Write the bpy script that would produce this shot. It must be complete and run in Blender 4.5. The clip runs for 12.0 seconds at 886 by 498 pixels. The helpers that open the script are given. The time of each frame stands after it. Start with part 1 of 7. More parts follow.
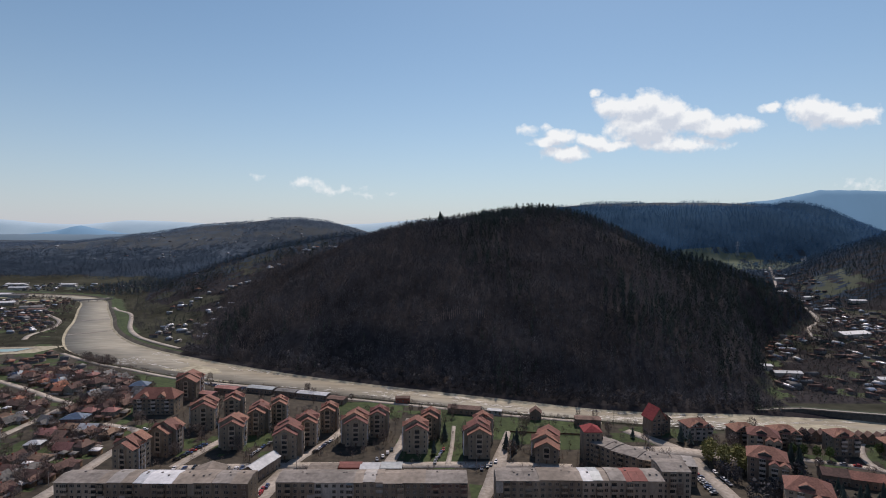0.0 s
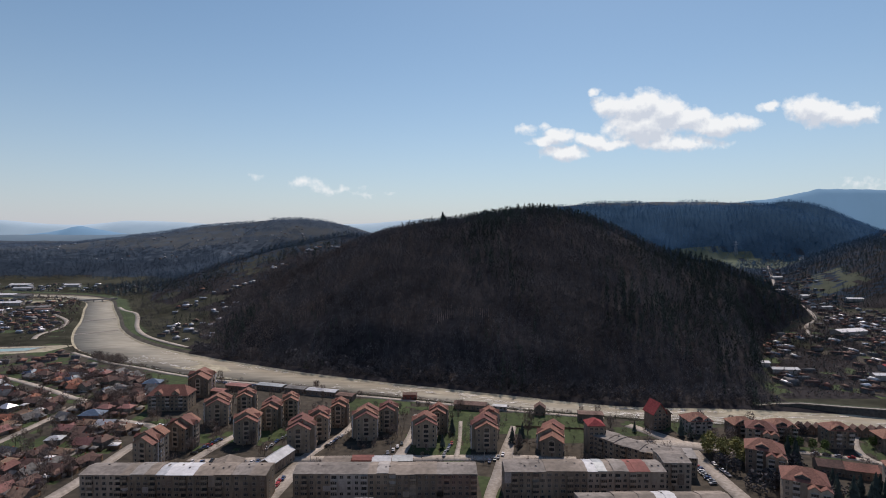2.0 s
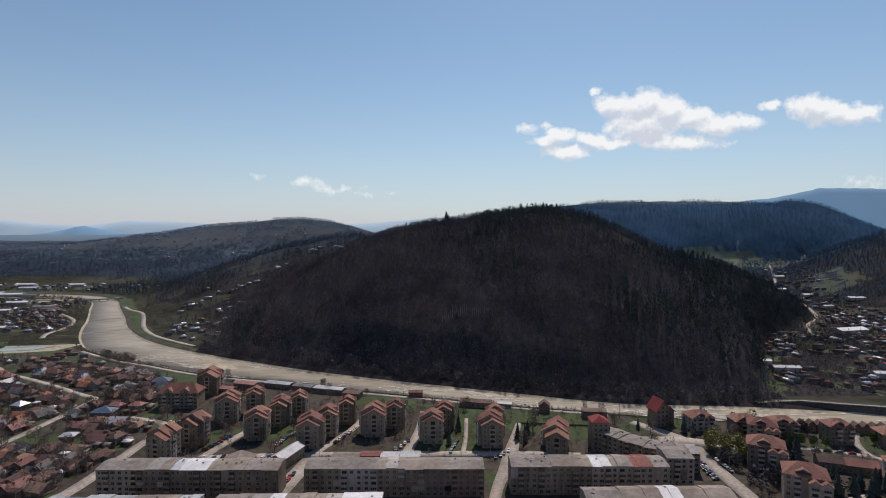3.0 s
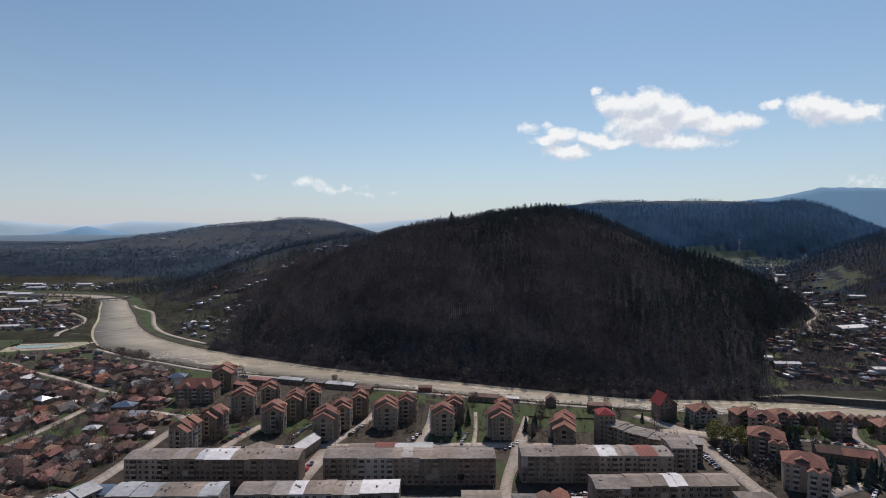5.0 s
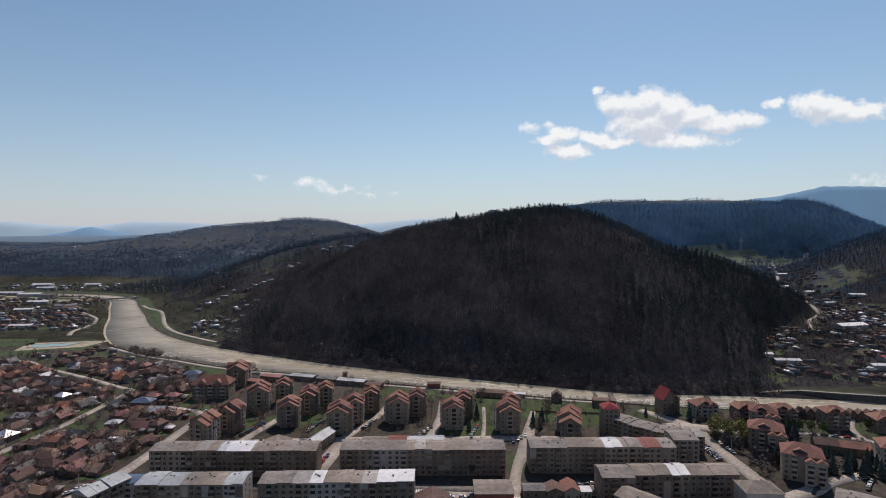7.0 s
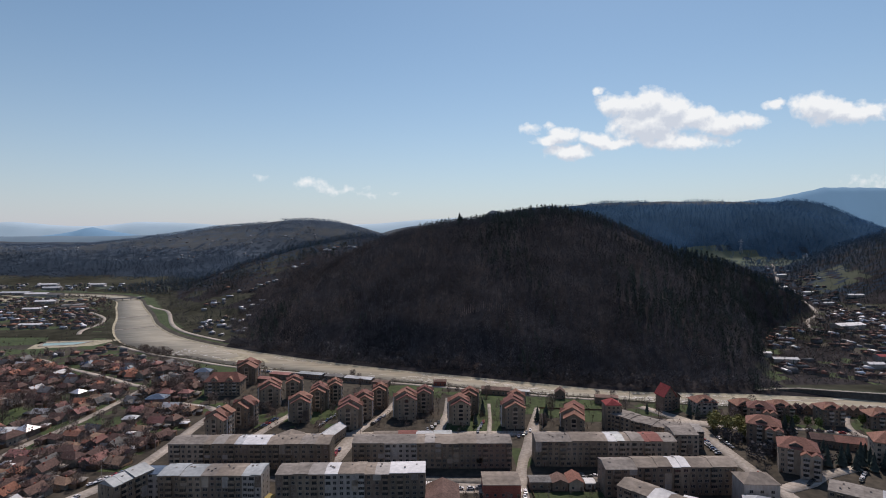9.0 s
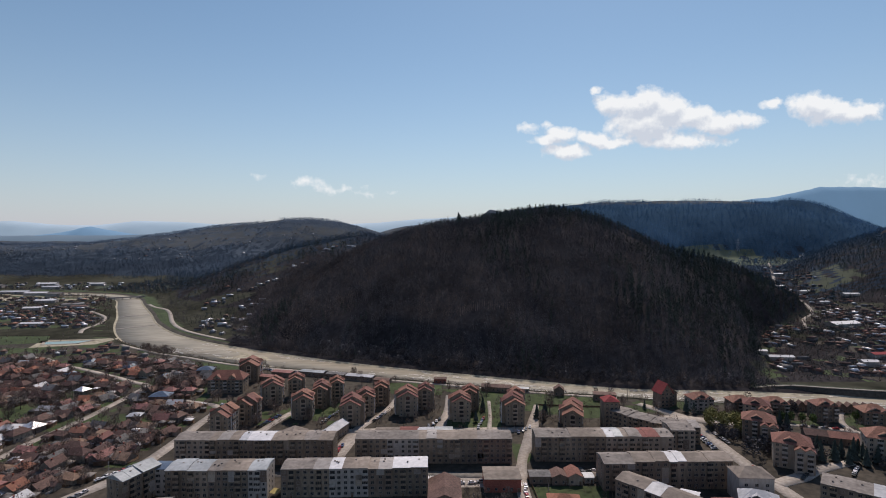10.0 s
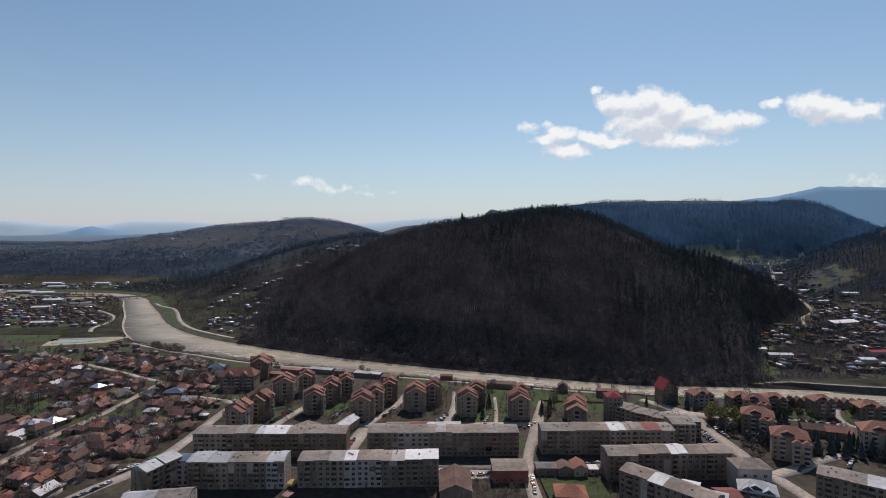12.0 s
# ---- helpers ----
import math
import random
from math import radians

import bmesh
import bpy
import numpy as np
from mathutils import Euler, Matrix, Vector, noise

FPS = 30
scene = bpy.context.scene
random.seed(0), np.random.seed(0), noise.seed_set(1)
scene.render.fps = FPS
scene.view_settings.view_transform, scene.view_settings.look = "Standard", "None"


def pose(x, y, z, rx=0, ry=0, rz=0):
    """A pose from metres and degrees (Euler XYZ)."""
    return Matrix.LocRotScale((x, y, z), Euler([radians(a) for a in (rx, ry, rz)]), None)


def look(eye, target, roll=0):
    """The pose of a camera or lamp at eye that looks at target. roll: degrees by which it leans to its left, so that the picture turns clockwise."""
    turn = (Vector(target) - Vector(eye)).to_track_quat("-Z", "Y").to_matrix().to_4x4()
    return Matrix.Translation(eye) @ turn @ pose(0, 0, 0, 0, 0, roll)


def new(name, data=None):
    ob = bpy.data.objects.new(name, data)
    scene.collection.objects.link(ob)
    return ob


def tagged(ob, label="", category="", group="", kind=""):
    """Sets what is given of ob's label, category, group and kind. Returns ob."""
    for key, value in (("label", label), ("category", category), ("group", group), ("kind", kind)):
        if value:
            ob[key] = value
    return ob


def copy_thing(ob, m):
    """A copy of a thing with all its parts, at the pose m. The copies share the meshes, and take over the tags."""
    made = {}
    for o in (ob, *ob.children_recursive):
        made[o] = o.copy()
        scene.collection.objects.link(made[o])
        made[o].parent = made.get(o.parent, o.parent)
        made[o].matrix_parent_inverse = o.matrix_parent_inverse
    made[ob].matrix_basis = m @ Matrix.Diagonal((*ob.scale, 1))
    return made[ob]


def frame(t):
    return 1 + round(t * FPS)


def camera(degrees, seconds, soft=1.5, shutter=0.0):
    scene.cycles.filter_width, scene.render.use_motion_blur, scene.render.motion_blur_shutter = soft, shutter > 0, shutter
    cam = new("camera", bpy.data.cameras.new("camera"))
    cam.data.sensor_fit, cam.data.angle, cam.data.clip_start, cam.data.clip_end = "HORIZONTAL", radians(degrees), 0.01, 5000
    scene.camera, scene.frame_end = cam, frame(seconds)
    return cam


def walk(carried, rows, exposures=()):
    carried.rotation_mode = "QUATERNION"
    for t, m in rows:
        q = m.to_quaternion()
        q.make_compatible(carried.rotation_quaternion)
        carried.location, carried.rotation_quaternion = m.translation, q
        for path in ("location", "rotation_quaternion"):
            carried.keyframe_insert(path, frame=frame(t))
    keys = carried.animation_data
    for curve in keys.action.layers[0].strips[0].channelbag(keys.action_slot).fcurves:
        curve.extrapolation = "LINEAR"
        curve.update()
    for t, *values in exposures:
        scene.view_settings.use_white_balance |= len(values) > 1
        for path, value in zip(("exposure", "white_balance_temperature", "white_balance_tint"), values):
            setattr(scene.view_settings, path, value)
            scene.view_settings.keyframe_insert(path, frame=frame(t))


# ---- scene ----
# Camera: a drone that slowly backs away over the town.
cam = camera(78.0, 12.0, soft=1.0)
PATH = [
    (0.0, 0.02, 0.03, 132.60, -0.166, -1.787, 0.230),
    (0.5, -1.55, -3.06, 132.79, -0.120, -1.842, 0.137),
    (1.0, -2.78, -5.62, 133.18, -0.199, -1.783, 0.187),
    (1.5, -4.13, -8.13, 133.28, -0.304, -1.783, 0.182),
    (2.0, -5.50, -10.63, 133.38, -0.282, -1.838, 0.099),
    (2.5, -7.05, -13.30, 133.33, -0.124, -1.859, 0.045),
    (3.0, -8.66, -16.26, 133.65, -0.135, -1.888, 0.033),
    (5.0, -14.79, -28.07, 133.27, -0.009, -1.902, -0.046),
    (5.5, -16.19, -31.13, 133.32, 0.094, -1.904, -0.079),
    (6.0, -17.62, -34.02, 133.48, 0.154, -1.885, -0.114),
    (6.5, -18.69, -37.03, 133.58, 0.142, -1.912, -0.174),
    (7.0, -20.03, -39.99, 133.66, 0.172, -1.922, -0.188),
    (9.0, -24.91, -51.25, 134.21, 0.193, -1.859, -0.132),
    (9.5, -26.02, -54.10, 134.35, 0.001, -1.887, -0.087),
    (10.0, -27.01, -56.82, 134.37, -0.033, -1.939, -0.127),
    (10.5, -28.35, -59.47, 134.54, 0.009, -1.908, -0.157),
    (11.0, -29.67, -62.31, 134.70, -0.019, -1.896, -0.123),
    (11.5, -31.21, -65.12, 134.98, 0.018, -1.920, -0.138),
    (12.0, -32.26, -67.77, 135.00, 0.006, -1.979, -0.142),
]


def drone(x, y, z, yaw, pitch, roll):
    return pose(x, y, z, 0, 0, yaw) @ pose(0, 0, 0, 90 + pitch, 0, 0) @ pose(0, 0, 0, 0, 0, roll)


walk(cam, [(t, drone(x, y, z, yaw, pitch, roll)) for t, x, y, z, yaw, pitch, roll in PATH])

# ---- world, sun, exposure ----
SUN_EL, SUN_AZ = 51.0, 15.0          # degrees; azimuth from +y, to the right
scene.view_settings.exposure = 0.0
world = bpy.data.worlds.new("sky")
scene.world = world
world.use_nodes = True
wt = world.node_tree
wt.nodes.clear()


def wnode(kind, **values):
    n = wt.nodes.new(kind)
    for key, value in values.items():
        n.inputs[key].default_value = value
    return n


def wmath(op, a, b=None, clamp=False):
    n = wt.nodes.new("ShaderNodeMath")
    n.operation, n.use_clamp = op, clamp
    for i, v in enumerate((a, b)):
        if v is None:
            continue
        if isinstance(v, (int, float)):
            n.inputs[i].default_value = v
        else:
            wt.links.new(v, n.inputs[i])
    return n.outputs[0]


sky = wt.nodes.new("ShaderNodeTexSky")
sky.sky_type, sky.sun_disc = "NISHITA", False
sky.sun_elevation, sky.sun_rotation = radians(SUN_EL), radians(SUN_AZ)
sky.altitude, sky.air_density, sky.dust_density, sky.ozone_density = 400, 1.0, 0.4, 3.0
# Clouds: soft ellipses on the sky ahead (sideways, upward, half width, half height, weight), billowed by noise.
geo = wt.nodes.new("ShaderNodeTexCoord")
sep = wt.nodes.new("ShaderNodeSeparateXYZ")
wt.links.new(geo.outputs["Generated"], sep.inputs[0])
ahead = wmath("MAXIMUM", sep.outputs[1], 0.05)
side0, rise0 = wmath("DIVIDE", sep.outputs[0], ahead), wmath("DIVIDE", sep.outputs[2], ahead)
CLOUDS = [(0.284, 0.250, 0.010, 0.010, 0.8), (0.310, 0.226, 0.030, 0.018, 0.9), (0.365, 0.228, 0.058, 0.024, 1.0), (0.408, 0.214, 0.044, 0.032, 1.0),
          (0.372, 0.192, 0.070, 0.036, 1.0), (0.448, 0.204, 0.036, 0.020, 1.0), (0.497, 0.193, 0.052, 0.017, 1.0), (0.557, 0.200, 0.024, 0.013, 0.9),
          (0.410, 0.162, 0.105, 0.013, 0.75), (0.273, 0.166, 0.034, 0.015, 0.9), (0.312, 0.157, 0.040, 0.011, 0.9), (0.216, 0.174, 0.032, 0.013, 0.9),
          (0.196, 0.164, 0.030, 0.012, 0.8), (0.222, 0.142, 0.040, 0.013, 0.9), (0.154, 0.186, 0.018, 0.007, 0.5), (0.190, 0.189, 0.014, 0.006, 0.5),
          (0.598, 0.226, 0.020, 0.009, 0.9), (0.675, 0.222, 0.046, 0.020, 1.0), (0.718, 0.212, 0.072, 0.018, 1.0), (0.770, 0.222, 0.030, 0.014, 0.9),
          (-0.243, 0.087, 0.036, 0.011, 0.42), (-0.190, 0.077, 0.050, 0.008, 0.30), (-0.135, 0.069, 0.045, 0.006, 0.26), (0.775, 0.092, 0.055, 0.012, 0.30), (-0.337, 0.097, 0.014, 0.008, 0.16)]


def cloud_mass(lift):
    """How thick the clouds are at a point of the sky, raised by lift."""
    place0 = wt.nodes.new("ShaderNodeCombineXYZ")
    up = wmath("ADD", rise0, lift)
    wt.links.new(side0, place0.inputs[0])
    wt.links.new(up, place0.inputs[1])
    curl = wnode("ShaderNodeTexNoise", Scale=26.0, Detail=3.0, Roughness=0.5)
    wt.links.new(place0.outputs[0], curl.inputs["Vector"])
    pull = wt.nodes.new("ShaderNodeSeparateColor")
    wt.links.new(curl.outputs["Color"], pull.inputs[0])
    side = wmath("ADD", side0, wmath("MULTIPLY", wmath("SUBTRACT", pull.outputs[0], 0.5), 0.05))
    rise = wmath("ADD", up, wmath("MULTIPLY", wmath("SUBTRACT", pull.outputs[1], 0.5), 0.034))
    fine = wnode("ShaderNodeTexNoise", Scale=48.0, Detail=6.0, Roughness=0.55)
    wt.links.new(place0.outputs[0], fine.inputs["Vector"])
    body = None
    for cx, cy, rx, ry, weight in CLOUDS:
        dx, dy = wmath("DIVIDE", wmath("SUBTRACT", side, cx), rx * 1.45), wmath("DIVIDE", wmath("SUBTRACT", rise, cy), ry * 1.45)
        r = wmath("SQRT", wmath("ADD", wmath("MULTIPLY", dx, dx), wmath("MULTIPLY", dy, dy)))
        blob = wmath("MAXIMUM", wmath("MULTIPLY", wmath("SUBTRACT", 1.0, r), weight), 0.0)
        body = blob if body is None else wmath("MAXIMUM", body, blob)
    torn = wmath("MULTIPLY", wmath("SUBTRACT", fine.outputs["Fac"], 0.52), wmath("MULTIPLY", wmath("GREATER_THAN", body, 0.001), 0.95))
    return wmath("ADD", body, torn), fine


thick, fine = cloud_mass(0.0)
above, _ = cloud_mass(0.016)
mask = wmath("MULTIPLY", wmath("SUBTRACT", thick, 0.08), 2.6, True)
mask = wmath("MULTIPLY", mask, wmath("GREATER_THAN", sep.outputs[1], 0.2))
mask = wmath("MULTIPLY", mask, 0.94)
shade = wnode("ShaderNodeMix")
shade.data_type = "RGBA"
shade.inputs[6].default_value, shade.inputs[7].default_value = (6.9, 7.3, 8.2, 1), (10.2, 10.2, 10.3, 1)
# Sunlit towards the upper edge, grey below it.
puff = wmath("ADD", wmath("MULTIPLY", wmath("SUBTRACT", thick, above), 1.3), wmath("SUBTRACT", 0.98, wmath("MULTIPLY", wmath("MAXIMUM", above, 0.0), 1.0)), True)
wt.links.new(puff, shade.inputs[0])
over = wt.nodes.new("ShaderNodeMix")
over.data_type = "RGBA"
wt.links.new(mask, over.inputs[0])
wt.links.new(shade.outputs[2], over.inputs[7])
# Pale haze low over the horizon.
haze = wmath("MULTIPLY", wmath("POWER", 2.718, wmath("MULTIPLY", wmath("MAXIMUM", sep.outputs[2], 0.0), -7.0)), 0.82)
veil = wt.nodes.new("ShaderNodeMix")
veil.data_type = "RGBA"
wt.links.new(haze, veil.inputs[0])
tone = wt.nodes.new("ShaderNodeMix")
tone.data_type, tone.blend_type = "RGBA", "MULTIPLY"
tone.inputs[0].default_value, tone.inputs[7].default_value = 1.0, (0.98, 1.075, 1.03, 1)
wt.links.new(sky.outputs[0], tone.inputs[6])
wt.links.new(tone.outputs[2], veil.inputs[6])
veil.inputs[7].default_value = (5.72, 5.72, 6.85, 1)
wt.links.new(veil.outputs[2], over.inputs[6])
back = wnode("ShaderNodeBackground", Strength=0.09)
wt.links.new(over.outputs[2], back.inputs["Color"])
wout = wt.nodes.new("ShaderNodeOutputWorld")
wt.links.new(back.outputs[0], wout.inputs["Surface"])

sun = new("sun", bpy.data.lights.new("sun", "SUN"))
sun.data.energy, sun.data.angle, sun.data.color = 3.4, radians(0.53), (1.0, 0.91, 0.80)
el, az = radians(SUN_EL), radians(SUN_AZ)
sun_way = Vector((math.sin(az) * math.cos(el), math.cos(az) * math.cos(el), math.sin(el)))
sun.matrix_world = look(sun_way * 500, (0, 0, 0))

# ---- materials ----
def mat(name, dark, light, scale=1.0, rough=0.85, metal=0.0, bump=0.15, vary=0.0, islands=0.0, patch=0.25, stretch=(1, 1, 1), world=False, spec=0.3, hue=0.0):
    """Two scales of noise between two colours, relief, and a random shade per object or island."""
    dark, light = ((c[0] * 1.06, c[1] * 0.97, c[2]) for c in (dark, light))      # the overall warm cast put into every base colour
    m = bpy.data.materials.new(name)
    m.use_nodes = True
    t = m.node_tree
    shader = t.nodes["Principled BSDF"]
    shader.inputs["Roughness"].default_value, shader.inputs["Metallic"].default_value = rough, metal
    shader.inputs["Specular IOR Level"].default_value = spec
    if world:
        src = t.nodes.new("ShaderNodeNewGeometry").outputs["Position"]
    else:
        src = t.nodes.new("ShaderNodeTexCoord").outputs["Object"]
    mapping = t.nodes.new("ShaderNodeMapping")
    mapping.inputs["Scale"].default_value = stretch
    t.links.new(src, mapping.inputs["Vector"])
    grain, stain = t.nodes.new("ShaderNodeTexNoise"), t.nodes.new("ShaderNodeTexNoise")
    grain.inputs["Scale"].default_value, grain.inputs["Detail"].default_value = scale, 6
    stain.inputs["Scale"].default_value, stain.inputs["Detail"].default_value = scale * 0.11, 4
    for n in (grain, stain):
        t.links.new(mapping.outputs[0], n.inputs["Vector"])
    ramp = t.nodes.new("ShaderNodeValToRGB")
    ramp.color_ramp.elements[0].position, ramp.color_ramp.elements[1].position = 0.32, 0.68
    ramp.color_ramp.elements[0].color, ramp.color_ramp.elements[1].color = (*dark, 1), (*light, 1)
    t.links.new(grain.outputs["Fac"], ramp.inputs[0])
    hsv = t.nodes.new("ShaderNodeHueSaturation")
    t.links.new(ramp.outputs[0], hsv.inputs["Color"])
    value = t.nodes.new("ShaderNodeMapRange")
    value.inputs["From Min"].default_value, value.inputs["From Max"].default_value = 0.3, 0.7
    value.inputs["To Min"].default_value, value.inputs["To Max"].default_value = 1 - patch, 1 + patch
    t.links.new(stain.outputs["Fac"], value.inputs["Value"])
    level = value.outputs[0]
    for amount, kind, out in ((vary, "ShaderNodeObjectInfo", "Random"), (islands, "ShaderNodeNewGeometry", "Random Per Island")):
        if amount:
            rnd = t.nodes.new(kind)
            span = t.nodes.new("ShaderNodeMapRange")
            span.inputs["To Min"].default_value, span.inputs["To Max"].default_value = 1 - amount, 1 + amount
            t.links.new(rnd.outputs[out], span.inputs["Value"])
            mul = t.nodes.new("ShaderNodeMath")
            mul.operation = "MULTIPLY"
            t.links.new(level, mul.inputs[0])
            t.links.new(span.outputs[0], mul.inputs[1])
            level = mul.outputs[0]
            if hue:
                turn = t.nodes.new("ShaderNodeMapRange")
                turn.inputs["To Min"].default_value, turn.inputs["To Max"].default_value = 0.5 - hue, 0.5 + hue
                t.links.new(rnd.outputs[out], turn.inputs["Value"])
                t.links.new(turn.outputs[0], hsv.inputs["Hue"])
    t.links.new(level, hsv.inputs["Value"])
    t.links.new(hsv.outputs[0], shader.inputs["Base Color"])
    if bump:
        b = t.nodes.new("ShaderNodeBump")
        b.inputs["Strength"].default_value, b.inputs["Distance"].default_value = bump, 0.1
        t.links.new(grain.outputs["Fac"], b.inputs["Height"])
        t.links.new(b.outputs[0], shader.inputs["Normal"])
    return m


M = {}
M["town"] = mat("town_ground", (0.030, 0.025, 0.019), (0.071, 0.060, 0.045), 0.25, 0.95, patch=0.35, world=True)
M["lawn"] = mat("lawn", (0.031, 0.047, 0.016), (0.060, 0.084, 0.030), 0.3, 0.95, patch=0.3, world=True)
M["forest_floor"] = mat("forest_floor", (0.027, 0.026, 0.027), (0.048, 0.046, 0.048), 0.2, 1.0, patch=0.35, world=True, spec=0.0)
M["scrub"] = mat("scrub", (0.034, 0.037, 0.029), (0.068, 0.070, 0.053), 0.06, 1.0, patch=0.4, world=True, spec=0.0)
M["gravel"] = mat("gravel", (0.26, 0.240, 0.172), (0.43, 0.400, 0.295), 0.22, 0.95, patch=0.2, world=True)
M["meadow"] = mat("meadow", (0.034, 0.046, 0.028), (0.066, 0.079, 0.046), 0.03, 0.95, patch=0.3, world=True)
# Distance haze is put into this green, which makes it greyer and paler.
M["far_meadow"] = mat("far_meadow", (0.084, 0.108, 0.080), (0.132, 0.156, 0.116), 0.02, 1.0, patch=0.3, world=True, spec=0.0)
# Blue of the distance haze is put into the far wood's floor.
M["haze_tinted_wood"] = mat("haze_tinted_wood", (0.026, 0.038, 0.054), (0.042, 0.058, 0.078), 0.02, 1.0, patch=0.4, world=True, spec=0.0)
# Pasture blued in its base colour for the haze over far hills.
M["pasture"] = mat("haze_tinted_pasture", (0.066, 0.078, 0.086), (0.092, 0.104, 0.110), 0.02, 1.0, patch=0.3, world=True, spec=0.0)
M["water"] = mat("river_water", (0.215, 0.198, 0.150), (0.325, 0.300, 0.232), 0.10, 0.55, bump=0.3, patch=0.2, stretch=(0.5, 1.6, 1), world=True, spec=0.22)
M["stone_face"] = mat("dark_stone_facing", (0.045, 0.040, 0.032), (0.085, 0.076, 0.060), 0.5, 0.95, patch=0.35, world=True)
M["foam"] = mat("white_water", (0.62, 0.62, 0.58), (0.80, 0.80, 0.77), 0.5, 0.6, patch=0.1, world=True)
M["asphalt"] = mat("asphalt", (0.10, 0.095, 0.085), (0.19, 0.18, 0.16), 0.5, 0.9, patch=0.3, world=True)
M["paving"] = mat("paving", (0.26, 0.235, 0.20), (0.42, 0.385, 0.335), 0.5, 0.9, patch=0.25, world=True)
M["concrete"] = mat("concrete", (0.28, 0.26, 0.23), (0.42, 0.39, 0.35), 0.8, 0.9, patch=0.25)
M["white_paint"] = mat("white_paint", (0.65, 0.65, 0.63), (0.82, 0.82, 0.80), 0.8, 0.8, patch=0.1)
M["plaster"] = mat("grey_plaster", (0.145, 0.119, 0.086), (0.275, 0.228, 0.170), 0.7, 0.9, patch=0.42, stretch=(1, 1, 0.35), vary=0.12)
M["cream"] = mat("cream_plaster", (0.30, 0.25, 0.19), (0.43, 0.37, 0.29), 0.6, 0.9, patch=0.2, stretch=(1, 1, 0.4), vary=0.1)
M["beige"] = mat("beige_plaster", (0.215, 0.182, 0.132), (0.350, 0.302, 0.228), 0.6, 0.9, patch=0.3, stretch=(1, 1, 0.35), vary=0.15)
M["pale"] = mat("pale_insulated_plaster", (0.31, 0.287, 0.250), (0.44, 0.412, 0.365), 0.6, 0.85, patch=0.15, stretch=(1, 1, 0.4))
M["brown_wall"] = mat("brown_plaster", (0.15, 0.115, 0.085), (0.25, 0.195, 0.15), 0.7, 0.9, patch=0.25, stretch=(1, 1, 0.4))
M["brick_wall"] = mat("red_brick_wall", (0.22, 0.07, 0.05), (0.33, 0.12, 0.085), 1.5, 0.9, patch=0.2)
M["bitumen"] = mat("bitumen_roofing", (0.16, 0.145, 0.13), (0.27, 0.25, 0.225), 0.4, 0.85, patch=0.3, spec=0.2)
M["bitumen_brown"] = mat("brown_roofing", (0.175, 0.152, 0.127), (0.278, 0.243, 0.204), 0.4, 0.85, patch=0.3, spec=0.2)
M["bitumen_red"] = mat("red_roofing", (0.165, 0.060, 0.050), (0.225, 0.085, 0.072), 0.5, 0.8, patch=0.25)
M["sheet"] = mat("galvanised_sheet", (0.34, 0.36, 0.38), (0.48, 0.50, 0.52), 0.5, 0.6, metal=0.1, patch=0.2)
M["bitumen_pale"] = mat("pale_roofing", (0.25, 0.24, 0.225), (0.38, 0.365, 0.34), 0.4, 0.85, patch=0.3, spec=0.2)
M["sheet_blue"] = mat("bluish_zinc_sheet", (0.27, 0.30, 0.31), (0.40, 0.43, 0.44), 0.5, 0.55, metal=0.1, patch=0.25)
M["sheet_white"] = mat("white_sheet_roof", (0.50, 0.51, 0.52), (0.66, 0.67, 0.68), 0.5, 0.6, patch=0.12, spec=0.5)
M["tile"] = mat("terracotta_tile", (0.138, 0.058, 0.044), (0.255, 0.118, 0.088), 1.2, 0.75, patch=0.25, vary=0.28, stretch=(1, 1, 1), hue=0.012)
M["tile_orange"] = mat("orange_tile", (0.20, 0.082, 0.052), (0.31, 0.140, 0.090), 1.2, 0.8, patch=0.25, vary=0.2)
M["tile_old"] = mat("weathered_tile", (0.075, 0.045, 0.039), (0.150, 0.092, 0.078), 1.0, 0.85, patch=0.3, vary=0.35, hue=0.012)
M["tile_red"] = mat("red_sheet_tile", (0.20, 0.040, 0.042), (0.29, 0.066, 0.066), 0.8, 0.8, patch=0.15, vary=0.15, spec=0.15)
M["tile_pink"] = mat("faded_pink_tile", (0.20, 0.095, 0.085), (0.31, 0.16, 0.14), 1.0, 0.8, patch=0.25, vary=0.2)
M["tile_tan"] = mat("tan_tile", (0.19, 0.125, 0.085), (0.30, 0.205, 0.145), 1.0, 0.85, patch=0.3, vary=0.25)
M["bright_sheet"] = mat("bright_zinc_sheet", (0.62, 0.63, 0.65), (0.80, 0.81, 0.83), 0.5, 0.52, metal=0.8, patch=0.12, spec=0.6)
M["slate"] = mat("grey_fibre_cement", (0.10, 0.098, 0.096), (0.20, 0.195, 0.19), 0.8, 0.8, patch=0.3, vary=0.3)
M["blue_sheet"] = mat("blue_sheet_roof", (0.068, 0.105, 0.165), (0.12, 0.17, 0.25), 0.6, 0.5, patch=0.2, vary=0.2)
M["house_wall"] = mat("house_plaster", (0.13, 0.112, 0.092), (0.27, 0.235, 0.195), 0.6, 0.9, patch=0.25, vary=0.35, hue=0.03)
M["yellow_tarp"] = mat("yellow_tarpaulin", (0.26, 0.21, 0.07), (0.36, 0.30, 0.11), 1.0, 0.8, patch=0.2)
M["pink_sheet"] = mat("faded_pink_sheet", (0.20, 0.11, 0.11), (0.30, 0.17, 0.16), 0.8, 0.7, patch=0.2)
M["frame"] = mat("window_frame", (0.20, 0.19, 0.175), (0.33, 0.31, 0.29), 2.0, 0.6, patch=0.1)
M["dark"] = mat("dark_metal", (0.03, 0.03, 0.03), (0.06, 0.06, 0.06), 2.0, 0.6, patch=0.2)
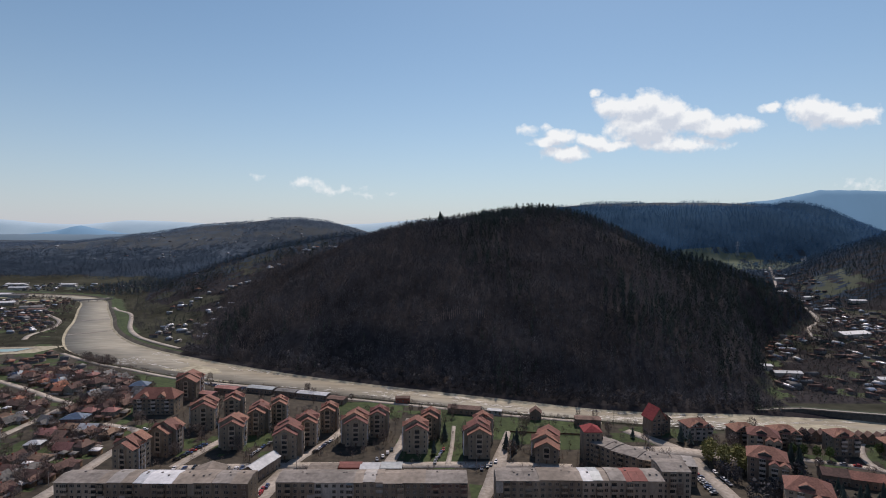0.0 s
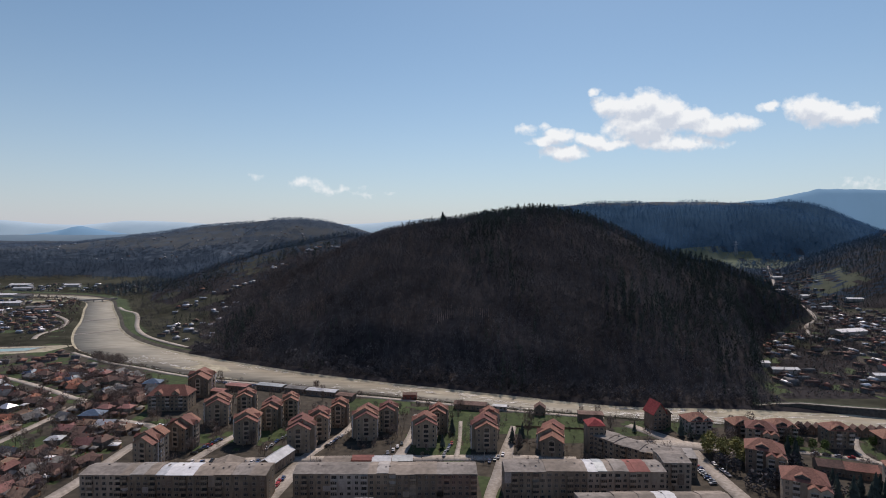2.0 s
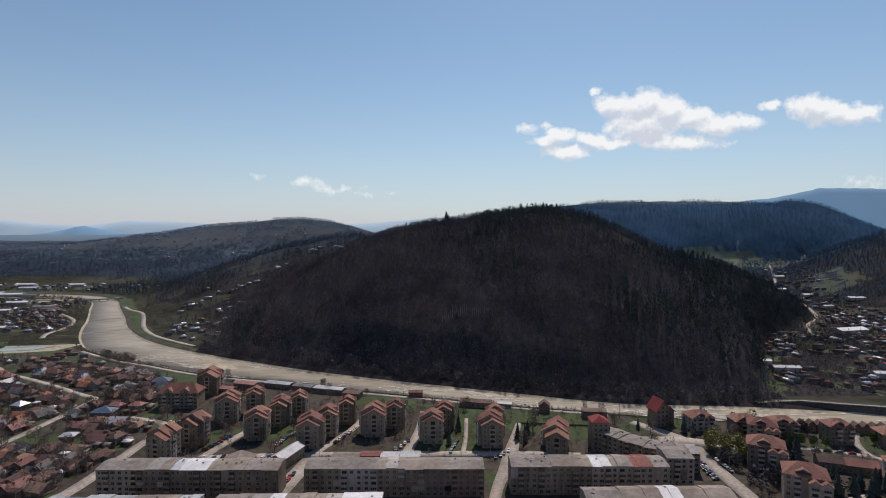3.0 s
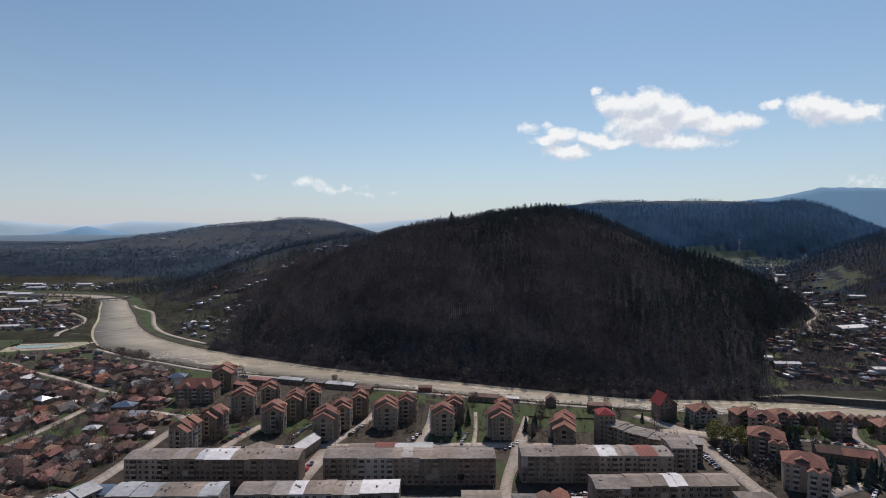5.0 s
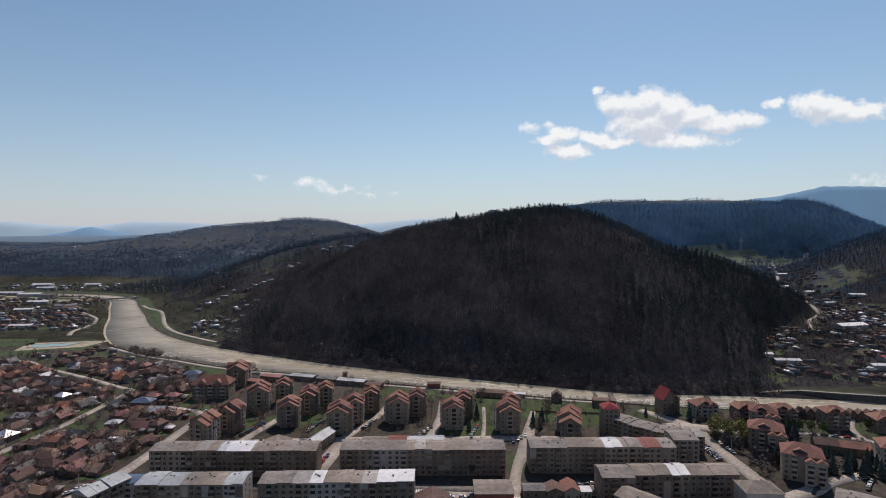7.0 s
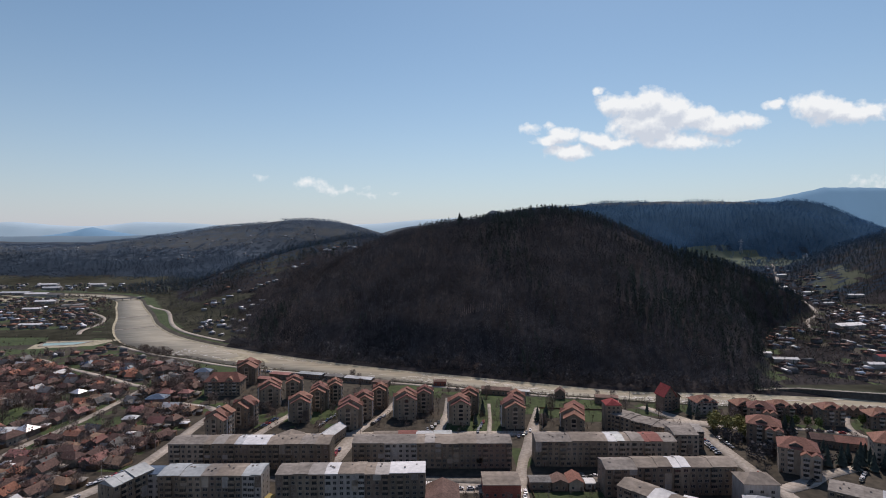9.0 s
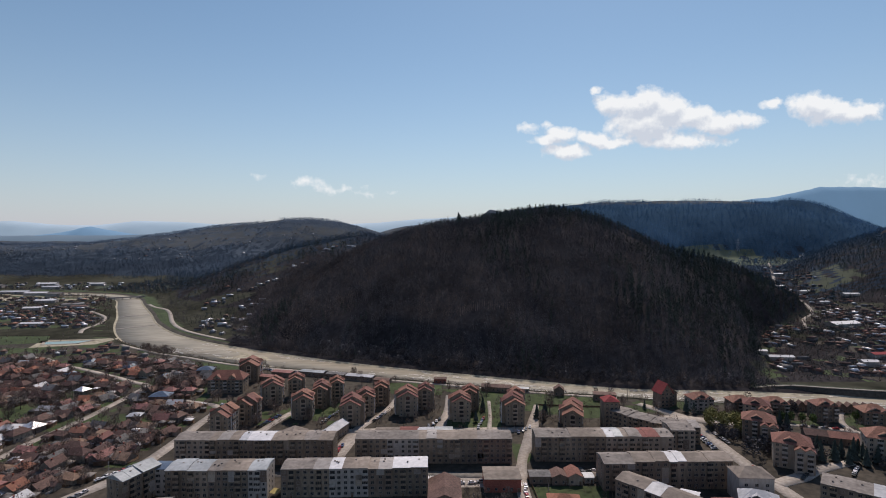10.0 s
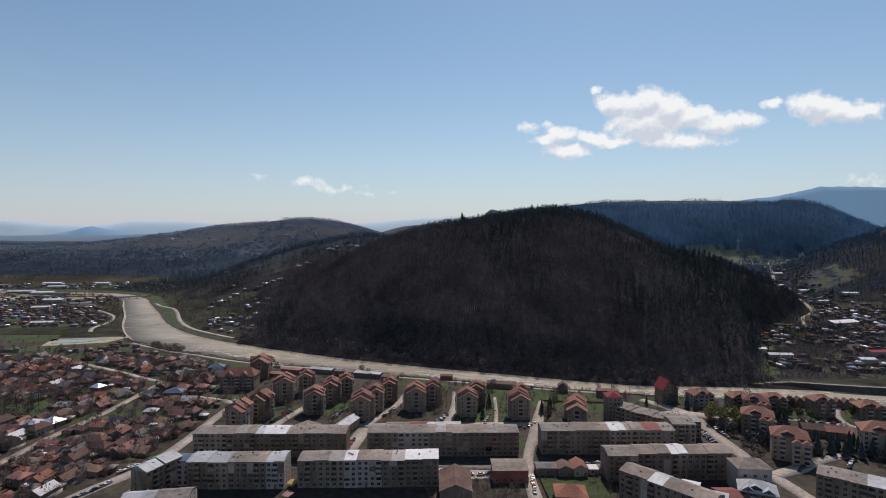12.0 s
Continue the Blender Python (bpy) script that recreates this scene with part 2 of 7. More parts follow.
M["rubber"] = mat("rubber", (0.015, 0.015, 0.015), (0.03, 0.03, 0.03), 3.0, 0.8, patch=0.1)
M["wood"] = mat("weathered_wood", (0.10, 0.065, 0.04), (0.20, 0.135, 0.085), 1.5, 0.85, patch=0.3, vary=0.2)
M["bark"] = mat("bark", (0.05, 0.04, 0.03), (0.10, 0.08, 0.06), 2.0, 0.95, patch=0.2)
# Grey cooled a little to carry some of the haze over the hill.
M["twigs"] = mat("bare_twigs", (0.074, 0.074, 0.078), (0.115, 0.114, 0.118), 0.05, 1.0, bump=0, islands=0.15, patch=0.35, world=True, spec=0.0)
M["garden_twigs"] = mat("garden_twigs", (0.125, 0.104, 0.090), (0.215, 0.180, 0.155), 0.2, 1.0, bump=0, islands=0.3, patch=0.3, world=True, spec=0.0)
M["pale_twigs"] = mat("pale_bare_twigs", (0.122, 0.106, 0.097), (0.188, 0.162, 0.146), 0.05, 1.0, bump=0, islands=0.2, patch=0.35, world=True, spec=0.0)
M["birch_bark"] = mat("birch_bark", (0.24, 0.19, 0.17), (0.40, 0.33, 0.29), 1.0, 0.9, bump=0, islands=0.3, patch=0.2, world=True)
M["needles"] = mat("conifer_needles", (0.044, 0.058, 0.050), (0.078, 0.096, 0.080), 0.1, 0.9, bump=0, islands=0.3, patch=0.3, world=True, spec=0.0)
# Far twigs and needles carry the haze's blue in their base colour.
M["far_twigs"] = mat("haze_tinted_bare_twigs", (0.052, 0.072, 0.098), (0.080, 0.106, 0.136), 0.01, 1.0, bump=0, islands=0.15, patch=0.3, world=True, spec=0.0)
M["far_needles"] = mat("haze_tinted_conifer_needles", (0.062, 0.092, 0.122), (0.094, 0.130, 0.162), 0.02, 1.0, bump=0, islands=0.2, patch=0.3, world=True, spec=0.0)
# Haze painted into base colours: blue on the ridge, pale on the hamlet hill.
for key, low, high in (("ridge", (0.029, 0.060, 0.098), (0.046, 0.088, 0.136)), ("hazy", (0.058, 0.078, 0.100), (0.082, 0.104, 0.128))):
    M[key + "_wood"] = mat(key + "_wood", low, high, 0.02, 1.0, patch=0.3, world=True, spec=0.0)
    # Trees 2.4 times lighter than their floor, against haze and their shaded near sides.
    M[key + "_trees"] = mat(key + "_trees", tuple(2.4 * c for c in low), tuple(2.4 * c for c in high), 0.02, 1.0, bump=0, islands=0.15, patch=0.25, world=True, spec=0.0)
M["leaves"] = mat("spring_leaves", (0.15, 0.150, 0.05), (0.25, 0.24, 0.09), 0.3, 0.8, bump=0, islands=0.3, patch=0.25, world=True, spec=0.2)
M["green_leaves"] = mat("fresh_leaves", (0.05, 0.085, 0.02), (0.10, 0.14, 0.04), 0.3, 0.8, bump=0, islands=0.3, patch=0.25, world=True, spec=0.2)
for key, a, b in (("car_white", (0.7, 0.7, 0.7), (0.8, 0.8, 0.8)), ("car_grey", (0.22, 0.23, 0.25), (0.3, 0.31, 0.33)), ("car_black", (0.012, 0.012, 0.014), (0.02, 0.02, 0.022)),
                  ("car_red", (0.32, 0.02, 0.025), (0.4, 0.03, 0.03)), ("car_blue", (0.03, 0.06, 0.16), (0.05, 0.085, 0.2))):
    M[key] = mat(key, a, b, 1.0, 0.28, patch=0.06, bump=0, spec=0.6)


def glassy(name, colour, rough):
    m = bpy.data.materials.new(name)
    m.use_nodes = True
    s = m.node_tree.nodes["Principled BSDF"]
    s.inputs["Base Color"].default_value, s.inputs["Roughness"].default_value = (*colour, 1), rough
    s.inputs["Specular IOR Level"].default_value = 0.8
    return m


M["glass"] = glassy("dark_window_glass", (0.035, 0.035, 0.038), 0.15)
M["pool"] = glassy("pool_water", (0.26, 0.36, 0.34), 0.35)


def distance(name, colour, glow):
    """Far mountains with the pale blue of the air put into colour and emission: a plain backdrop that glows."""
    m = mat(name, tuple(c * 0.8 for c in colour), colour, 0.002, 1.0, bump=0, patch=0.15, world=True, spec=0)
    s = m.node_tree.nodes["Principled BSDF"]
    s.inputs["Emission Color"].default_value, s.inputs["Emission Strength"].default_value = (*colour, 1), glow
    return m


# Haze in front of the mountains is painted in and emitted.
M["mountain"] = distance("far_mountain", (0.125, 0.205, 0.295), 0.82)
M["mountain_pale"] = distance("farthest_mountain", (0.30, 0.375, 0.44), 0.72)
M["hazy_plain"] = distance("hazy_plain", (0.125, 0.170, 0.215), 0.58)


# ---- mesh helpers ----
def part(name, bm, material, parent=None, label="", m=None):
    """Links a bmesh as one mesh object, under a thing where one is given."""
    me = bpy.data.meshes.new(name)
    bm.to_mesh(me)
    bm.free()
    for one in material if isinstance(material, (list, tuple)) else [material]:
        me.materials.append(one)
    return place(name, me, parent, m, label)


def place(name, me, parent=None, m=None, label=""):
    ob = new(name, me)
    ob.parent = parent
    if m is not None:
        ob.matrix_basis = m
    if label:
        ob["label"] = label
    return ob


def thing(name, m, label, category, group=""):
    ob = new(name)
    ob.empty_display_size = 0.5
    ob.matrix_basis = m
    return tagged(ob, label, category, group)


def box(bm, x0, x1, y0, y1, z0, z1, mi=0):
    v = [bm.verts.new(p) for p in ((x0, y0, z0), (x1, y0, z0), (x1, y1, z0), (x0, y1, z0), (x0, y0, z1), (x1, y0, z1), (x1, y1, z1), (x0, y1, z1))]
    for f in ((0, 3, 2, 1), (4, 5, 6, 7), (0, 1, 5, 4), (1, 2, 6, 5), (2, 3, 7, 6), (3, 0, 4, 7)):
        bm.faces.new([v[i] for i in f]).material_index = mi
    return v


def solid(bm, low, high, mi=0):
    """A closed body between two rings of points."""
    a, b = [bm.verts.new(p) for p in low], [bm.verts.new(p) for p in high]
    n = len(a)
    bm.faces.new(a[::-1]).material_index = mi
    bm.faces.new(b).material_index = mi
    for i in range(n):
        bm.faces.new((a[i], a[(i + 1) % n], b[(i + 1) % n], b[i])).material_index = mi


def gable_roof(bm, x0, x1, y0, y1, z, rise, over=0.5, thick=0.25, along="y"):
    """Two sloping slabs with overhang; the ridge runs along x or y."""
    if along == "y":
        mid, half = (x0 + x1) / 2, (x1 - x0) / 2
        drop = rise * over / half
        for s in (-1, 1):
            e, a, b = mid + s * (half + over), y0 - over, y1 + over
            low = [(mid, a, z + rise), (mid, b, z + rise), (e, b, z - drop), (e, a, z - drop)]
            low = low if s > 0 else low[::-1]
            solid(bm, low[::-1], [(p[0], p[1], p[2] + thick) for p in low[::-1]])
    else:
        mid, half = (y0 + y1) / 2, (y1 - y0) / 2
        drop = rise * over / half
        for s in (-1, 1):
            e, a, b = mid + s * (half + over), x0 - over, x1 + over
            low = [(a, mid, z + rise), (b, mid, z + rise), (b, e, z - drop), (a, e, z - drop)]
            low = low if s < 0 else low[::-1]
            solid(bm, low[::-1], [(p[0], p[1], p[2] + thick) for p in low[::-1]])
    bmesh.ops.recalc_face_normals(bm, faces=bm.faces)


def gable_walls(bm, x0, x1, y0, y1, z0, z1, rise, along="y"):
    """A house body with its gable ends."""
    if along == "y":
        m = (x0 + x1) / 2
        ring = [(x0, z0), (x1, z0), (x1, z1), (m, z1 + rise), (x0, z1)]
        solid(bm, [(x, y0, z) for x, z in ring], [(x, y1, z) for x, z in ring])
    else:
        m = (y0 + y1) / 2
        ring = [(y0, z0), (y1, z0), (y1, z1), (m, z1 + rise), (y0, z1)]
        solid(bm, [(x0, y, z) for y, z in ring], [(x1, y, z) for y, z in ring])
    bmesh.ops.recalc_face_normals(bm, faces=bm.faces)


def hip_roof(bm, x0, x1, y0, y1, z, rise, over=0.6, ridge=0.45):
    """A hipped roof with a solid eave; ridge: its length against the longer side."""
    x0, x1, y0, y1 = x0 - over, x1 + over, y0 - over, y1 + over
    cx, cy = (x0 + x1) / 2, (y0 + y1) / 2
    if x1 - x0 > y1 - y0:
        r = ((cx - ridge * (x1 - x0) / 2, cy), (cx + ridge * (x1 - x0) / 2, cy))
    else:
        r = ((cx, cy - ridge * (y1 - y0) / 2), (cx, cy + ridge * (y1 - y0) / 2))
    lo = [bm.verts.new((x, y, z - 0.2)) for x, y in ((x0, y0), (x1, y0), (x1, y1), (x0, y1))]
    hi = [bm.verts.new((x, y, z + 0.02)) for x, y in ((x0, y0), (x1, y0), (x1, y1), (x0, y1))]
    a, b = (bm.verts.new((*p, z + rise)) for p in r)
    bm.faces.new(lo[::-1])
    for i in range(4):
        bm.faces.new((lo[i], lo[(i + 1) % 4], hi[(i + 1) % 4], hi[i]))
    if x1 - x0 > y1 - y0:
        for f in ((hi[0], hi[1], b, a), (hi[1], hi[2], b), (hi[2], hi[3], a, b), (hi[3], hi[0], a)):
            bm.faces.new(f)
    else:
        for f in ((hi[0], hi[1], a), (hi[1], hi[2], b, a), (hi[2], hi[3], b), (hi[3], hi[0], a, b)):
            bm.faces.new(f)
    bmesh.ops.recalc_face_normals(bm, faces=bm.faces)


def bulk(name, verts, faces, materials, index=None, smooth=False):
    """A mesh object from numpy arrays; all faces have the same number of corners."""
    me = bpy.data.meshes.new(name)
    n, k = faces.shape
    me.vertices.add(len(verts))
    me.vertices.foreach_set("co", np.ascontiguousarray(verts, np.float32).ravel())
    me.loops.add(n * k)
    me.loops.foreach_set("vertex_index", np.ascontiguousarray(faces, np.int32).ravel())
    me.polygons.add(n)
    me.polygons.foreach_set("loop_start", np.arange(0, n * k, k, dtype=np.int32))
    for one in materials:
        me.materials.append(one)
    if index is not None:
        me.polygons.foreach_set("material_index", np.ascontiguousarray(index, np.int32))
    if smooth:
        me.polygons.foreach_set("use_smooth", np.ones(n, bool))
    me.update(calc_edges=True)
    me.validate()
    return new(name, me)


def value_noise(x, y, seed=0):
    """Smooth noise from 0 to 1 on a unit lattice."""
    xi, yi = np.floor(x).astype(np.int64), np.floor(y).astype(np.int64)
    fx, fy = x - xi, y - yi
    fx, fy = fx * fx * (3 - 2 * fx), fy * fy * (3 - 2 * fy)

    def lattice(i, j):
        h = (i * 374761393 + j * 668265263 + seed * 974634777) & 0x7FFFFFFF
        h = ((h ^ (h >> 13)) * 1274126177) & 0x7FFFFFFF
        return ((h ^ (h >> 16)) & 0xFFFF) / 65535.0
    a, b, c, d = lattice(xi, yi), lattice(xi + 1, yi), lattice(xi, yi + 1), lattice(xi + 1, yi + 1)
    return (a * (1 - fx) + b * fx) * (1 - fy) + (c * (1 - fx) + d * fx) * fy


def fbm(x, y, seed=0, octaves=4):
    total, gain, norm = 0.0, 1.0, 0.0
    for o in range(octaves):
        total = total + gain * value_noise(x * 2**o, y * 2**o, seed + o)
        norm, gain = norm + gain, gain * 0.5
    return total / norm


def sstep(a, b, v):
    t = np.clip((v - a) / (b - a), 0, 1)
    return t * t * (3 - 2 * t)


# ---- the land ----
RIVER = [(-2600, 1330, 22), (-1400, 1200, 22), (-1000, 1150, 22), (-770, 1110, 22), (-665, 1040, 22), (-590, 925, 24), (-527, 826, 26), (-478, 742, 29), (-436, 681, 32), (-397, 635, 34), (-362, 606, 33), (-319, 576, 32),
         (-280, 555, 30), (-244, 534, 29), (-199.5, 512.5, 27.6), (-149, 492, 22.2), (-93, 468.5, 21.7), (-41, 450.3, 19.5), (8, 434, 18.2), (56.7, 417, 17.1), (99.3, 403.8, 14.3), (136, 394, 14.5), (175, 388, 17), (220, 383, 19), (270, 375, 19), (330, 363, 21), (450, 335, 22), (700, 300, 22), (1500, 260, 22)]


def spline(pts, step=6.0):
    """Points along a smooth curve through pts."""
    p = np.array(pts, float)
    p = np.vstack([2 * p[0] - p[1], p, 2 * p[-1] - p[-2]])
    out = []
    for i in range(1, len(p) - 2):
        n = max(2, int(np.linalg.norm(p[i + 1, :2] - p[i, :2]) / step))
        for t in np.arange(n) / n:
            a, b, c, d = p[i - 1:i + 3]
            out.append(0.5 * (2 * b + (c - a) * t + (2 * a - 5 * b + 4 * c - d) * t * t + (3 * b - a - 3 * c + d) * t**3))
    out.append(p[-2])
    return np.array(out)


RV = spline(RIVER, 12)
RV_RUN = np.r_[0, np.cumsum(np.hypot(*np.diff(RV[:, :2], axis=0).T))]


def river_gap(x, y):
    """Distance from the river's edge (minus inside it), the run along it and the side (plus: its left bank)."""
    x, y = np.ravel(x), np.ravel(y)
    best, run, side = np.full(x.shape, 1e9), np.zeros(x.shape), np.zeros(x.shape)
    for i in range(len(RV) - 1):
        a, b = RV[i], RV[i + 1]
        d = b[:2] - a[:2]
        t = np.clip(((x - a[0]) * d[0] + (y - a[1]) * d[1]) / (d @ d), 0, 1)
        px, py = x - a[0] - t * d[0], y - a[1] - t * d[1]
        gap = np.hypot(px, py) - (a[2] + t * (b[2] - a[2]))
        hit = gap < best
        best = np.where(hit, gap, best)
        run = np.where(hit, RV_RUN[i] + t * np.hypot(*d), run)
        side = np.where(hit, np.sign(d[0] * py - d[1] * px), side)
    return best, run, side


def bank_line(x0, x1, offset, step=7.0):
    """A line along the town's bank, offset metres from the water's edge."""
    line = spline(RIVER, step)
    d = np.gradient(line[:, :2], axis=0)
    nrm = np.stack([d[:, 1], -d[:, 0]], 1) / np.linalg.norm(d, axis=1)[:, None]
    out = line[:, :2] + nrm * (line[:, 2:3] + offset)
    return out[(out[:, 0] > x0) & (out[:, 0] < x1) & (out[:, 1] < 640)]


def off_river(x, y):
    """About how far one place is from the river's edge."""
    return float((np.hypot(RV[:, 0] - x, RV[:, 1] - y) - RV[:, 2]).min())


def dome(x, y, cx, cy, left, right, front, rear, power):
    """A hill's share of its height, 1 at the top, with its own reach on each side."""
    u = (x - cx) / np.where(x < cx, left, right)
    v = (y - cy) / np.where(y < cy, front, rear)
    return np.clip(1 - np.hypot(u, v) ** power, 0, 1)


def wood_edge(y):
    """How far right the great hill and its wood reach towards the side valley."""
    return np.interp(y, [440, 470, 560, 640, 735, 819, 916, 1080, 1350], [262, 280, 324, 380, 474, 556, 596, 640, 790])


def great_hill(x, y, spare=0.0):
    """The wooded hill across the river: steep on one side, a straight falling ridge on the other."""
    power = 1.6 + 0.45 * sstep(60, -90, x) - 0.36 * sstep(0, 160, x - 145)
    return dome(x, y, 145, 860, 485 + spare, 450 + spare, 430 + spare, 520, power)


def valley_side(x, y):
    """Distance to the right of the side valley's street."""
    return x - np.interp(y, [850, 948, 1052, 1339, 1500], [588, 636, 655, 812, 900])


def hill_field(x, y):
    """The pasture on the slope above the side valley's street."""
    off = valley_side(x, y) + 24 * (fbm(x / 26, y / 26, 91) - 0.5)
    return (off > 42) & (off < 142) & (y > 985) & (y < 1150)


def far_glade(x, y, z):
    """The open meadow at the head of the side valley, under the far ridge."""
    top = np.interp(x, [735, 765, 800, 855, 942, 1018, 1075], [0, 66, 86, 82, 74, 56, 40])
    return (x > 735) & (x < 1075) & (y > 1390) & (y < 1960) & (z < top)


def hills(x, y):
    """The land's height without the river."""
    n1, n2 = fbm(x / 160, y / 160, 3) - 0.5, fbm(x / 50, y / 50, 9) - 0.5
    big = great_hill(x, y)
    gullies = fbm((x + 0.25 * y) / 38, y / 400, 77) - 0.5
    cut = 1.15 * np.clip(wood_edge(y) - x + 10, 0, None)
    z = np.minimum(163 * big - 11 * np.exp(-((x - 325) / 50) ** 2) * np.minimum(1, big * 3), cut) + (24 * n1 + 9 * n2 + 26 * gullies) * np.minimum(1, big * 3) * (1.05 - big)
    z = np.maximum(z, (118 + 20 * n1) * dome(x, y, -230, 1330, 420, 560, 540, 700, 1.5))
    # The wooded terrace, and the broad hamlet hill that rises from it.
    left = sstep(1300, 2150, y + 0.10 * (x + 600) + 160 * (fbm(x / 300, y / 300, 21) - 0.5)) * sstep(700, -500, x)
    scarp = fbm(x / 130, y / 130, 23) - 0.5
    z = np.maximum(z, 66 * left + (20 * n1 + 34 * scarp) * left * (1.15 - left))
    rest = 1 - np.clip(np.hypot((x + 700) / np.where(x < -700, 1150, 700), (y - 2700) / np.where(y < 2700, 1000, 700)), 0, 1)
    z = np.maximum(z, left * (70 + 120 * rest * rest * (3 - 2 * rest) + 16 * n1 + 10 * scarp))
    z = np.maximum(z, (168 + 12 * n1) * dome(x, y, -120, 3050, 480, 500, 420, 500, 2.2))
    z = np.maximum(z, (240 + 10 * n1) * dome(x, y, 215, 2720, 190, 420, 420, 420, 1.3))
    # The far ridge with its two tops, and the spur on the other side of the valley.
    ridge = dome(x, y, 1000, 2500, 1300, 1120, 800, 900, 3.2)
    folds = fbm((x - 0.3 * y) / 150, y / 900, 33) - 0.5
    z = np.maximum(z, 262 * ridge * (0.94 + 0.10 * fbm(x / 420, y / 420, 31)) + (10 * n1 + 24 * folds * (1 - ridge)) * np.minimum(1, ridge * 3))
    z = np.maximum(z, (264 + 14 * n1) * dome(x, y, 1475, 2330, 300, 420, 500, 600, 1.7))
    z = np.maximum(z, (215 + 30 * n1) * dome(x, y, 1750, 1500, 700, 900, 560, 800, 1.5))
    z = np.maximum(z, 40 * np.clip((y - 930) / 430, 0, 1) * sstep(200, 500, x))
    up = np.maximum(0, valley_side(x, y) - 22) * 0.36 * sstep(820, 1020, y) * sstep(1700, 1300, y)
    z = z + np.minimum(up, 75) * (1 - sstep(60, 160, z))
    return np.maximum(z, 0)


def ground_z(x, y):
    x, y = np.asarray(x, float), np.asarray(y, float)
    gap, run, side = river_gap(x, y)
    z = hills(x, y).ravel() * sstep(0, 55, gap)
    bars = fbm(run / 70, gap / 16, 51, 3)
    bed = -3.6 + 1.25 * sstep(0.45, 0.68, bars) * sstep(-1, -8, gap) * sstep(-360, -240, x).ravel() + 1.6 * sstep(-7, -1, gap) * (side > 0)
    t = np.where(side > 0, sstep(7.0, 3.0, gap), sstep(3.5, -1.0, gap))
    return (z * (1 - t) + bed * t).reshape(x.shape)


def axis(lo, hi, fine_lo, fine_hi, fine, grow=1.06):
    pts, step = list(np.arange(fine_lo, fine_hi, fine)), fine
    while pts[-1] < hi:
        step *= grow
        pts.append(pts[-1] + step)
    step = fine
    while pts[0] > lo:
        step *= grow
        pts.insert(0, pts[0] - step)
    return np.array(pts)


gx, gy = axis(-6500, 6500, -560, 520, 4.0, 1.032), axis(-1500, 4930, 150, 900, 4.0, 1.022)
gy = gy[gy < 4950]
X, Y = np.meshgrid(gx, gy)
Z = ground_z(X, Y)
nx, ny = len(gx), len(gy)
ids = np.arange(nx * ny).reshape(ny, nx)
quads = np.stack([ids[:-1, :-1], ids[:-1, 1:], ids[1:, 1:], ids[1:, :-1]], -1).reshape(-1, 4)
cx, cy = (X[:-1, :-1] + X[1:, 1:]).ravel() / 2, (Y[:-1, :-1] + Y[1:, 1:]).ravel() / 2
cz = (Z[:-1, :-1] + Z[1:, 1:]).ravel() / 2
gap, run, side = river_gap(cx, cy)
jit = fbm(cx / 40, cy / 40, 61)
speck = np.random.default_rng(71).uniform(0, 1, len(cx))
kind = np.zeros(len(cx), int)                                   # 0 town
kind[(jit > np.where((cx > -70) & (cx < 140) & (cy > 335), 0.53, 0.62)) & (cy > 300) & (side < 0)] = 1   # lawn
kind[(side > 0) | (cy > 620)] = 6                               # scrub
kind[(cx < -430) & (side < 0) & (cy > 520) & (fbm(cx / 55, cy / 30, 67) > 0.66)] = 1
wood = (cz > 4 + 6 * jit) & (cy > 430)
kind[wood] = 2
slope = valley_side(cx, cy)
meadow = (jit > 0.5) & (((cx > 500) & (cx < 590) & (cy > 570) & (cy < 640)) | ((cx < -520) & (cy > 1180) & (cy < 1330) & (fbm(cx / 60, cy / 25, 17) > 0.5)))
flank = (great_hill(cx, cy, 18) < 0.01) & (cx < -170) & (cx > -520) & (side > 0) & (cy > 620) & (cy < 1250)
kind[flank & (fbm(cx / 45, cy / 45, 66) > 0.54)] = 6
kind[meadow] = 4
kind[(side > 0) & (gap > 1) & (gap < 75) & (cx > -295) & (cx < 268) & (cy < 640)] = 2
# Ground with haze in its colour takes over from 880 m to 1500 m.
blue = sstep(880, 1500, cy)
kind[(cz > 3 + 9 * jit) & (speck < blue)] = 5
# Farther off, ridge and hamlet hill take their own haze-coloured floors.
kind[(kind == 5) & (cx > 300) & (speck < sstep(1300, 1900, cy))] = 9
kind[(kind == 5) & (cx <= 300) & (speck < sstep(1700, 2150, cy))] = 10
kind[(slope > 18) & (cy > 930) & (cy < 1260)] = np.where(speck < 0.45, 5, 2)[(slope > 18) & (cy > 930) & (cy < 1260)]
kind[hill_field(cx, cy) & (fbm(valley_side(cx, cy) / 9, cy / 90, 68) + 0.35 * (speck - 0.5) > 0.45)] = 4
# Open land far off takes the pasture and meadow colours with haze in them.
plateau = (cx < 0) & (cy > 1950) & (fbm(cx / 170, cy / 90, 69) > 0.52) & (cz > 40)
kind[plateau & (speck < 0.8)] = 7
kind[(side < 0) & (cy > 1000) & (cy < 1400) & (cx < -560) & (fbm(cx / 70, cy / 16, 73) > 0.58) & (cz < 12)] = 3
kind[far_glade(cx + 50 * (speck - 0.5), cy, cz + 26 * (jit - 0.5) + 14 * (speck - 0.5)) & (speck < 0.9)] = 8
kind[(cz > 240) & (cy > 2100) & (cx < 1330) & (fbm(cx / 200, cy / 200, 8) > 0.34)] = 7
kind[(gap > 0) & (gap < 22) & (side > 0) & (cx < -390)] = 1
kind[(gap > 1) & (gap < 9) & (side < 0) & (jit > 0.34)] = 6
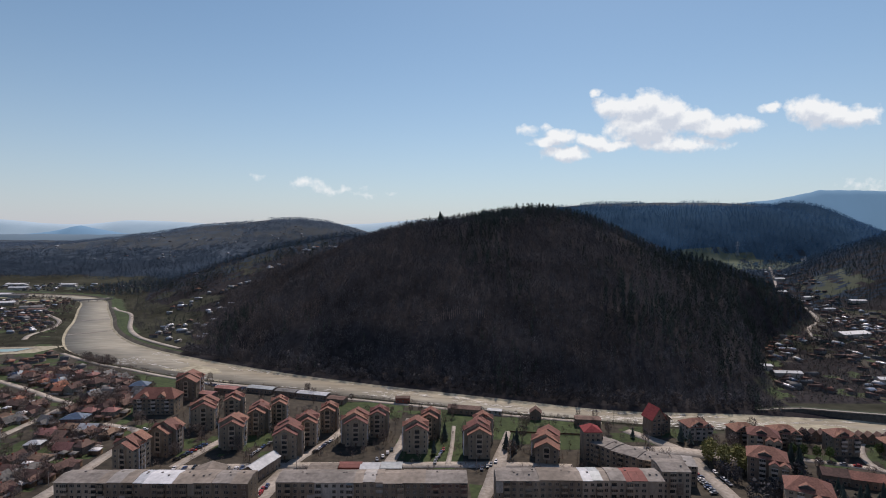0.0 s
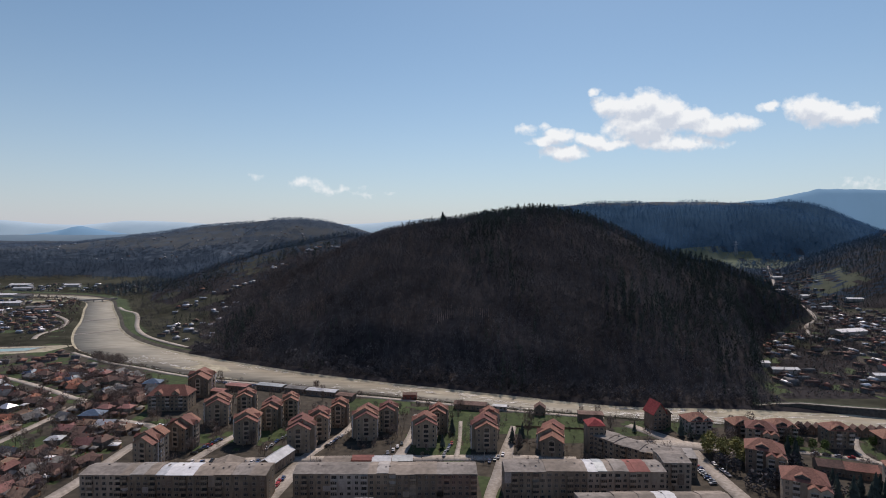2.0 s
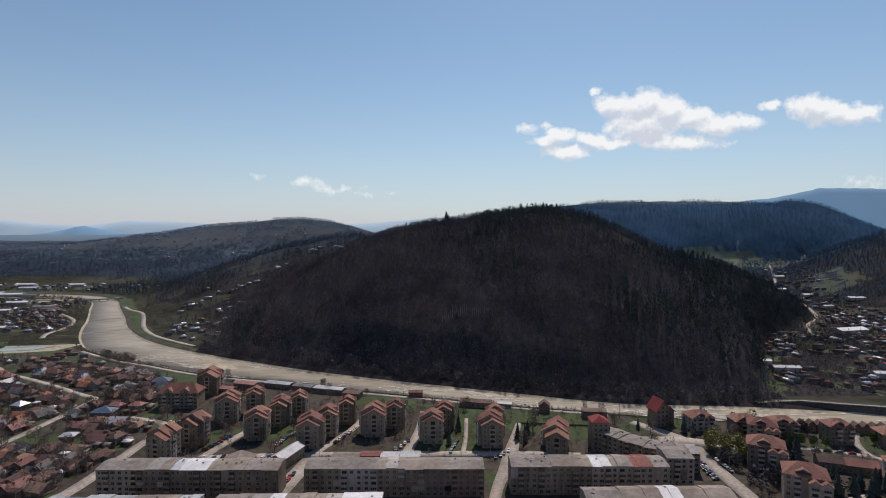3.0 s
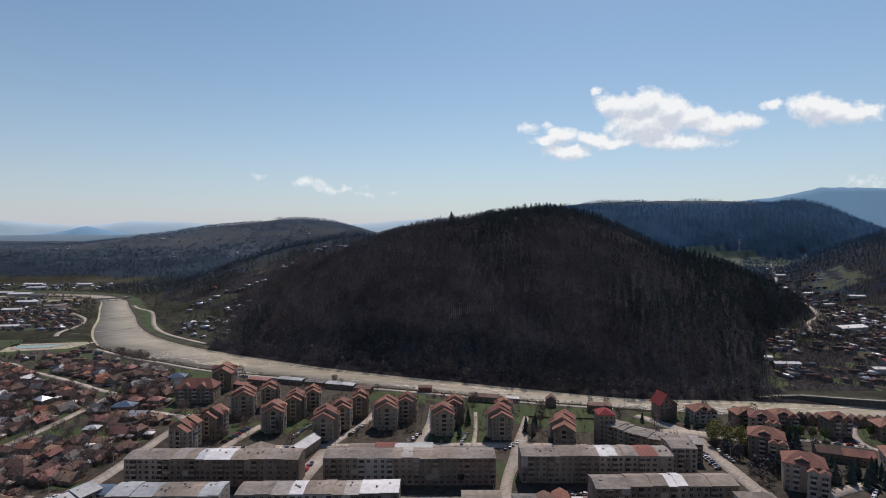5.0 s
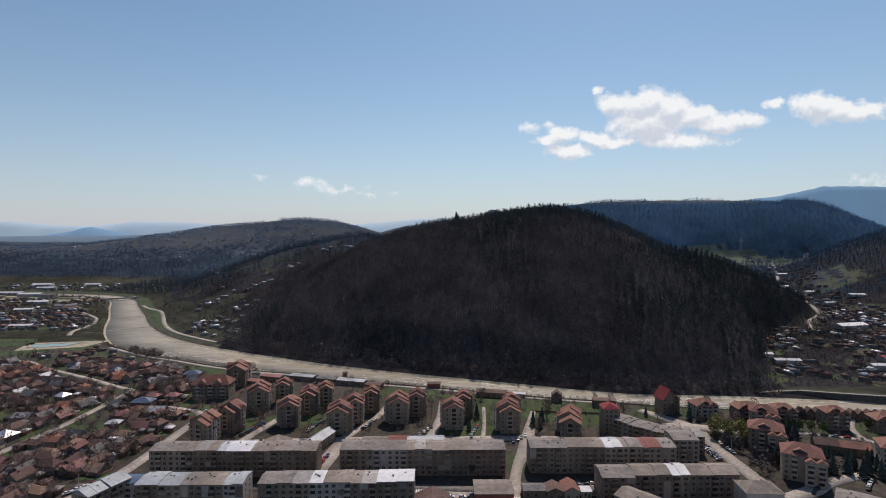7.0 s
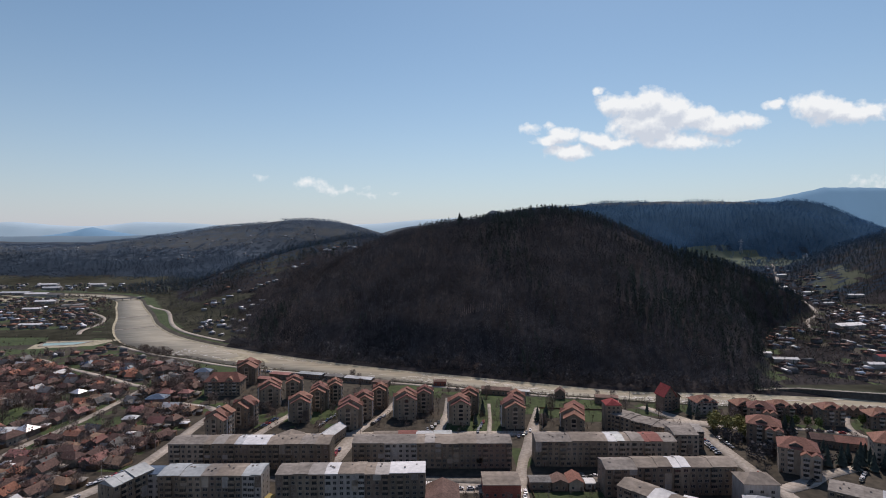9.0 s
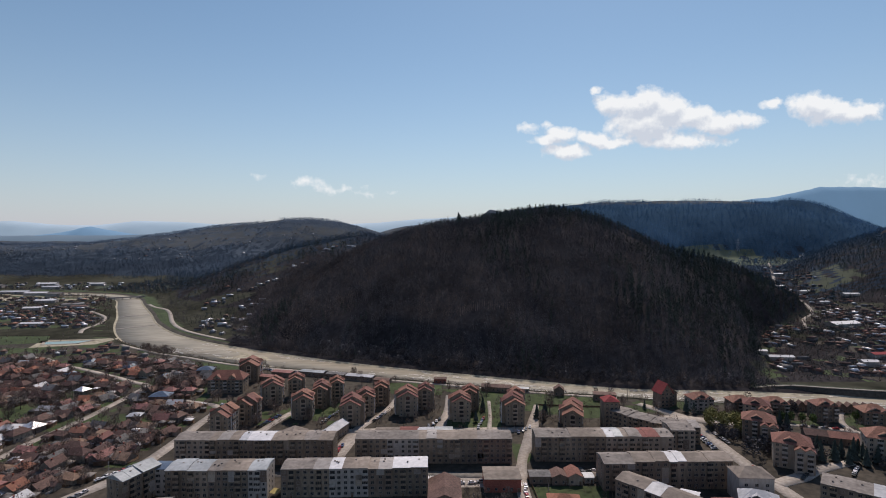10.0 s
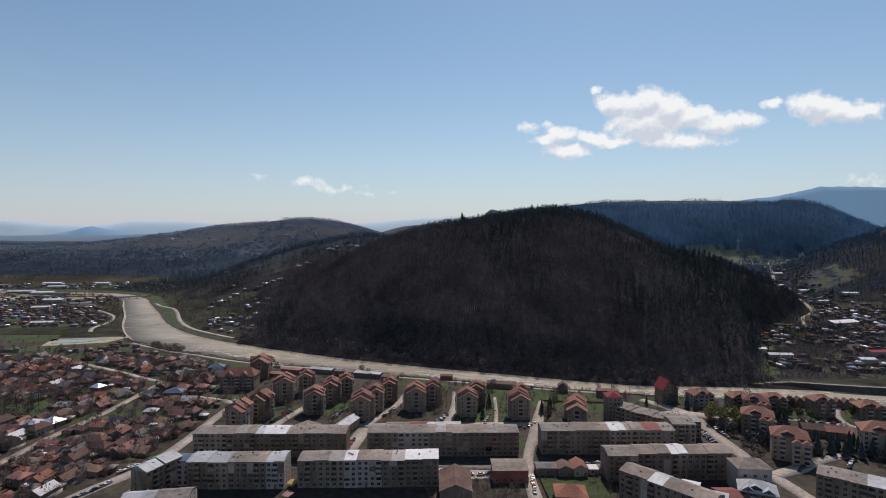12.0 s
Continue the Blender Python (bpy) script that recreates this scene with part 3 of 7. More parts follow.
yards = (cx < -205) & (side < 0) & (cy > 160) & (cy < 560)
kind[yards & (fbm(cx / 11, cy / 11, 64) > 0.60)] = 1
valley = (cx > 270) & (cy > 420) & (cy < 1150) & (side > 0) & (cz < 3)
kind[valley] = 0
kind[valley & (fbm(cx / 34, cy / 34, 92) < 0.56)] = 2
kind[valley & (fbm(cx / 28, cy / 28, 63) > 0.64)] = 1
kind[gap < 1.5] = 3
ground = bulk("ground", np.stack([X, Y, Z], -1).reshape(-1, 3), quads, [M[k] for k in ("town", "lawn", "forest_floor", "gravel", "meadow", "haze_tinted_wood", "scrub", "pasture", "far_meadow", "ridge_wood", "hazy_wood")], kind, True)
tagged(ground, "brown and green valley floor with wooded hills", "ground", kind="structure")


def strip(name, pts, z, material, label, category, step=8.0, lift=None):
    """A band along a smooth line of (x, y, half width), with thickness."""
    line = spline(pts, step)
    d = np.gradient(line[:, :2], axis=0)
    d /= np.linalg.norm(d, axis=1)[:, None]
    side = np.stack([-d[:, 1], d[:, 0]], 1) * line[:, 2:3]
    a, b = line[:, :2] + side, line[:, :2] - side
    za = np.full(len(a), z) if lift is None else ground_z(line[:, 0], line[:, 1]) + lift
    top = np.concatenate([np.c_[a, za], np.c_[b, za], np.c_[a, za - 0.4], np.c_[b, za - 0.4]])
    n = len(a)
    i = np.arange(n - 1)
    faces = np.concatenate([np.stack(q, 1) for q in ((i + n, i + n + 1, i + 1, i), (i, i + 1, i + 1 + 2 * n, i + 2 * n), (i + n + 1, i + n, i + 3 * n, i + 3 * n + 1))])
    return tagged(bulk(name, top, faces, [material]), label, category, kind="structure")


strip("water", [(x, y, w + 1.0) for x, y, w in RIVER], -2.75, M["water"], "shallow muddy river glinting in the sun", "river", 10)

# White riffles along the shallows.
rr = np.random.default_rng(63)
line = spline(RIVER, 2.0)
line = line[(line[:, 0] > -330) & (line[:, 0] < 420)]
way = np.gradient(line[:, :2], axis=0)
way /= np.linalg.norm(way, axis=1)[:, None]
spot = rr.integers(0, len(line), 2600)
shift = rr.uniform(-0.92, 0.92, len(spot))
spot, shift = (v[fbm(line[spot, 0] / 40, shift * 3, 64) > np.where(line[spot, 0] > 140, 0.42, 0.58)] for v in (spot, shift))
mid, along = line[spot, :2], way[spot]
across = np.stack([-along[:, 1], along[:, 0]], 1)
mid = mid + across * (shift * line[spot, 2])[:, None]
long, wide = rr.uniform(1.0, 4.5, len(spot))[:, None], rr.uniform(0.12, 0.5, len(spot))[:, None]
quad = np.stack([mid - along * long, mid + across * wide, mid + along * long, mid - across * wide], 1).reshape(-1, 2)
tagged(bulk("riffles", np.c_[quad, np.full(len(quad), -2.30)], np.arange(len(quad)).reshape(-1, 4), [M["foam"]]), "white riffles on the shallow river", "riffles", kind="stuff")

# Sloping gravel banks on both sides.
def bank(sign, label):
    line = spline(RIVER, 7)
    line = line[(line[:, 0] > -1500) & (line[:, 0] < 900)]
    d = np.gradient(line[:, :2], axis=0)
    nrm = np.stack([-d[:, 1], d[:, 0]], 1) / np.linalg.norm(d, axis=1)[:, None] * sign
    wob = 1.2 * (fbm(np.arange(len(line)) / 3.0, np.zeros(len(line)), 12 + sign) - 0.5)
    rows = [np.c_[line[:, :2] + nrm * (line[:, 2] + o + wob)[:, None], np.full(len(line), z)] for o, z in ((-5.5, -3.4), (-1.0, -1.7), (3.9, 0.10), (8.0 if sign > 0 else 5.2, 0.06))]
    n = len(line)
    i = np.arange(n - 1)
    f = np.concatenate([np.stack([k * n + i, k * n + i + 1, (k + 1) * n + i + 1, (k + 1) * n + i], 1)[:, ::-sign] for k in range(3)])
    look_of = np.repeat([0, 2, 2] if sign > 0 else [0, 1, 1], n - 1)
    grassy = np.tile(line[:-1, 0] < -300, 3)
    look_of[grassy & (look_of == 2)] = 3
    if sign > 0:
        look_of[n - 1:2 * (n - 1)][line[:-1, 0] < -300] = 4
    tagged(bulk("river_bank", np.concatenate(rows), f, [M["gravel"], M["scrub"], M["forest_floor"], M["lawn"], M["stone_face"]], look_of), label, "river bank", kind="structure")


bank(1, "gravel bank below the wooded hill")
bank(-1, "gravel bank below the promenade")
# A grassy dyke with a dark stone face along the far bank of the side valley.
dyke = spline([(238, 408, 0), (262, 405, 0), (300, 394, 0), (345, 383, 0), (450, 361, 0), (700, 328, 0)], 8)
dn = np.gradient(dyke[:, :2], axis=0)
dn = np.stack([-dn[:, 1], dn[:, 0]], 1) / np.linalg.norm(dn, axis=1)[:, None]
prof = [(-6, -3.4), (-3.0, 3.0), (-0.8, 3.15), (2.0, 3.2), (7, -0.3)]
fade = np.minimum(1, np.arange(len(dyke)) / 4)
pts = np.stack([np.c_[dyke[:, :2] + dn * o, np.where(z < 0, z, z * fade)] for o, z in prof])
n = len(dyke)
i = np.arange(n - 1)
faces = np.concatenate([np.stack([k * n + i, k * n + i + 1, (k + 1) * n + i + 1, (k + 1) * n + i], 1)[:, ::-1] for k in range(4)])
tagged(bulk("embankment", pts.reshape(-1, 3), faces, [M["stone_face"], M["meadow"], M["paving"]], np.repeat([0, 2, 1, 1], n - 1)), "stone-faced flood dyke with a grassy top", "dyke", kind="structure")

# Far mountains: long ridges with a rough skyline.
def mountain(name, x0, x1, y, heights, material, label, seed):
    n, m = 160, 8
    u, v = np.meshgrid(np.linspace(0, 1, n), np.linspace(0, 1, m))
    crest = np.interp(u, np.linspace(0, 1, len(heights)), heights)
    crest = crest * (0.95 + 0.10 * fbm(u * 14, u * 3, seed))
    x, yy = x0 + u * (x1 - x0), y + v * 260 - 30 * fbm(u * 20, v * 5, seed + 1)
    z = crest * np.sin(v * math.pi / 2) ** 0.8 - 25
    idx = np.arange(n * m).reshape(m, n)
    q = np.stack([idx[:-1, :-1], idx[:-1, 1:], idx[1:, 1:], idx[1:, :-1]], -1).reshape(-1, 4)
    return tagged(bulk(name, np.stack([x, yy, z], -1).reshape(-1, 3), q, [material], None, True), label, "mountain", kind="structure")


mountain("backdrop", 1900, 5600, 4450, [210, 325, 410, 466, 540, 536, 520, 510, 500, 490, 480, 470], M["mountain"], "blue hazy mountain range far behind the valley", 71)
# A low glowing strip added for the haze over the far plain.
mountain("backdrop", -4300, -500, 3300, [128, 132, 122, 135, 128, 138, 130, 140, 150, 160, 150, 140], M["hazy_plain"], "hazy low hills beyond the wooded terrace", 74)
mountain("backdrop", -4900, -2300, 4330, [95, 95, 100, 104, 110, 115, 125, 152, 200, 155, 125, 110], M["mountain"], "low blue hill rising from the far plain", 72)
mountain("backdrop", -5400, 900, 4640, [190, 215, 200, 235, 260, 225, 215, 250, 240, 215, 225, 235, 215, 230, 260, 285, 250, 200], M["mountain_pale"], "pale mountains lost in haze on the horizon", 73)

# ---- roads and paved ground ----
ROADS = [
    ("road", [(-296, 150, 2.9), (-293, 210, 2.9), (-290, 264, 2.9), (-290, 286, 2.9), (-287, 307, 2.9), (-284, 331, 2.9), (-283, 364, 2.9), (-283, 395, 2.9), (-284, 416, 2.9), (-299, 424, 2.9), (-332, 445, 2.9), (-374, 470, 2.9), (-415, 492, 2.9), (-455, 520, 2.9), (-520, 522, 3)], M["paving"], "pale dusty village street between houses"),
    ("road", [(-232, 150, 4.2), (-220, 204, 4.2), (-206, 232, 4.2), (-199, 262, 4), (-197, 314, 3.6), (-199, 356, 3), (-232, 372, 3)], M["paving"], "pale street beside the apartment blocks"),
    ("road", [(-215, 243, 3), (-150, 241, 3.3), (-76, 241, 3.4), (-40, 241, 3.4), (17, 238, 3.4), (52, 246, 3.4)], M["asphalt"], "asphalt street between two rows of blocks"),
    ("road", [(-95, 240, 4.5), (-92, 256, 5), (-88, 285, 5), (-84, 312, 3.4), (-70, 345, 2.6), (-62, 385, 2.6)], M["paving"], "paved lane between apartment blocks"),
    ("road", [(-148, 302, 4), (-84, 306, 4), (-30, 307, 4), (30, 308, 4), (75, 306, 3)], M["paving"], "paved parking lane behind the blocks"),
    ("road", [(-30, 307, 3.4), (-24, 345, 2.8), (-22, 385, 2.6)], M["paving"], "pale lane between gabled apartment houses"),
    ("road", [(-150, 303, 3), (-143, 330, 3), (-136, 352, 2.6)], M["paving"], "short paved lane between two gabled houses"),
    ("path", [(4, 307, 1.6), (7, 335, 1.3), (9, 370, 1.3)], M["paving"], "narrow pale footpath across a lawn"),
    ("road", [(14, 150, 4), (14, 203, 3.6), (15, 232, 3.2), (20, 262, 3), (27, 285, 4), (33, 308, 4.5), (40, 340, 2.5), (45, 360, 2)], M["paving"], "pale lane running past a lawn and a brick hall"),
    ("road", [(152, 190, 4), (147, 240, 4.4), (146, 290, 4.4), (146, 325, 6), (136, 345, 5), (124, 362, 4)], M["paving"], "wide pale street lined with parked cars"),
    ("road", [(95, 335, 3), (120, 330, 5), (150, 326, 7), (182, 312, 3), (200, 300, 2.5)], M["paving"], "paved junction beside a curved block"),
    ("road", [(-660, 1080, 3), (-552, 925, 3), (-493, 866, 3), (-425, 745, 3), (-384, 688, 3), (-345, 652, 3), (-296, 615, 2.6)], M["paving"], "pale levee road along the river"),
    ("road", [(-620, 860, 3), (-560, 800, 3), (-530, 745, 3), (-520, 690, 3), (-505, 660, 3)], M["paving"], "pale road bending past riverside houses"),
    ("road", [(px, py, 2.4) for px, py in bank_line(-425, 128, 9.5, 40)], M["paving"], "riverside promenade with a low railing"),
    ("road", [(px, py, 3.2) for px, py in bank_line(-215, -60, 17.5, 40)], M["asphalt"], "asphalt strip of parked cars behind the riverside sheds"),
    ("road", [(272, 346, 2.2), (263, 338, 2.2), (253.5, 325, 2.2), (247.5, 312, 2.2), (247, 302, 2.4), (252, 294, 2.6), (262, 286, 2.6), (282, 276, 2.6), (330, 262, 2.6)], M["paving"], "curving drive past a grass slope"),
    ("road", [(205, 317, 2.6), (213, 315, 2.6), (229, 309.6, 2.6), (244.5, 303, 2.6), (252, 296, 2.6)], M["paving"], "pale lane behind low tiled houses"),
    ("road", [(150, 228, 4), (168, 236, 4.6), (180, 244, 4.2), (208, 254, 3)], M["paving"], "sandy parking yard beside tall blocks"),
    ("road", [(470, 690, 2.4), (515, 760, 2.4), (575, 830, 2.4), (636, 948, 2.6), (655, 1052, 2.8), (735, 1200, 3), (812, 1339, 3), (900, 1500, 3)], M["paving"], "valley road through the far village"),
]
for k, (name, pts, material, label) in enumerate(ROADS):
    low = all(p[1] < 700 and p[0] < 300 for p in pts)
    strip(name, pts, 0.06 + 0.012 * k, material, label, "road", 6, None if low else 0.12 + 0.012 * k)


def patch(name, ring, z, material, label, category):
    bm = bmesh.new()
    solid(bm, [(x, y, z - 0.3) for x, y in ring], [(x, y, z) for x, y in ring])
    return tagged(part(name, bm, material), label, category, kind="structure")


for ring in ([(-4, 312), (3, 312), (6, 362), (-1, 366)], [(8, 312), (13, 312), (15, 362), (11, 366)], [(70, 330), (92, 330), (92, 352), (68, 354)], [(16, 245), (26, 262), (24, 282), (15, 284)],
             [(20, 200), (52, 200), (60, 226), (19, 226)], [(36, 366), (60, 362), (60, 384), (34, 390)], [(-78, 392), (-34, 384), (-34, 412), (-78, 424)], [(-405, 320), (-326, 320), (-326, 364), (-405, 364)], [(-560, 585), (-505, 600), (-530, 640), (-600, 640)],
             [(-640, 690), (-565, 700), (-570, 720), (-650, 722)], [(251, 302), (270, 288), (310, 290), (296, 332), (270, 336), (258, 326)], [(218, 306), (232, 304), (232, 322), (216, 324)]):
    patch("lawn", ring, 0.05, M["lawn"], "fresh green lawn between buildings", "lawn")
patch("yard", [(-40, 225), (14, 225), (14, 238), (-40, 238)], 0.045, M["paving"], "paved yard with a zebra crossing", "yard")
patch("yard", [(-505, 570), (-440, 590), (-430, 628), (-520, 612)], 0.05, M["gravel"], "sandy lot round an open-air pool", "yard")
bm = bmesh.new()
solid(bm, [(-500, 588, 0.1), (-466, 596, 0.1), (-460, 612, 0.1), (-508, 602, 0.1)], [(-500, 588, 0.3), (-466, 596, 0.3), (-460, 612, 0.3), (-508, 602, 0.3)])
pool = thing("swimming_pool", pose(0, 0, 0), "turquoise open-air swimming pool with a pale rim", "pool")
part("water_surface", bm, M["pool"], pool)
bm = bmesh.new()
for a, b in (((-502, 586), (-464, 594.5)), ((-464, 594.5), (-457, 614)), ((-457, 614), (-511, 603)), ((-511, 603), (-502, 586))):
    d = Vector((b[0] - a[0], b[1] - a[1], 0)).normalized() * 1.2
    s = Vector((-d.y, d.x, 0))
    ring = [Vector((*a, 0)) - d - s, Vector((*b, 0)) + d - s, Vector((*b, 0)) + d + s, Vector((*a, 0)) - d + s]
    solid(bm, ring, [p + Vector((0, 0, 0.4)) for p in ring])
part("rim", bm, M["paving"], pool, "pale concrete rim")
# Zebra crossings.
for x, y, turn in ((-31, 236, 0), (13.5, 228, 0)):
    zebra = thing("zebra_crossing", pose(x, y, 0.3), "worn white zebra crossing on the street", "road marking", "zebra crossings")
    for i in range(7):
        bm = bmesh.new()
        box(bm, -4.2 + i * 1.2, -3.6 + i * 1.2, -2, 2, -0.3, 0.0)
        part("stripe", bm, M["white_paint"], zebra)
# Weirs across the river, and the far bridge.
for a, b in (((-548, 809), (-506, 843)), ((-490, 700), (-440, 743))):
    bm = bmesh.new()
    d = Vector((b[0] - a[0], b[1] - a[1], 0))
    s = Vector((-d.y, d.x, 0)).normalized() * 1.5
    ring = [Vector((*a, -3.4)) - s, Vector((*b, -3.4)) - s, Vector((*b, -3.4)) + s, Vector((*a, -3.4)) + s]
    solid(bm, ring, [p + Vector((0, 0, 1.0)) for p in ring])
    tagged(part("weir", bm, M["concrete"]), "low concrete weir across the river", "weir", "river weirs")
bridge = thing("bridge", pose(-664, 1042, 0, 0, 0, 30), "low concrete road bridge over the river", "bridge")
bm = bmesh.new()
box(bm, -32, 32, -4, 4, 0.2, 1.2)
part("deck", bm, M["concrete"], bridge)
for s in (-1, 1):
    bm = bmesh.new()
    box(bm, -32, 32, s * 3.9 - 0.1, s * 3.9 + 0.1, 1.2, 2.2)
    part("railing", bm, M["concrete"], bridge)
for i in range(4):
    bm = bmesh.new()
    box(bm, -22 + i * 14, -20.5 + i * 14, -3, 3, -4.2, 0.2)
    part("pier", bm, M["concrete"], bridge)

# ---- woods ----
def bare_tree(rng, blades=52, width=1.2):
    """Corners and triangles of one leafless tree, 1 high: a trunk and many twig blades."""
    v, f = [], []

    def tri(a, b, c):
        f.append((len(v), len(v) + 1, len(v) + 2))
        v.extend((a, b, c))
    for k in range(3):
        a, b = k * 2.094, (k + 1) * 2.094
        tri((0.014 * math.cos(a), 0.014 * math.sin(a), 0), (0.014 * math.cos(b), 0.014 * math.sin(b), 0), (0, 0, 0.75))
    for _ in range(blades):
        a, h = rng.uniform(0, 6.283), rng.uniform(0.26, 0.92)
        r = 0.25 * math.sqrt(max(0.0, 1 - ((h - 0.55) / 0.42) ** 2)) * rng.uniform(0.1, 1) ** 0.5
        root = np.array((r * math.cos(a), r * math.sin(a), h))
        way = np.array((math.cos(a) * 0.6, math.sin(a) * 0.6, 1.0)) + rng.uniform(-0.6, 0.6, 3)
        end = root + way / np.linalg.norm(way) * rng.uniform(0.08, 0.17)
        turn = rng.uniform(0, 6.283)
        across = np.array((math.cos(turn), math.sin(turn), rng.uniform(-0.4, 0.4))) * rng.uniform(0.008, 0.016) * width
        tri(tuple(root - across), tuple(root + across), tuple(end))
    return np.array(v), np.array(f)


def conifer(rng, tiers=7):
    """One spruce, 1 high: ragged tiers of drooping boughs round a stem."""
    v, f = [], []

    def tri(a, b, c):
        f.append((len(v), len(v) + 1, len(v) + 2))
        v.extend((a, b, c))
    for k in range(3):
        a, b = k * 2.094, (k + 1) * 2.094
        tri((0.016 * math.cos(a), 0.016 * math.sin(a), 0), (0.016 * math.cos(b), 0.016 * math.sin(b), 0), (0, 0, 0.9))
    for t in range(tiers):
        z = 0.12 + 0.80 * t / tiers
        r = 0.21 * (1 - t / tiers) + 0.025
        turn = rng.uniform(0, 6.28)
        for k in range(7):
            a = turn + k * 6.283 / 7
            rr, w = r * rng.uniform(0.75, 1.2), 0.55
            tri((0, 0, z + 0.20 * (1 - 0.5 * t / tiers)), (rr * math.cos(a - w), rr * math.sin(a - w), z + rng.uniform(-0.02, 0.02)), (rr * 1.08 * math.cos(a + w * 0.6), rr * 1.08 * math.sin(a + w * 0.6), z - 0.03))
    return np.array(v), np.array(f)


def far_spruce(rng, blades=26):
    """One distant spruce, 1 high: a ragged cone of loose boughs."""
    v, f = [], []
    for _ in range(blades):
        a, h = rng.uniform(0, 6.283), 0.95 * rng.uniform(0.0, 1) ** 1.4
        r = 0.21 * (1.02 - h) * rng.uniform(0.3, 1)
        root = np.array((r * math.cos(a), r * math.sin(a), h))
        end = root + np.array((math.cos(a) * 0.05, math.sin(a) * 0.05, rng.uniform(0.05, 0.16)))
        turn = rng.uniform(0, 6.283)
        across = np.array((math.cos(turn), math.sin(turn), rng.uniform(-0.3, 0.3))) * rng.uniform(0.018, 0.04)
        f.append((len(v), len(v) + 1, len(v) + 2))
        v.extend((tuple(root - across), tuple(root + across), tuple(end)))
    return np.array(v), np.array(f)


def scatter(name, makers, places, heights, material, label, category, seed, spread=1.0):
    """Many trees in one mesh: each place gets one of the patterns, turned and scaled."""
    rng = np.random.default_rng(seed)
    which, turn, wide = rng.integers(0, len(makers), len(places)), rng.uniform(0, 6.283, len(places)), spread * rng.uniform(0.8, 1.25, len(places))
    vs, fs, start = [], [], 0
    for k, (v, f) in enumerate(makers):
        sel = np.where(which == k)[0]
        if not len(sel):
            continue
        c, s = np.cos(turn[sel])[:, None], np.sin(turn[sel])[:, None]
        h, w = heights[sel][:, None], (heights[sel] * wide[sel])[:, None]
        x, y, z = w * (c * v[:, 0] - s * v[:, 1]), w * (s * v[:, 0] + c * v[:, 1]), h * v[:, 2]
        pts = np.stack([x, y, z], -1) + places[sel][:, None, :]
        vs.append(pts.reshape(-1, 3))
        fs.append((f[None] + (np.arange(len(sel)) * len(v))[:, None, None] + start).reshape(-1, 3))
        start += len(sel) * len(v)
    return tagged(bulk(name, np.concatenate(vs), np.concatenate(fs), [material]), label, category, kind="stuff")


def strew(x0, x1, y0, y1, pitch, seed):
    rng = np.random.default_rng(seed)
    x, y = np.meshgrid(np.arange(x0, x1, pitch), np.arange(y0, y1, pitch))
    x = x.ravel() + rng.uniform(-0.55, 0.55, x.size) * pitch
    y = y.ravel() + rng.uniform(-0.55, 0.55, y.size) * pitch
    return x, y, rng.uniform(0, 1, x.size)


rng = np.random.default_rng(5)
BARE = [bare_tree(rng) for _ in range(7)]
BUSH = [bare_tree(rng, 74, 1.9) for _ in range(5)]
CROWN = [bare_tree(np.random.default_rng(90 + k), 44, 6.0) for k in range(5)]
THIN = [bare_tree(rng, 26, 2.4) for _ in range(4)]
SPRUCE = [far_spruce(rng, 56) for _ in range(5)]
SPRUCE_LOW = [far_spruce(rng) for _ in range(5)]

CLEARINGS = [(-357, 945, 30), (-352, 838, 17), (-320, 752, 16), (-317, 835, 14), (-332, 705, 12), (-315, 1040, 20), (-277, 1155, 22), (-232, 1158, 20), (-420, 890, 26)]


def cleared(x, y):
    """Where the farms on the slope keep the wood away."""
    out = np.zeros(np.shape(x), bool)
    for cx, cy, reach in CLEARINGS:
        out |= np.hypot(x - cx, y - cy) < reach
    return out


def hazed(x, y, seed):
    """Which trees get haze put into their colour: none at 880 m, all at 1500 m."""
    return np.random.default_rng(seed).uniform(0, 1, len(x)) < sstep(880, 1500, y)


# The great hill: leafless beech wood, with spruce along the crest and on the flank beside the valley.
x, y, r = strew(-470, 560, 400, 1130, 5.4, 11)
z = ground_z(x, y)
gap, run, side = river_gap(x, y)
big = great_hill(x, y, 18)
foot = (side > 0) & (x > -300) & (x < 250) & (y < 560) & (gap < 60)
keep = ((big > 0.008) | foot) & (x < wood_edge(y) + 4) & (gap > 2.2 + 16 * sstep(-262, -290, x)) & (side > 0) & ((y < 905) | (big > 0.62) | ((x < 30) & (y < 1120))) & (fbm(x / 30, y / 30, 41) > 0.24) & ~cleared(x, y)
patchy = fbm(x / 60, y / 130, 33)
is_spruce = (patchy + 0.34 * sstep(120, 340, x) + 0.16 * sstep(0.80, 0.97, big) - 0.12 * sstep(-120, -230, x) + 0.5 * (r - 0.5)) > 0.74
P = np.stack([x, y, z - 0.3], -1)
hs = 8.0 + 7.5 * np.random.default_rng(1).uniform(0, 1, len(x)) ** 1.5
a = keep & ~is_spruce
# Birch is made denser on the left flank to pale it like haze.
birch = a & (fbm(x / 22, y / 60, 35) + 0.28 * sstep(-90, -240, x) > 0.62) & (r > 0.3)
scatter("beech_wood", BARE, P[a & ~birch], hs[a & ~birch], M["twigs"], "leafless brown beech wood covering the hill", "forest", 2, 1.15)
scatter("birch_groves", BARE, P[birch], hs[birch], M["pale_twigs"], "paler brownish birch groves on the wooded hill", "forest", 34, 1.0)
a = keep & is_spruce & (r > 0.25)
# Part of the flank's spruces get haze in their colour, more with distance.
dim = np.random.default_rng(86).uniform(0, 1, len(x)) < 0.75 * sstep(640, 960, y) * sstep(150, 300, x)
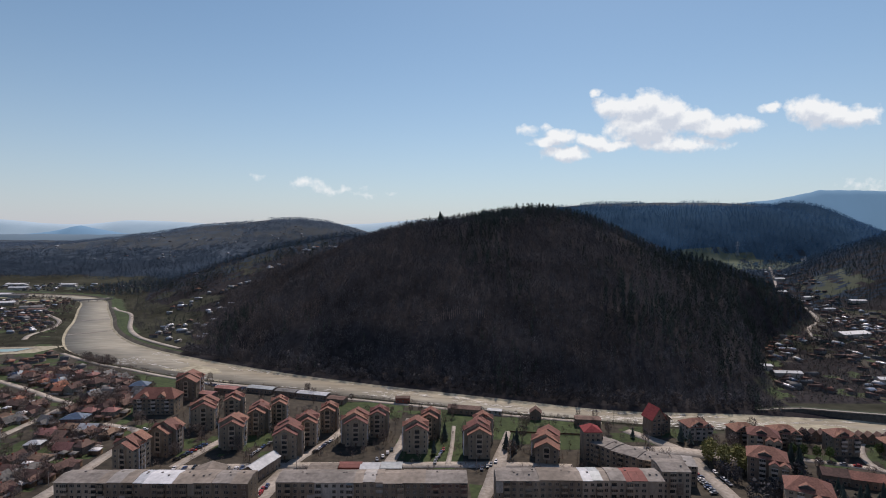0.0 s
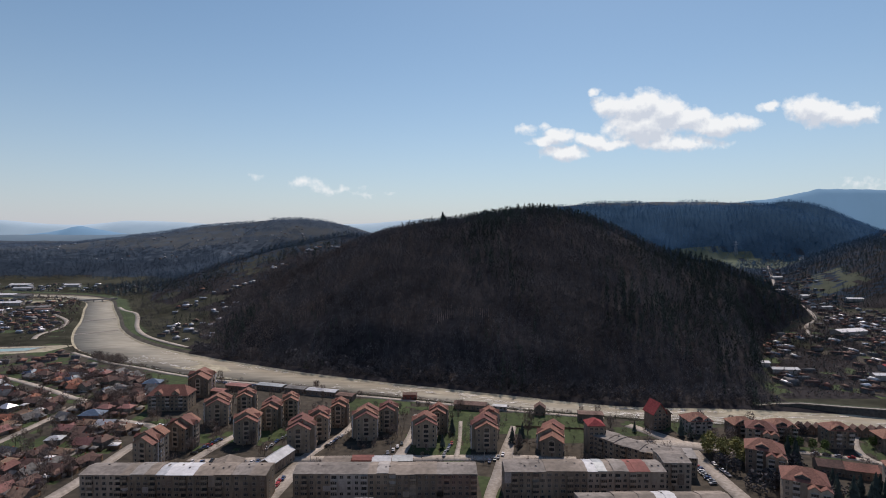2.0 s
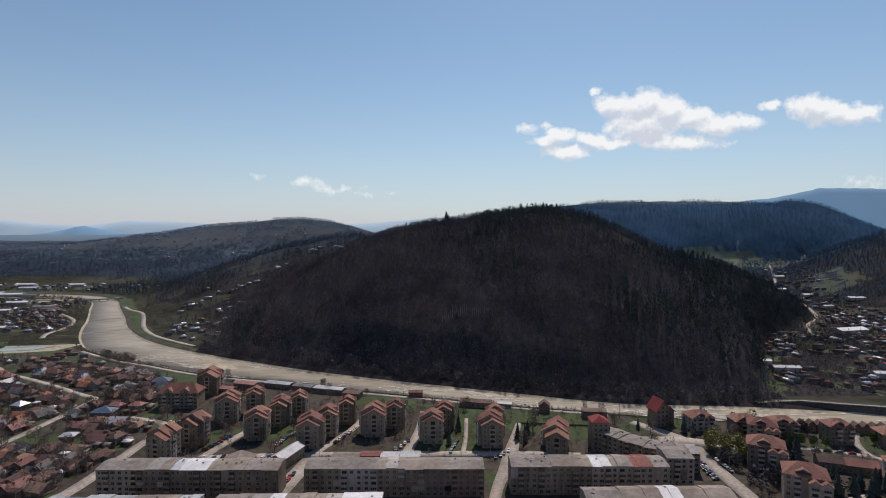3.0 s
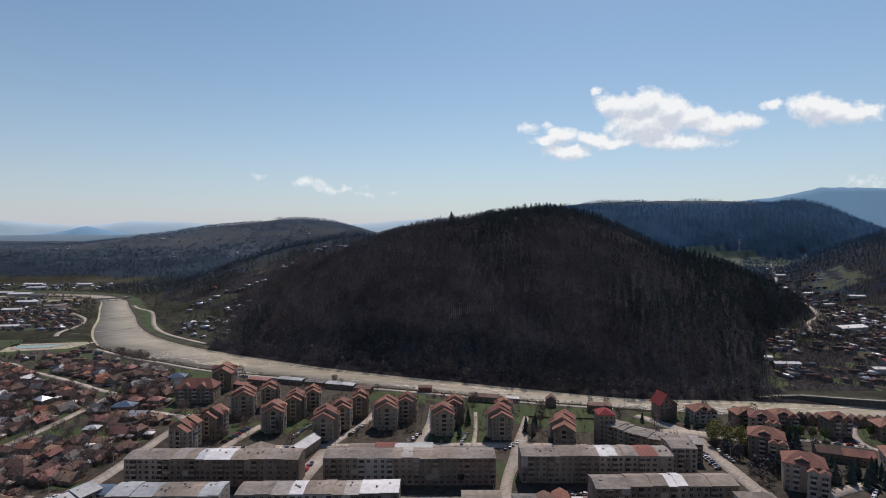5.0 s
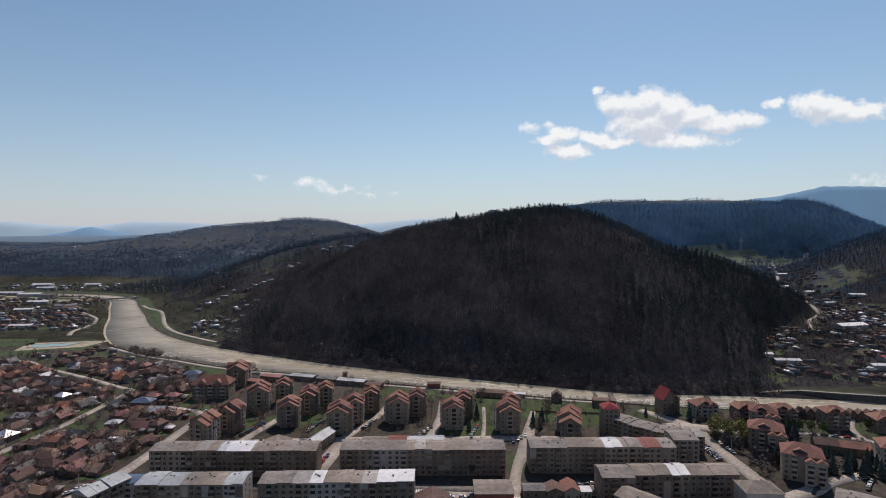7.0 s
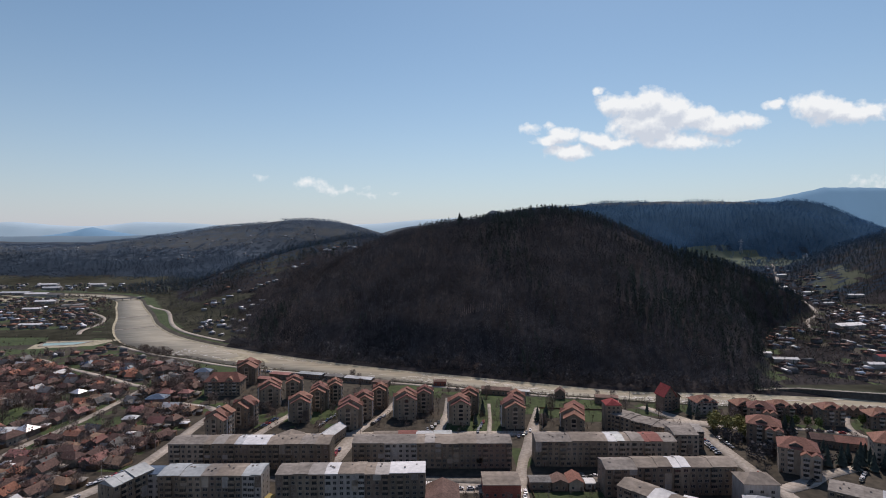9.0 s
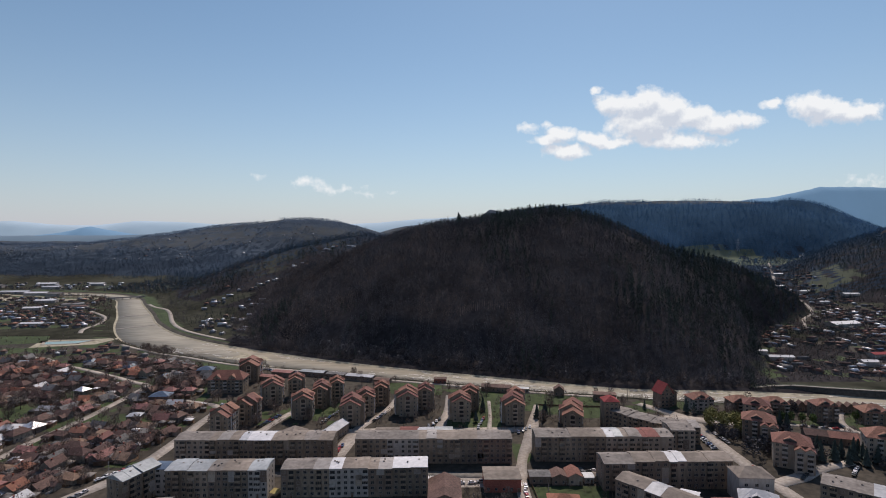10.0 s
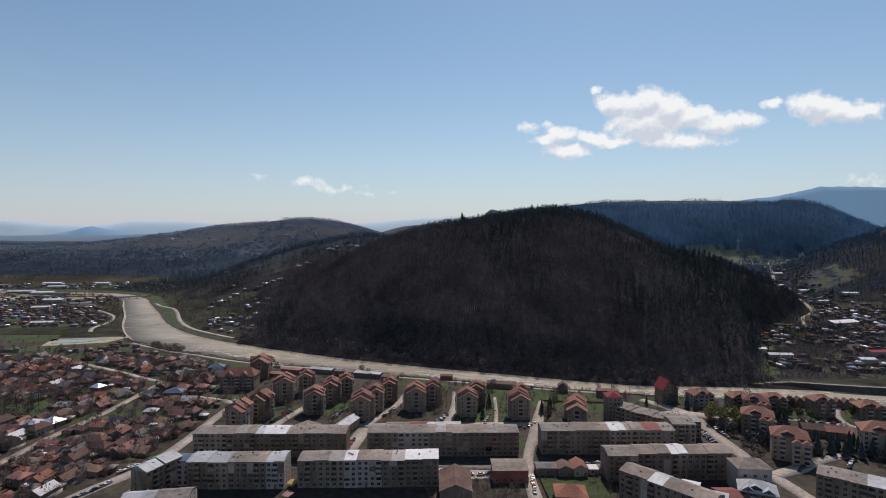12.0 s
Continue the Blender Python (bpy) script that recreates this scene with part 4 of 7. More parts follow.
scatter("spruce_wood", SPRUCE, P[a & ~dim], hs[a & ~dim] * 1.12, M["needles"], "dark spruces among the leafless trees on the hill", "forest", 3)
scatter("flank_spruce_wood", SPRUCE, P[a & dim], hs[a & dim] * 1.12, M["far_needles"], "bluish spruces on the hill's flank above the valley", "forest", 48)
# A row of pale trunks halfway up, and lone spruces that stand out on the crest.
tx, r = np.linspace(-8, 42, 26), np.random.default_rng(36)
ty = 527 + r.uniform(-4, 4, 26)
scatter("pale_trunks", [bare_tree(np.random.default_rng(k), 4, 0.5) for k in range(3)], np.stack([tx, ty, ground_z(tx, ty) + 1.0], -1), r.uniform(11, 15, 26), M["birch_bark"], "row of pale birch trunks on the hillside", "trees", 38, 1.6)
tx = np.array([-2.0, 1.5, -30, -44, 96, 150, 156, 163, 171, 190, 203, 60])
ty = np.array([800.0, 803, 806, 803, 830, 838, 842, 836, 840, 838, 834, 826])
scatter("crest_spruces", [conifer(np.random.default_rng(k), 11) for k in (1, 2, 3)], np.stack([tx, ty, ground_z(tx, ty)], -1), np.array([24.0, 19, 16, 15, 16, 18, 17, 16, 18, 16, 15, 16]), M["needles"], "lone tall spruces on the crest of the hill", "trees", 39, 1.0)

# Thickets at the hill's foot, down to the gravel.
x, y, r = strew(-385, 300, 395, 640, 4.2, 13)
gap, run, side = river_gap(x, y)
a = (side > 0) & (gap > 2.4) & (gap < 24) & (x < 262) & (x > -282)
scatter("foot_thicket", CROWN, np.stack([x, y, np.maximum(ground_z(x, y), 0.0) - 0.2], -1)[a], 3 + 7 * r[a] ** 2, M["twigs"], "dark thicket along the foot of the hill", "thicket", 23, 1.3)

# Slopes beyond the river with scattered farms, and the shoulder behind the hill.
x, y, r = strew(-780, 150, 640, 1520, 9.0, 21)
z = ground_z(x, y)
gap, run, side = river_gap(x, y)
open_slope = (x < -170) & (y < 1250) & (fbm(x / 45, y / 45, 66) > 0.52)
keep = (gap > 24) & (side > 0) & ~cleared(x, y) & ((great_hill(x, y, 18) < 0.01) | (y > 1118)) & (fbm(x / 60, y / 60, 43) > 0.28) & (~open_slope | (r < 0.2)) & ((z > 8) | (x < -180))
P, hs, far = np.stack([x, y, z - 0.2], -1), 5 + 6 * r + 2 * sstep(900, 1150, y), hazed(x, y, 81)
con = fbm(x / 70, y / 70, 44) + 0.12 * sstep(950, 1150, y) >= 0.54
for sel, makers, grow, material, name, label, seed in (
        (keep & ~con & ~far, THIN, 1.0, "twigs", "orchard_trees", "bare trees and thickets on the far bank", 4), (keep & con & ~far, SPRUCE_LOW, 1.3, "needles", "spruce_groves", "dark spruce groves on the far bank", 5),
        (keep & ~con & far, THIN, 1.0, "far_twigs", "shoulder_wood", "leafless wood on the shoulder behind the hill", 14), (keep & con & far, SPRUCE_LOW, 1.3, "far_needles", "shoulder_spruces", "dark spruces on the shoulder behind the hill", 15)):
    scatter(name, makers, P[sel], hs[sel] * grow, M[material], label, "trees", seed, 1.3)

# Wide woods: the terrace to the left, the ridge and the slopes to the right.
x, y, r = strew(-2400, 2300, 1240, 2650, 12, 31)
z = ground_z(x, y)
wide = np.abs(x) < 0.86 * (y + 90)
n5 = fbm(x / 200, y / 200, 8)
open_land = far_glade(x, y, z) | ((z > 240) & (y > 2100) & (x < 1330) & (n5 > 0.34))
fields = (x < 0) & (y > 1950) & (fbm(x / 170, y / 90, 69) > 0.52)
hamlet = (x > -1150) & (x < -330) & (y > 1780) & (y < 2400) & (fbm(x / 80, y / 80, 99) > 0.58)
clumps = fbm(x / 45, y / 45, 88)
glades = (x < 300) & (y < 1900) & (fbm(x / 75, y / 75, 89) > 0.62)
keep = wide & (z > 3) & ~hamlet & (~glades | (r < 0.3)) & (~(open_land | fields) | (clumps > np.where(y > 2100, 0.68, 0.60)) | (r < np.where((x > 300) & (y > 2100), 0.03, 0.10))) & (great_hill(x, y, 18) < 0.01) & ~((x < 150) & (y < 1520) & (x > -780)) & ~((valley_side(x, y) > 10) & (valley_side(x, y) < 190) & (y < 1260) & (r > 0.12))
P, hs = np.stack([x, y, z - 0.5], -1), np.where(y > 1850, 7 + 6 * r, np.where(x < 0, 5 + 6 * r, 8 + 7 * r)) * (0.75 + 0.5 * clumps)
con = fbm(x / 180, y / 180, 52) + 0.3 * (x > 300) + 0.35 * (r - 0.5) > 0.44
# Share of trees with haze in their colour grows with distance.
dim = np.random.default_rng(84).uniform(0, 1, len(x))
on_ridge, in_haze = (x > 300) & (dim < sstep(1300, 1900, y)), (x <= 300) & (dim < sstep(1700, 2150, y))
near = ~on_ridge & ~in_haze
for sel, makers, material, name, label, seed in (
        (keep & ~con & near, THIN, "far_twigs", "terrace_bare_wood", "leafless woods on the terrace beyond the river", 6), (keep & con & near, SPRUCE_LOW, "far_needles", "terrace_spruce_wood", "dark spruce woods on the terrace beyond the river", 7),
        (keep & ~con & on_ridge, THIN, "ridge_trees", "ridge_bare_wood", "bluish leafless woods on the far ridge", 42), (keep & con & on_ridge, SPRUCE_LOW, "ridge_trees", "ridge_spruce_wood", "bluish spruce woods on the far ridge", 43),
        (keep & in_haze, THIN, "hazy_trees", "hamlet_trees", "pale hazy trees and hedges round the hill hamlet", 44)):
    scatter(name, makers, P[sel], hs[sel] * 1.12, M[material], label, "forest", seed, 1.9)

# Trees along the upper edge of the glade at the valley head.
tx = np.repeat(np.linspace(745, 1070, 90), 3)
yy = np.arange(1400, 1960, 4.0)
ty = np.array([yy[np.argmin(far_glade(np.full(len(yy), v), yy, ground_z(np.full(len(yy), v), yy)) | (yy < 1480))] for v in tx])
r = np.random.default_rng(85)
tx, ty = tx + r.uniform(-8, 8, len(tx)), ty + r.uniform(-22, 14, len(ty))
# These spruces share the ridge's tree colour, haze included.
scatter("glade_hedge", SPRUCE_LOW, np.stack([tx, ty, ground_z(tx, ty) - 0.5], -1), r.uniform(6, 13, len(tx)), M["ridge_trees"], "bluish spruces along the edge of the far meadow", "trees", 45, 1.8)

# The wood's edge running out into the side valley.
x, y, r = strew(255, 800, 440, 1010, 5.6, 37)
gap, run, side = river_gap(x, y)
keep = (gap > 16) & (side > 0) & ((great_hill(x, y, 18) < 0.03) | (y > 900)) & (x < wood_edge(y) + 22 * (fbm(x / 25, y / 25, 38) - 0.5)) & (x > 255)
P, hs = np.stack([x, y, ground_z(x, y) - 0.2], -1), 6 + 7 * r
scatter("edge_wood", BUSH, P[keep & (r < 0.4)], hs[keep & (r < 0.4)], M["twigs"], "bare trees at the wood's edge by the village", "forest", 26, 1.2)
scatter("edge_spruces", SPRUCE, P[keep & (r >= 0.4)], hs[keep & (r >= 0.4)] * 1.1, M["needles"], "dark spruces at the wood's edge by the village", "forest", 27, 1.2)

# A belt of dark trees that runs from the wood into the village.
x, y, r = strew(360, 520, 585, 720, 4.6, 39)
axis_y = np.interp(x, [360, 440, 520], [596, 628, 690])
keep = np.abs(y - axis_y) < 5 + 8 * fbm(x / 20, y / 20, 40) - 6 * sstep(460, 520, x)
scatter("village_belt", SPRUCE_LOW, np.stack([x, y, ground_z(x, y) - 0.2], -1)[keep], 4 + 6 * r[keep], M["needles"], "dark belt of trees running into the village", "trees", 46, 1.4)

# Right valley: gardens and thickets.
x, y, r = strew(250, 1250, 425, 1320, 6.6, 41)
z = ground_z(x, y)
gap, run, side = river_gap(x, y)
off = valley_side(x, y)
keep = (gap > 14) & (x > wood_edge(y) + 4) & (fbm(x / 40, y / 40, 45) > np.where(y > 900, np.where(off > 30, 0.16, 0.46), 0.36)) & (z < 110) & ~(hill_field(x, y) & (r > 0.1)) & (np.abs(off) > 9)
uphill = (off > 30) & (y > 900)
keep |= (hill_field(x, y) != hill_field(x + 12, y)) | (hill_field(x, y) != hill_field(x, y + 16))
keep |= (x > wood_edge(y)) & (gap > 14) & (y < 900) & (fbm(x / 34, y / 34, 92) < 0.45) & (r < 0.8)
P, hs, far = np.stack([x, y, z - 0.2], -1), 3.0 + 5.5 * r ** 1.5 + 3 * uphill, hazed(x, y, 82)
# Trees farther up the valley take the needle colour with haze in it.
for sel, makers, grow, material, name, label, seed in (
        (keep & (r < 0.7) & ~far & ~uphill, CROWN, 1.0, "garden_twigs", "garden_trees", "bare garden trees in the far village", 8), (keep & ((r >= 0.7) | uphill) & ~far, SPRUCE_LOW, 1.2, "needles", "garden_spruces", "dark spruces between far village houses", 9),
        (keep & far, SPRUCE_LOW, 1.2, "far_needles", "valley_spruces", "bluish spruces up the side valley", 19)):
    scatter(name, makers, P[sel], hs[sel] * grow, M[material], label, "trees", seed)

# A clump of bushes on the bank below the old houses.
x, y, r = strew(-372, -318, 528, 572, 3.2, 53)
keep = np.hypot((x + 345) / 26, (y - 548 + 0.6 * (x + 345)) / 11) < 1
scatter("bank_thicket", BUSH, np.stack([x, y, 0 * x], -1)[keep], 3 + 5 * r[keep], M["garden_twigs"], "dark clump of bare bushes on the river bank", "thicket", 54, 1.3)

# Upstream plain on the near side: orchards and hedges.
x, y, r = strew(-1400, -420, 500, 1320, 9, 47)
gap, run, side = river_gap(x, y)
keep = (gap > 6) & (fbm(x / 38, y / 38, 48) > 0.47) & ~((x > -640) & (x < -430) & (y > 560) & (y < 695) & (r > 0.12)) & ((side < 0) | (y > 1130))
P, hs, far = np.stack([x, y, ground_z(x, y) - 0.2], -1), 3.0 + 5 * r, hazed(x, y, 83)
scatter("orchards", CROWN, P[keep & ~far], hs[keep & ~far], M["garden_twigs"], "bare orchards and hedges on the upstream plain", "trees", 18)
# The farther orchards carry the haze's blue in their twig colour.
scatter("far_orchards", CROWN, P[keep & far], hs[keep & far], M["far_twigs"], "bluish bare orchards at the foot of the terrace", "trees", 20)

# ---- shared pieces of buildings ----
def window_mesh(w, h, mullions=1):
    """A window that stands in a wall facing -y: one pale frame with dark panes set back in it."""
    bm = bmesh.new()
    b, y0, y1, y2 = 0.09, -0.07, -0.02, 0.06
    xs = [-w / 2 - b, -w / 2]
    for i in range(mullions):
        x = -w / 2 + w * (i + 1) / (mullions + 1)
        xs += [x - 0.04, x + 0.04]
    xs += [w / 2, w / 2 + b]
    zs = [-h / 2 - b, -h / 2, h / 2, h / 2 + b]
    grid = [[bm.verts.new((x, y0, z)) for x in xs] for z in zs]
    for j in range(3):
        for i in range(len(xs) - 1):
            ring = [grid[j][i], grid[j][i + 1], grid[j + 1][i + 1], grid[j + 1][i]]
            if j == 1 and i % 2 == 1:
                deep = [bm.verts.new((v.co.x, y1, v.co.z)) for v in ring]
                bm.faces.new(deep).material_index = 1
                for k in range(4):
                    bm.faces.new((ring[k], ring[(k + 1) % 4], deep[(k + 1) % 4], deep[k]))
            else:
                bm.faces.new(ring)
    edge = grid[0] + [g[-1] for g in grid[1:]] + grid[3][-2::-1] + [grid[2][0], grid[1][0]]
    rear = [bm.verts.new((v.co.x, y2, v.co.z)) for v in edge]
    for k in range(len(edge)):
        bm.faces.new((edge[k], rear[k], rear[(k + 1) % len(edge)], edge[(k + 1) % len(edge)]))
    me = bpy.data.meshes.new("window")
    bm.to_mesh(me)
    bm.free()
    me.materials.append(M["frame"])
    me.materials.append(M["glass"])
    return me


def balcony_mesh(w, d, wall, glazed):
    """A balcony on a wall facing -y: slab, parapet and, where glazed, panes above it."""
    bm = bmesh.new()
    box(bm, -w / 2, w / 2, -d, 0.02, -0.15, 0)
    box(bm, -w / 2, w / 2, -d, -d + 0.1, 0, 1.0)
    box(bm, -w / 2, -w / 2 + 0.1, -d + 0.1, 0.02, 0, 1.0)
    box(bm, w / 2 - 0.1, w / 2, -d + 0.1, 0.02, 0, 1.0)
    if glazed:
        box(bm, -w / 2 + 0.04, w / 2 - 0.04, -d + 0.04, 0.0, 1.0, 2.3, 1)
        box(bm, -w / 2, w / 2, -d, 0.02, 2.3, 2.42)
        for k in range(4):
            x = -w / 2 + (w - 0.08) * k / 3
            box(bm, x, x + 0.08, -d - 0.01, -d + 0.05, 1.0, 2.3)
    else:
        box(bm, -w / 2 + 0.3, w / 2 - 0.3, -0.03, 0.02, 0.05, 2.1, 1)
    me = bpy.data.meshes.new("balcony")
    bm.to_mesh(me)
    bm.free()
    me.materials.append(wall)
    me.materials.append(M["glass"])
    return me


WIN = {"std": window_mesh(1.5, 1.35), "small": window_mesh(0.8, 1.2, 0), "wide": window_mesh(2.1, 1.35, 2), "tall": window_mesh(1.1, 1.9), "house": window_mesh(1.1, 1.2)}
BAL = {(k, g): balcony_mesh(3.0, 1.15, M[k], g) for k in ("plaster", "cream", "concrete", "pale", "brown_wall") for g in (False, True)}


def door_mesh(w=1.1, h=2.1):
    bm = bmesh.new()
    box(bm, -w / 2, w / 2, -0.05, 0.05, 0, h)
    box(bm, -w / 2 - 0.1, -w / 2, -0.09, 0.05, 0, h + 0.1, 1)
    box(bm, w / 2, w / 2 + 0.1, -0.09, 0.05, 0, h + 0.1, 1)
    box(bm, -w / 2, w / 2, -0.09, 0.05, h, h + 0.1, 1)
    me = bpy.data.meshes.new("door")
    bm.to_mesh(me)
    bm.free()
    me.materials.append(M["wood"])
    me.materials.append(M["frame"])
    return me


DOOR = door_mesh()


def chimney_mesh(w=0.6, h=1.5, look_of="brick_wall"):
    bm = bmesh.new()
    box(bm, -w / 2, w / 2, -w / 2, w / 2, 0, h)
    box(bm, -w / 2 - 0.1, w / 2 + 0.1, -w / 2 - 0.1, w / 2 + 0.1, h, h + 0.15)
    me = bpy.data.meshes.new("chimney")
    bm.to_mesh(me)
    bm.free()
    me.materials.append(M[look_of])
    return me


CHIM, VENT = chimney_mesh(), chimney_mesh(0.7, 0.8, "bitumen")


# ---- long apartment blocks ----
RELAID = {"sheet_blue": ("sheet", "sheet_blue"), "bitumen": ("bitumen_brown", "bitumen_pale"), "bitumen_brown": ("bitumen", "bitumen_pale"), "sheet": ("sheet_blue", "sheet_white"), "sheet_white": ("sheet", "sheet_white")}

def block(m, length, depth, sections, storeys, label, group="apartment blocks", pitch=1.1, seed=0, ends=(True, True), vents=3):
    """A long block whose front faces -y, its left front corner at the origin. Sections: (share of length, wall, roof, roof lift)."""
    rnd = random.Random(seed)
    root = thing("apartment_block", m, label, "apartment block", group)
    h, x, total = storeys * 2.75 + 0.7, 0.0, sum(s[0] for s in sections)
    for k, (share, wall, roof, lift) in enumerate(sections):
        w = length * share / total
        step = 0.0 if k % 2 == 0 else -0.35
        bm = bmesh.new()
        box(bm, x, x + w, step, depth, 0, h + lift)
        part("wall", bm, M[wall], root)
        # A low two-sided roof in one to three pieces, each re-laid at another time: edge, height and sheet differ.
        mid = depth * 0.55
        pieces = 1 if w < 9 else rnd.randint(1, 3)
        cuts = [x + w * (j + (rnd.uniform(-0.2, 0.2) if 0 < j < pieces else 0)) / pieces for j in range(pieces + 1)]
        for j in range(pieces):
            xa, xb, over, up = cuts[j], cuts[j + 1], rnd.uniform(0.35, 1.1), lift + (rnd.uniform(0.0, 0.35) if j else 0)
            look_of = roof if j == 0 or rnd.random() < 0.55 else rnd.choice(RELAID[roof]) if roof in RELAID else roof
            bm = bmesh.new()
            for y0, z0, y1, z1 in ((step - over, h + up, mid, h + up + pitch), (mid, h + up + pitch, depth + 0.55, h + up)):
                solid(bm, [(xa - 0.04, y0, z0), (xb + 0.04, y0, z0), (xb + 0.04, y1, z1), (xa - 0.04, y1, z1)], [(xa - 0.04, y0, z0 + 0.2), (xb + 0.04, y0, z0 + 0.2), (xb + 0.04, y1, z1 + 0.2), (xa - 0.04, y1, z1 + 0.2)])
            for xx in (xa + 0.05, xb - 0.25):
                solid(bm, [(xx, step + 0.1, h - 0.3), (xx, depth - 0.1, h - 0.3), (xx, mid, h + up + pitch - 0.1)], [(xx + 0.2, step + 0.1, h - 0.3), (xx + 0.2, depth - 0.1, h - 0.3), (xx + 0.2, mid, h + up + pitch - 0.1)])
            bmesh.ops.recalc_face_normals(bm, faces=bm.faces)
            part("roof_section", bm, M[look_of], root)
        bays = max(2, round(w / 3.6))
        bw = w / bays
        loggia = [(i + k) % 4 == 1 for i in range(bays)]
        for i in range(bays):
            bx = x + bw * (i + 0.5)
            for s in range(storeys):
                z = 0.9 + s * 2.75
                if loggia[i] and s > 0:
                    place("balcony", BAL[(wall if (wall, True) in BAL else "plaster", rnd.random() < 0.55)], root, pose(bx, step, z - 0.35))
                else:
                    place("window", WIN[rnd.choice(("std", "std", "wide", "small")) if seed % 2 else "std"], root, pose(bx, step, z + 1.0))
        # Flats that their owners insulated and painted by themselves.
        for _ in range(rnd.randint(0, 2)):
            i, s0, n = rnd.randrange(bays), rnd.randrange(1, storeys), rnd.randint(1, 2)
            bm = bmesh.new()
            box(bm, x + bw * i + 0.05, x + bw * (i + 1) - 0.05, step - 0.04, step + 0.02, s0 * 2.75 + 0.3, min(storeys, s0 + n) * 2.75 + 0.3)
            part("facade_panel", bm, M[rnd.choice(("cream", "pale", "brown_wall", "concrete"))], root, "painted insulation panel")
        if bays > 2:
            place("entrance_door", DOOR, root, pose(x + bw * 1.5, step - 0.01, 0.02))
        for _ in range(rnd.randint(1, vents)):
            place("vent", VENT, root, pose(x + w * rnd.uniform(0.2, 0.8), depth * rnd.uniform(0.3, 0.75), h + lift + pitch * 0.45))
        x += w
    for side, show in ((0, ends[0]), (1, ends[1])):
        if show:
            for s in range(storeys):
                for j in range(2):
                    place("window", WIN["small"], root, pose(length * side, depth * (0.3 + 0.4 * j), 1.9 + s * 2.75, 0, 0, 90 if side else -90))
    return root


block(pose(-181.5, 253.5, 0, 0, 0, -0.3), 91.5, 13, [(3, "cream", "bitumen", 0), (2.5, "plaster", "bitumen_brown", 0.1), (0.7, "plaster", "sheet", 0.1), (2, "plaster", "sheet_white", 0.15), (1.5, "plaster", "bitumen_brown", 0),
      (1.2, "plaster", "bitumen_brown", 0.5), (1.3, "plaster", "bitumen", 0.25), (1.2, "plaster", "bitumen_brown", 0.2)], 5, "long grey apartment block with a patched low roof", seed=1)
block(pose(-77.7, 254.3, 0), 90.5, 13, [(2.4, "plaster", "bitumen", 0), (2.4, "pale", "bitumen", 0.05), (1.8, "plaster", "bitumen_brown", 0.15), (2.6, "plaster", "bitumen_brown", 0), (2.6, "brown_wall", "bitumen", 0.05)], 5,
      "long apartment block with one section newly painted white", seed=2)
block(pose(26.5, 256.8, 0, 0, 0, -0.7), 80, 13.5, [(2.0, "plaster", "bitumen", 0), (1.0, "plaster", "bitumen", 0.1), (3.0, "plaster", "bitumen_brown", 0.35), (1.4, "cream", "sheet", 0.4), (1.6, "cream", "bitumen_brown", 0.35), (1.5, "cream", "bitumen_red", 0.35),
      (1.2, "cream", "bitumen", 0.3)], 5, "long cream apartment block with grey and red roof sections", seed=3)
block(pose(109.5, 267, 0, 0, 0, -2), 14.5, 15, [(1, "cream", "bitumen", 0)], 5, "short cream block at the end of a row", seed=4)
block(pose(-166.5, 213.5, 0), 51, 13, [(1.4, "plaster", "sheet_blue", 0), (1.3, "plaster", "sheet_blue", -0.15), (0.9, "brown_wall", "bitumen", 0), (1.6, "plaster", "bitumen_brown", 0.1), (1.2, "pale", "sheet_blue", 0)], 5,
      "grey apartment block with bright sheet-metal roof panels", seed=5, pitch=0.9)
block(pose(-184, 217, 0), 17.3, 9.5, [(1, "pale", "blue_sheet", -1.0)], 5, "narrow link block with a bluish metal roof", seed=15, pitch=0.7)
block(pose(-108.8, 214.5, 0, 0, 0, 1.0), 74, 12.5, [(2.6, "plaster", "bitumen", 0), (0.7, "pale", "sheet_white", 0.2), (1.4, "pale", "bitumen_brown", 0.25), (1.3, "brown_wall", "bitumen_brown", 0), (1.9, "plaster", "sheet_white", 0.3)], 5,
      "grey apartment block with a white sheet roof at one end", seed=6, pitch=0.8)
block(pose(72, 222.5, 0), 51, 12.5, [(1.8, "brown_wall", "bitumen_brown", 0), (0.9, "plaster", "sheet_white", 0.1), (2.4, "plaster", "bitumen_brown", 0)], 5, "brownish apartment block under a grey pitched roof", seed=7, pitch=1.6)
block(pose(55.6, 220.5, 0), 16.2, 14, [(1, "brown_wall", "bitumen", -0.2)], 5, "corner section of a brown apartment block", seed=8, pitch=1.6)
block(pose(56.0, 203.0, 0, 0, 0, -49), 46, 12, [(1, "brown_wall", "bitumen_brown", 0), (0.5, "brown_wall", "sheet", 0.1), (1.5, "plaster", "bitumen_brown", 0)], 5, "slanting apartment block under a shallow grey roof", seed=9, pitch=1.8)
block(pose(151.5, 198, 0, 0, 0, -38), 60, 14, [(2, "plaster", "bitumen", 0), (2, "plaster", "sheet", 0.1), (2, "plaster", "bitumen", 0)], 5, "apartment block with a pale roof dotted with vents", seed=10, pitch=0.4, vents=9)
block(pose(-181, 176.5, 0, 0, 0, 6), 31, 13, [(1, "plaster", "sheet", -1.5), (1, "pale", "bitumen", -1.0)], 4, "low block with folded grey metal roofs", seed=11, pitch=2.2)
block(pose(-180.8, 201, 0, 0, 0, 66), 21, 11, [(1, "plaster", "sheet_blue", 0), (1, "plaster", "sheet_blue", 0.6)], 5, "apartment block with a shining metal roof beside the street", seed=12, pitch=2.2)

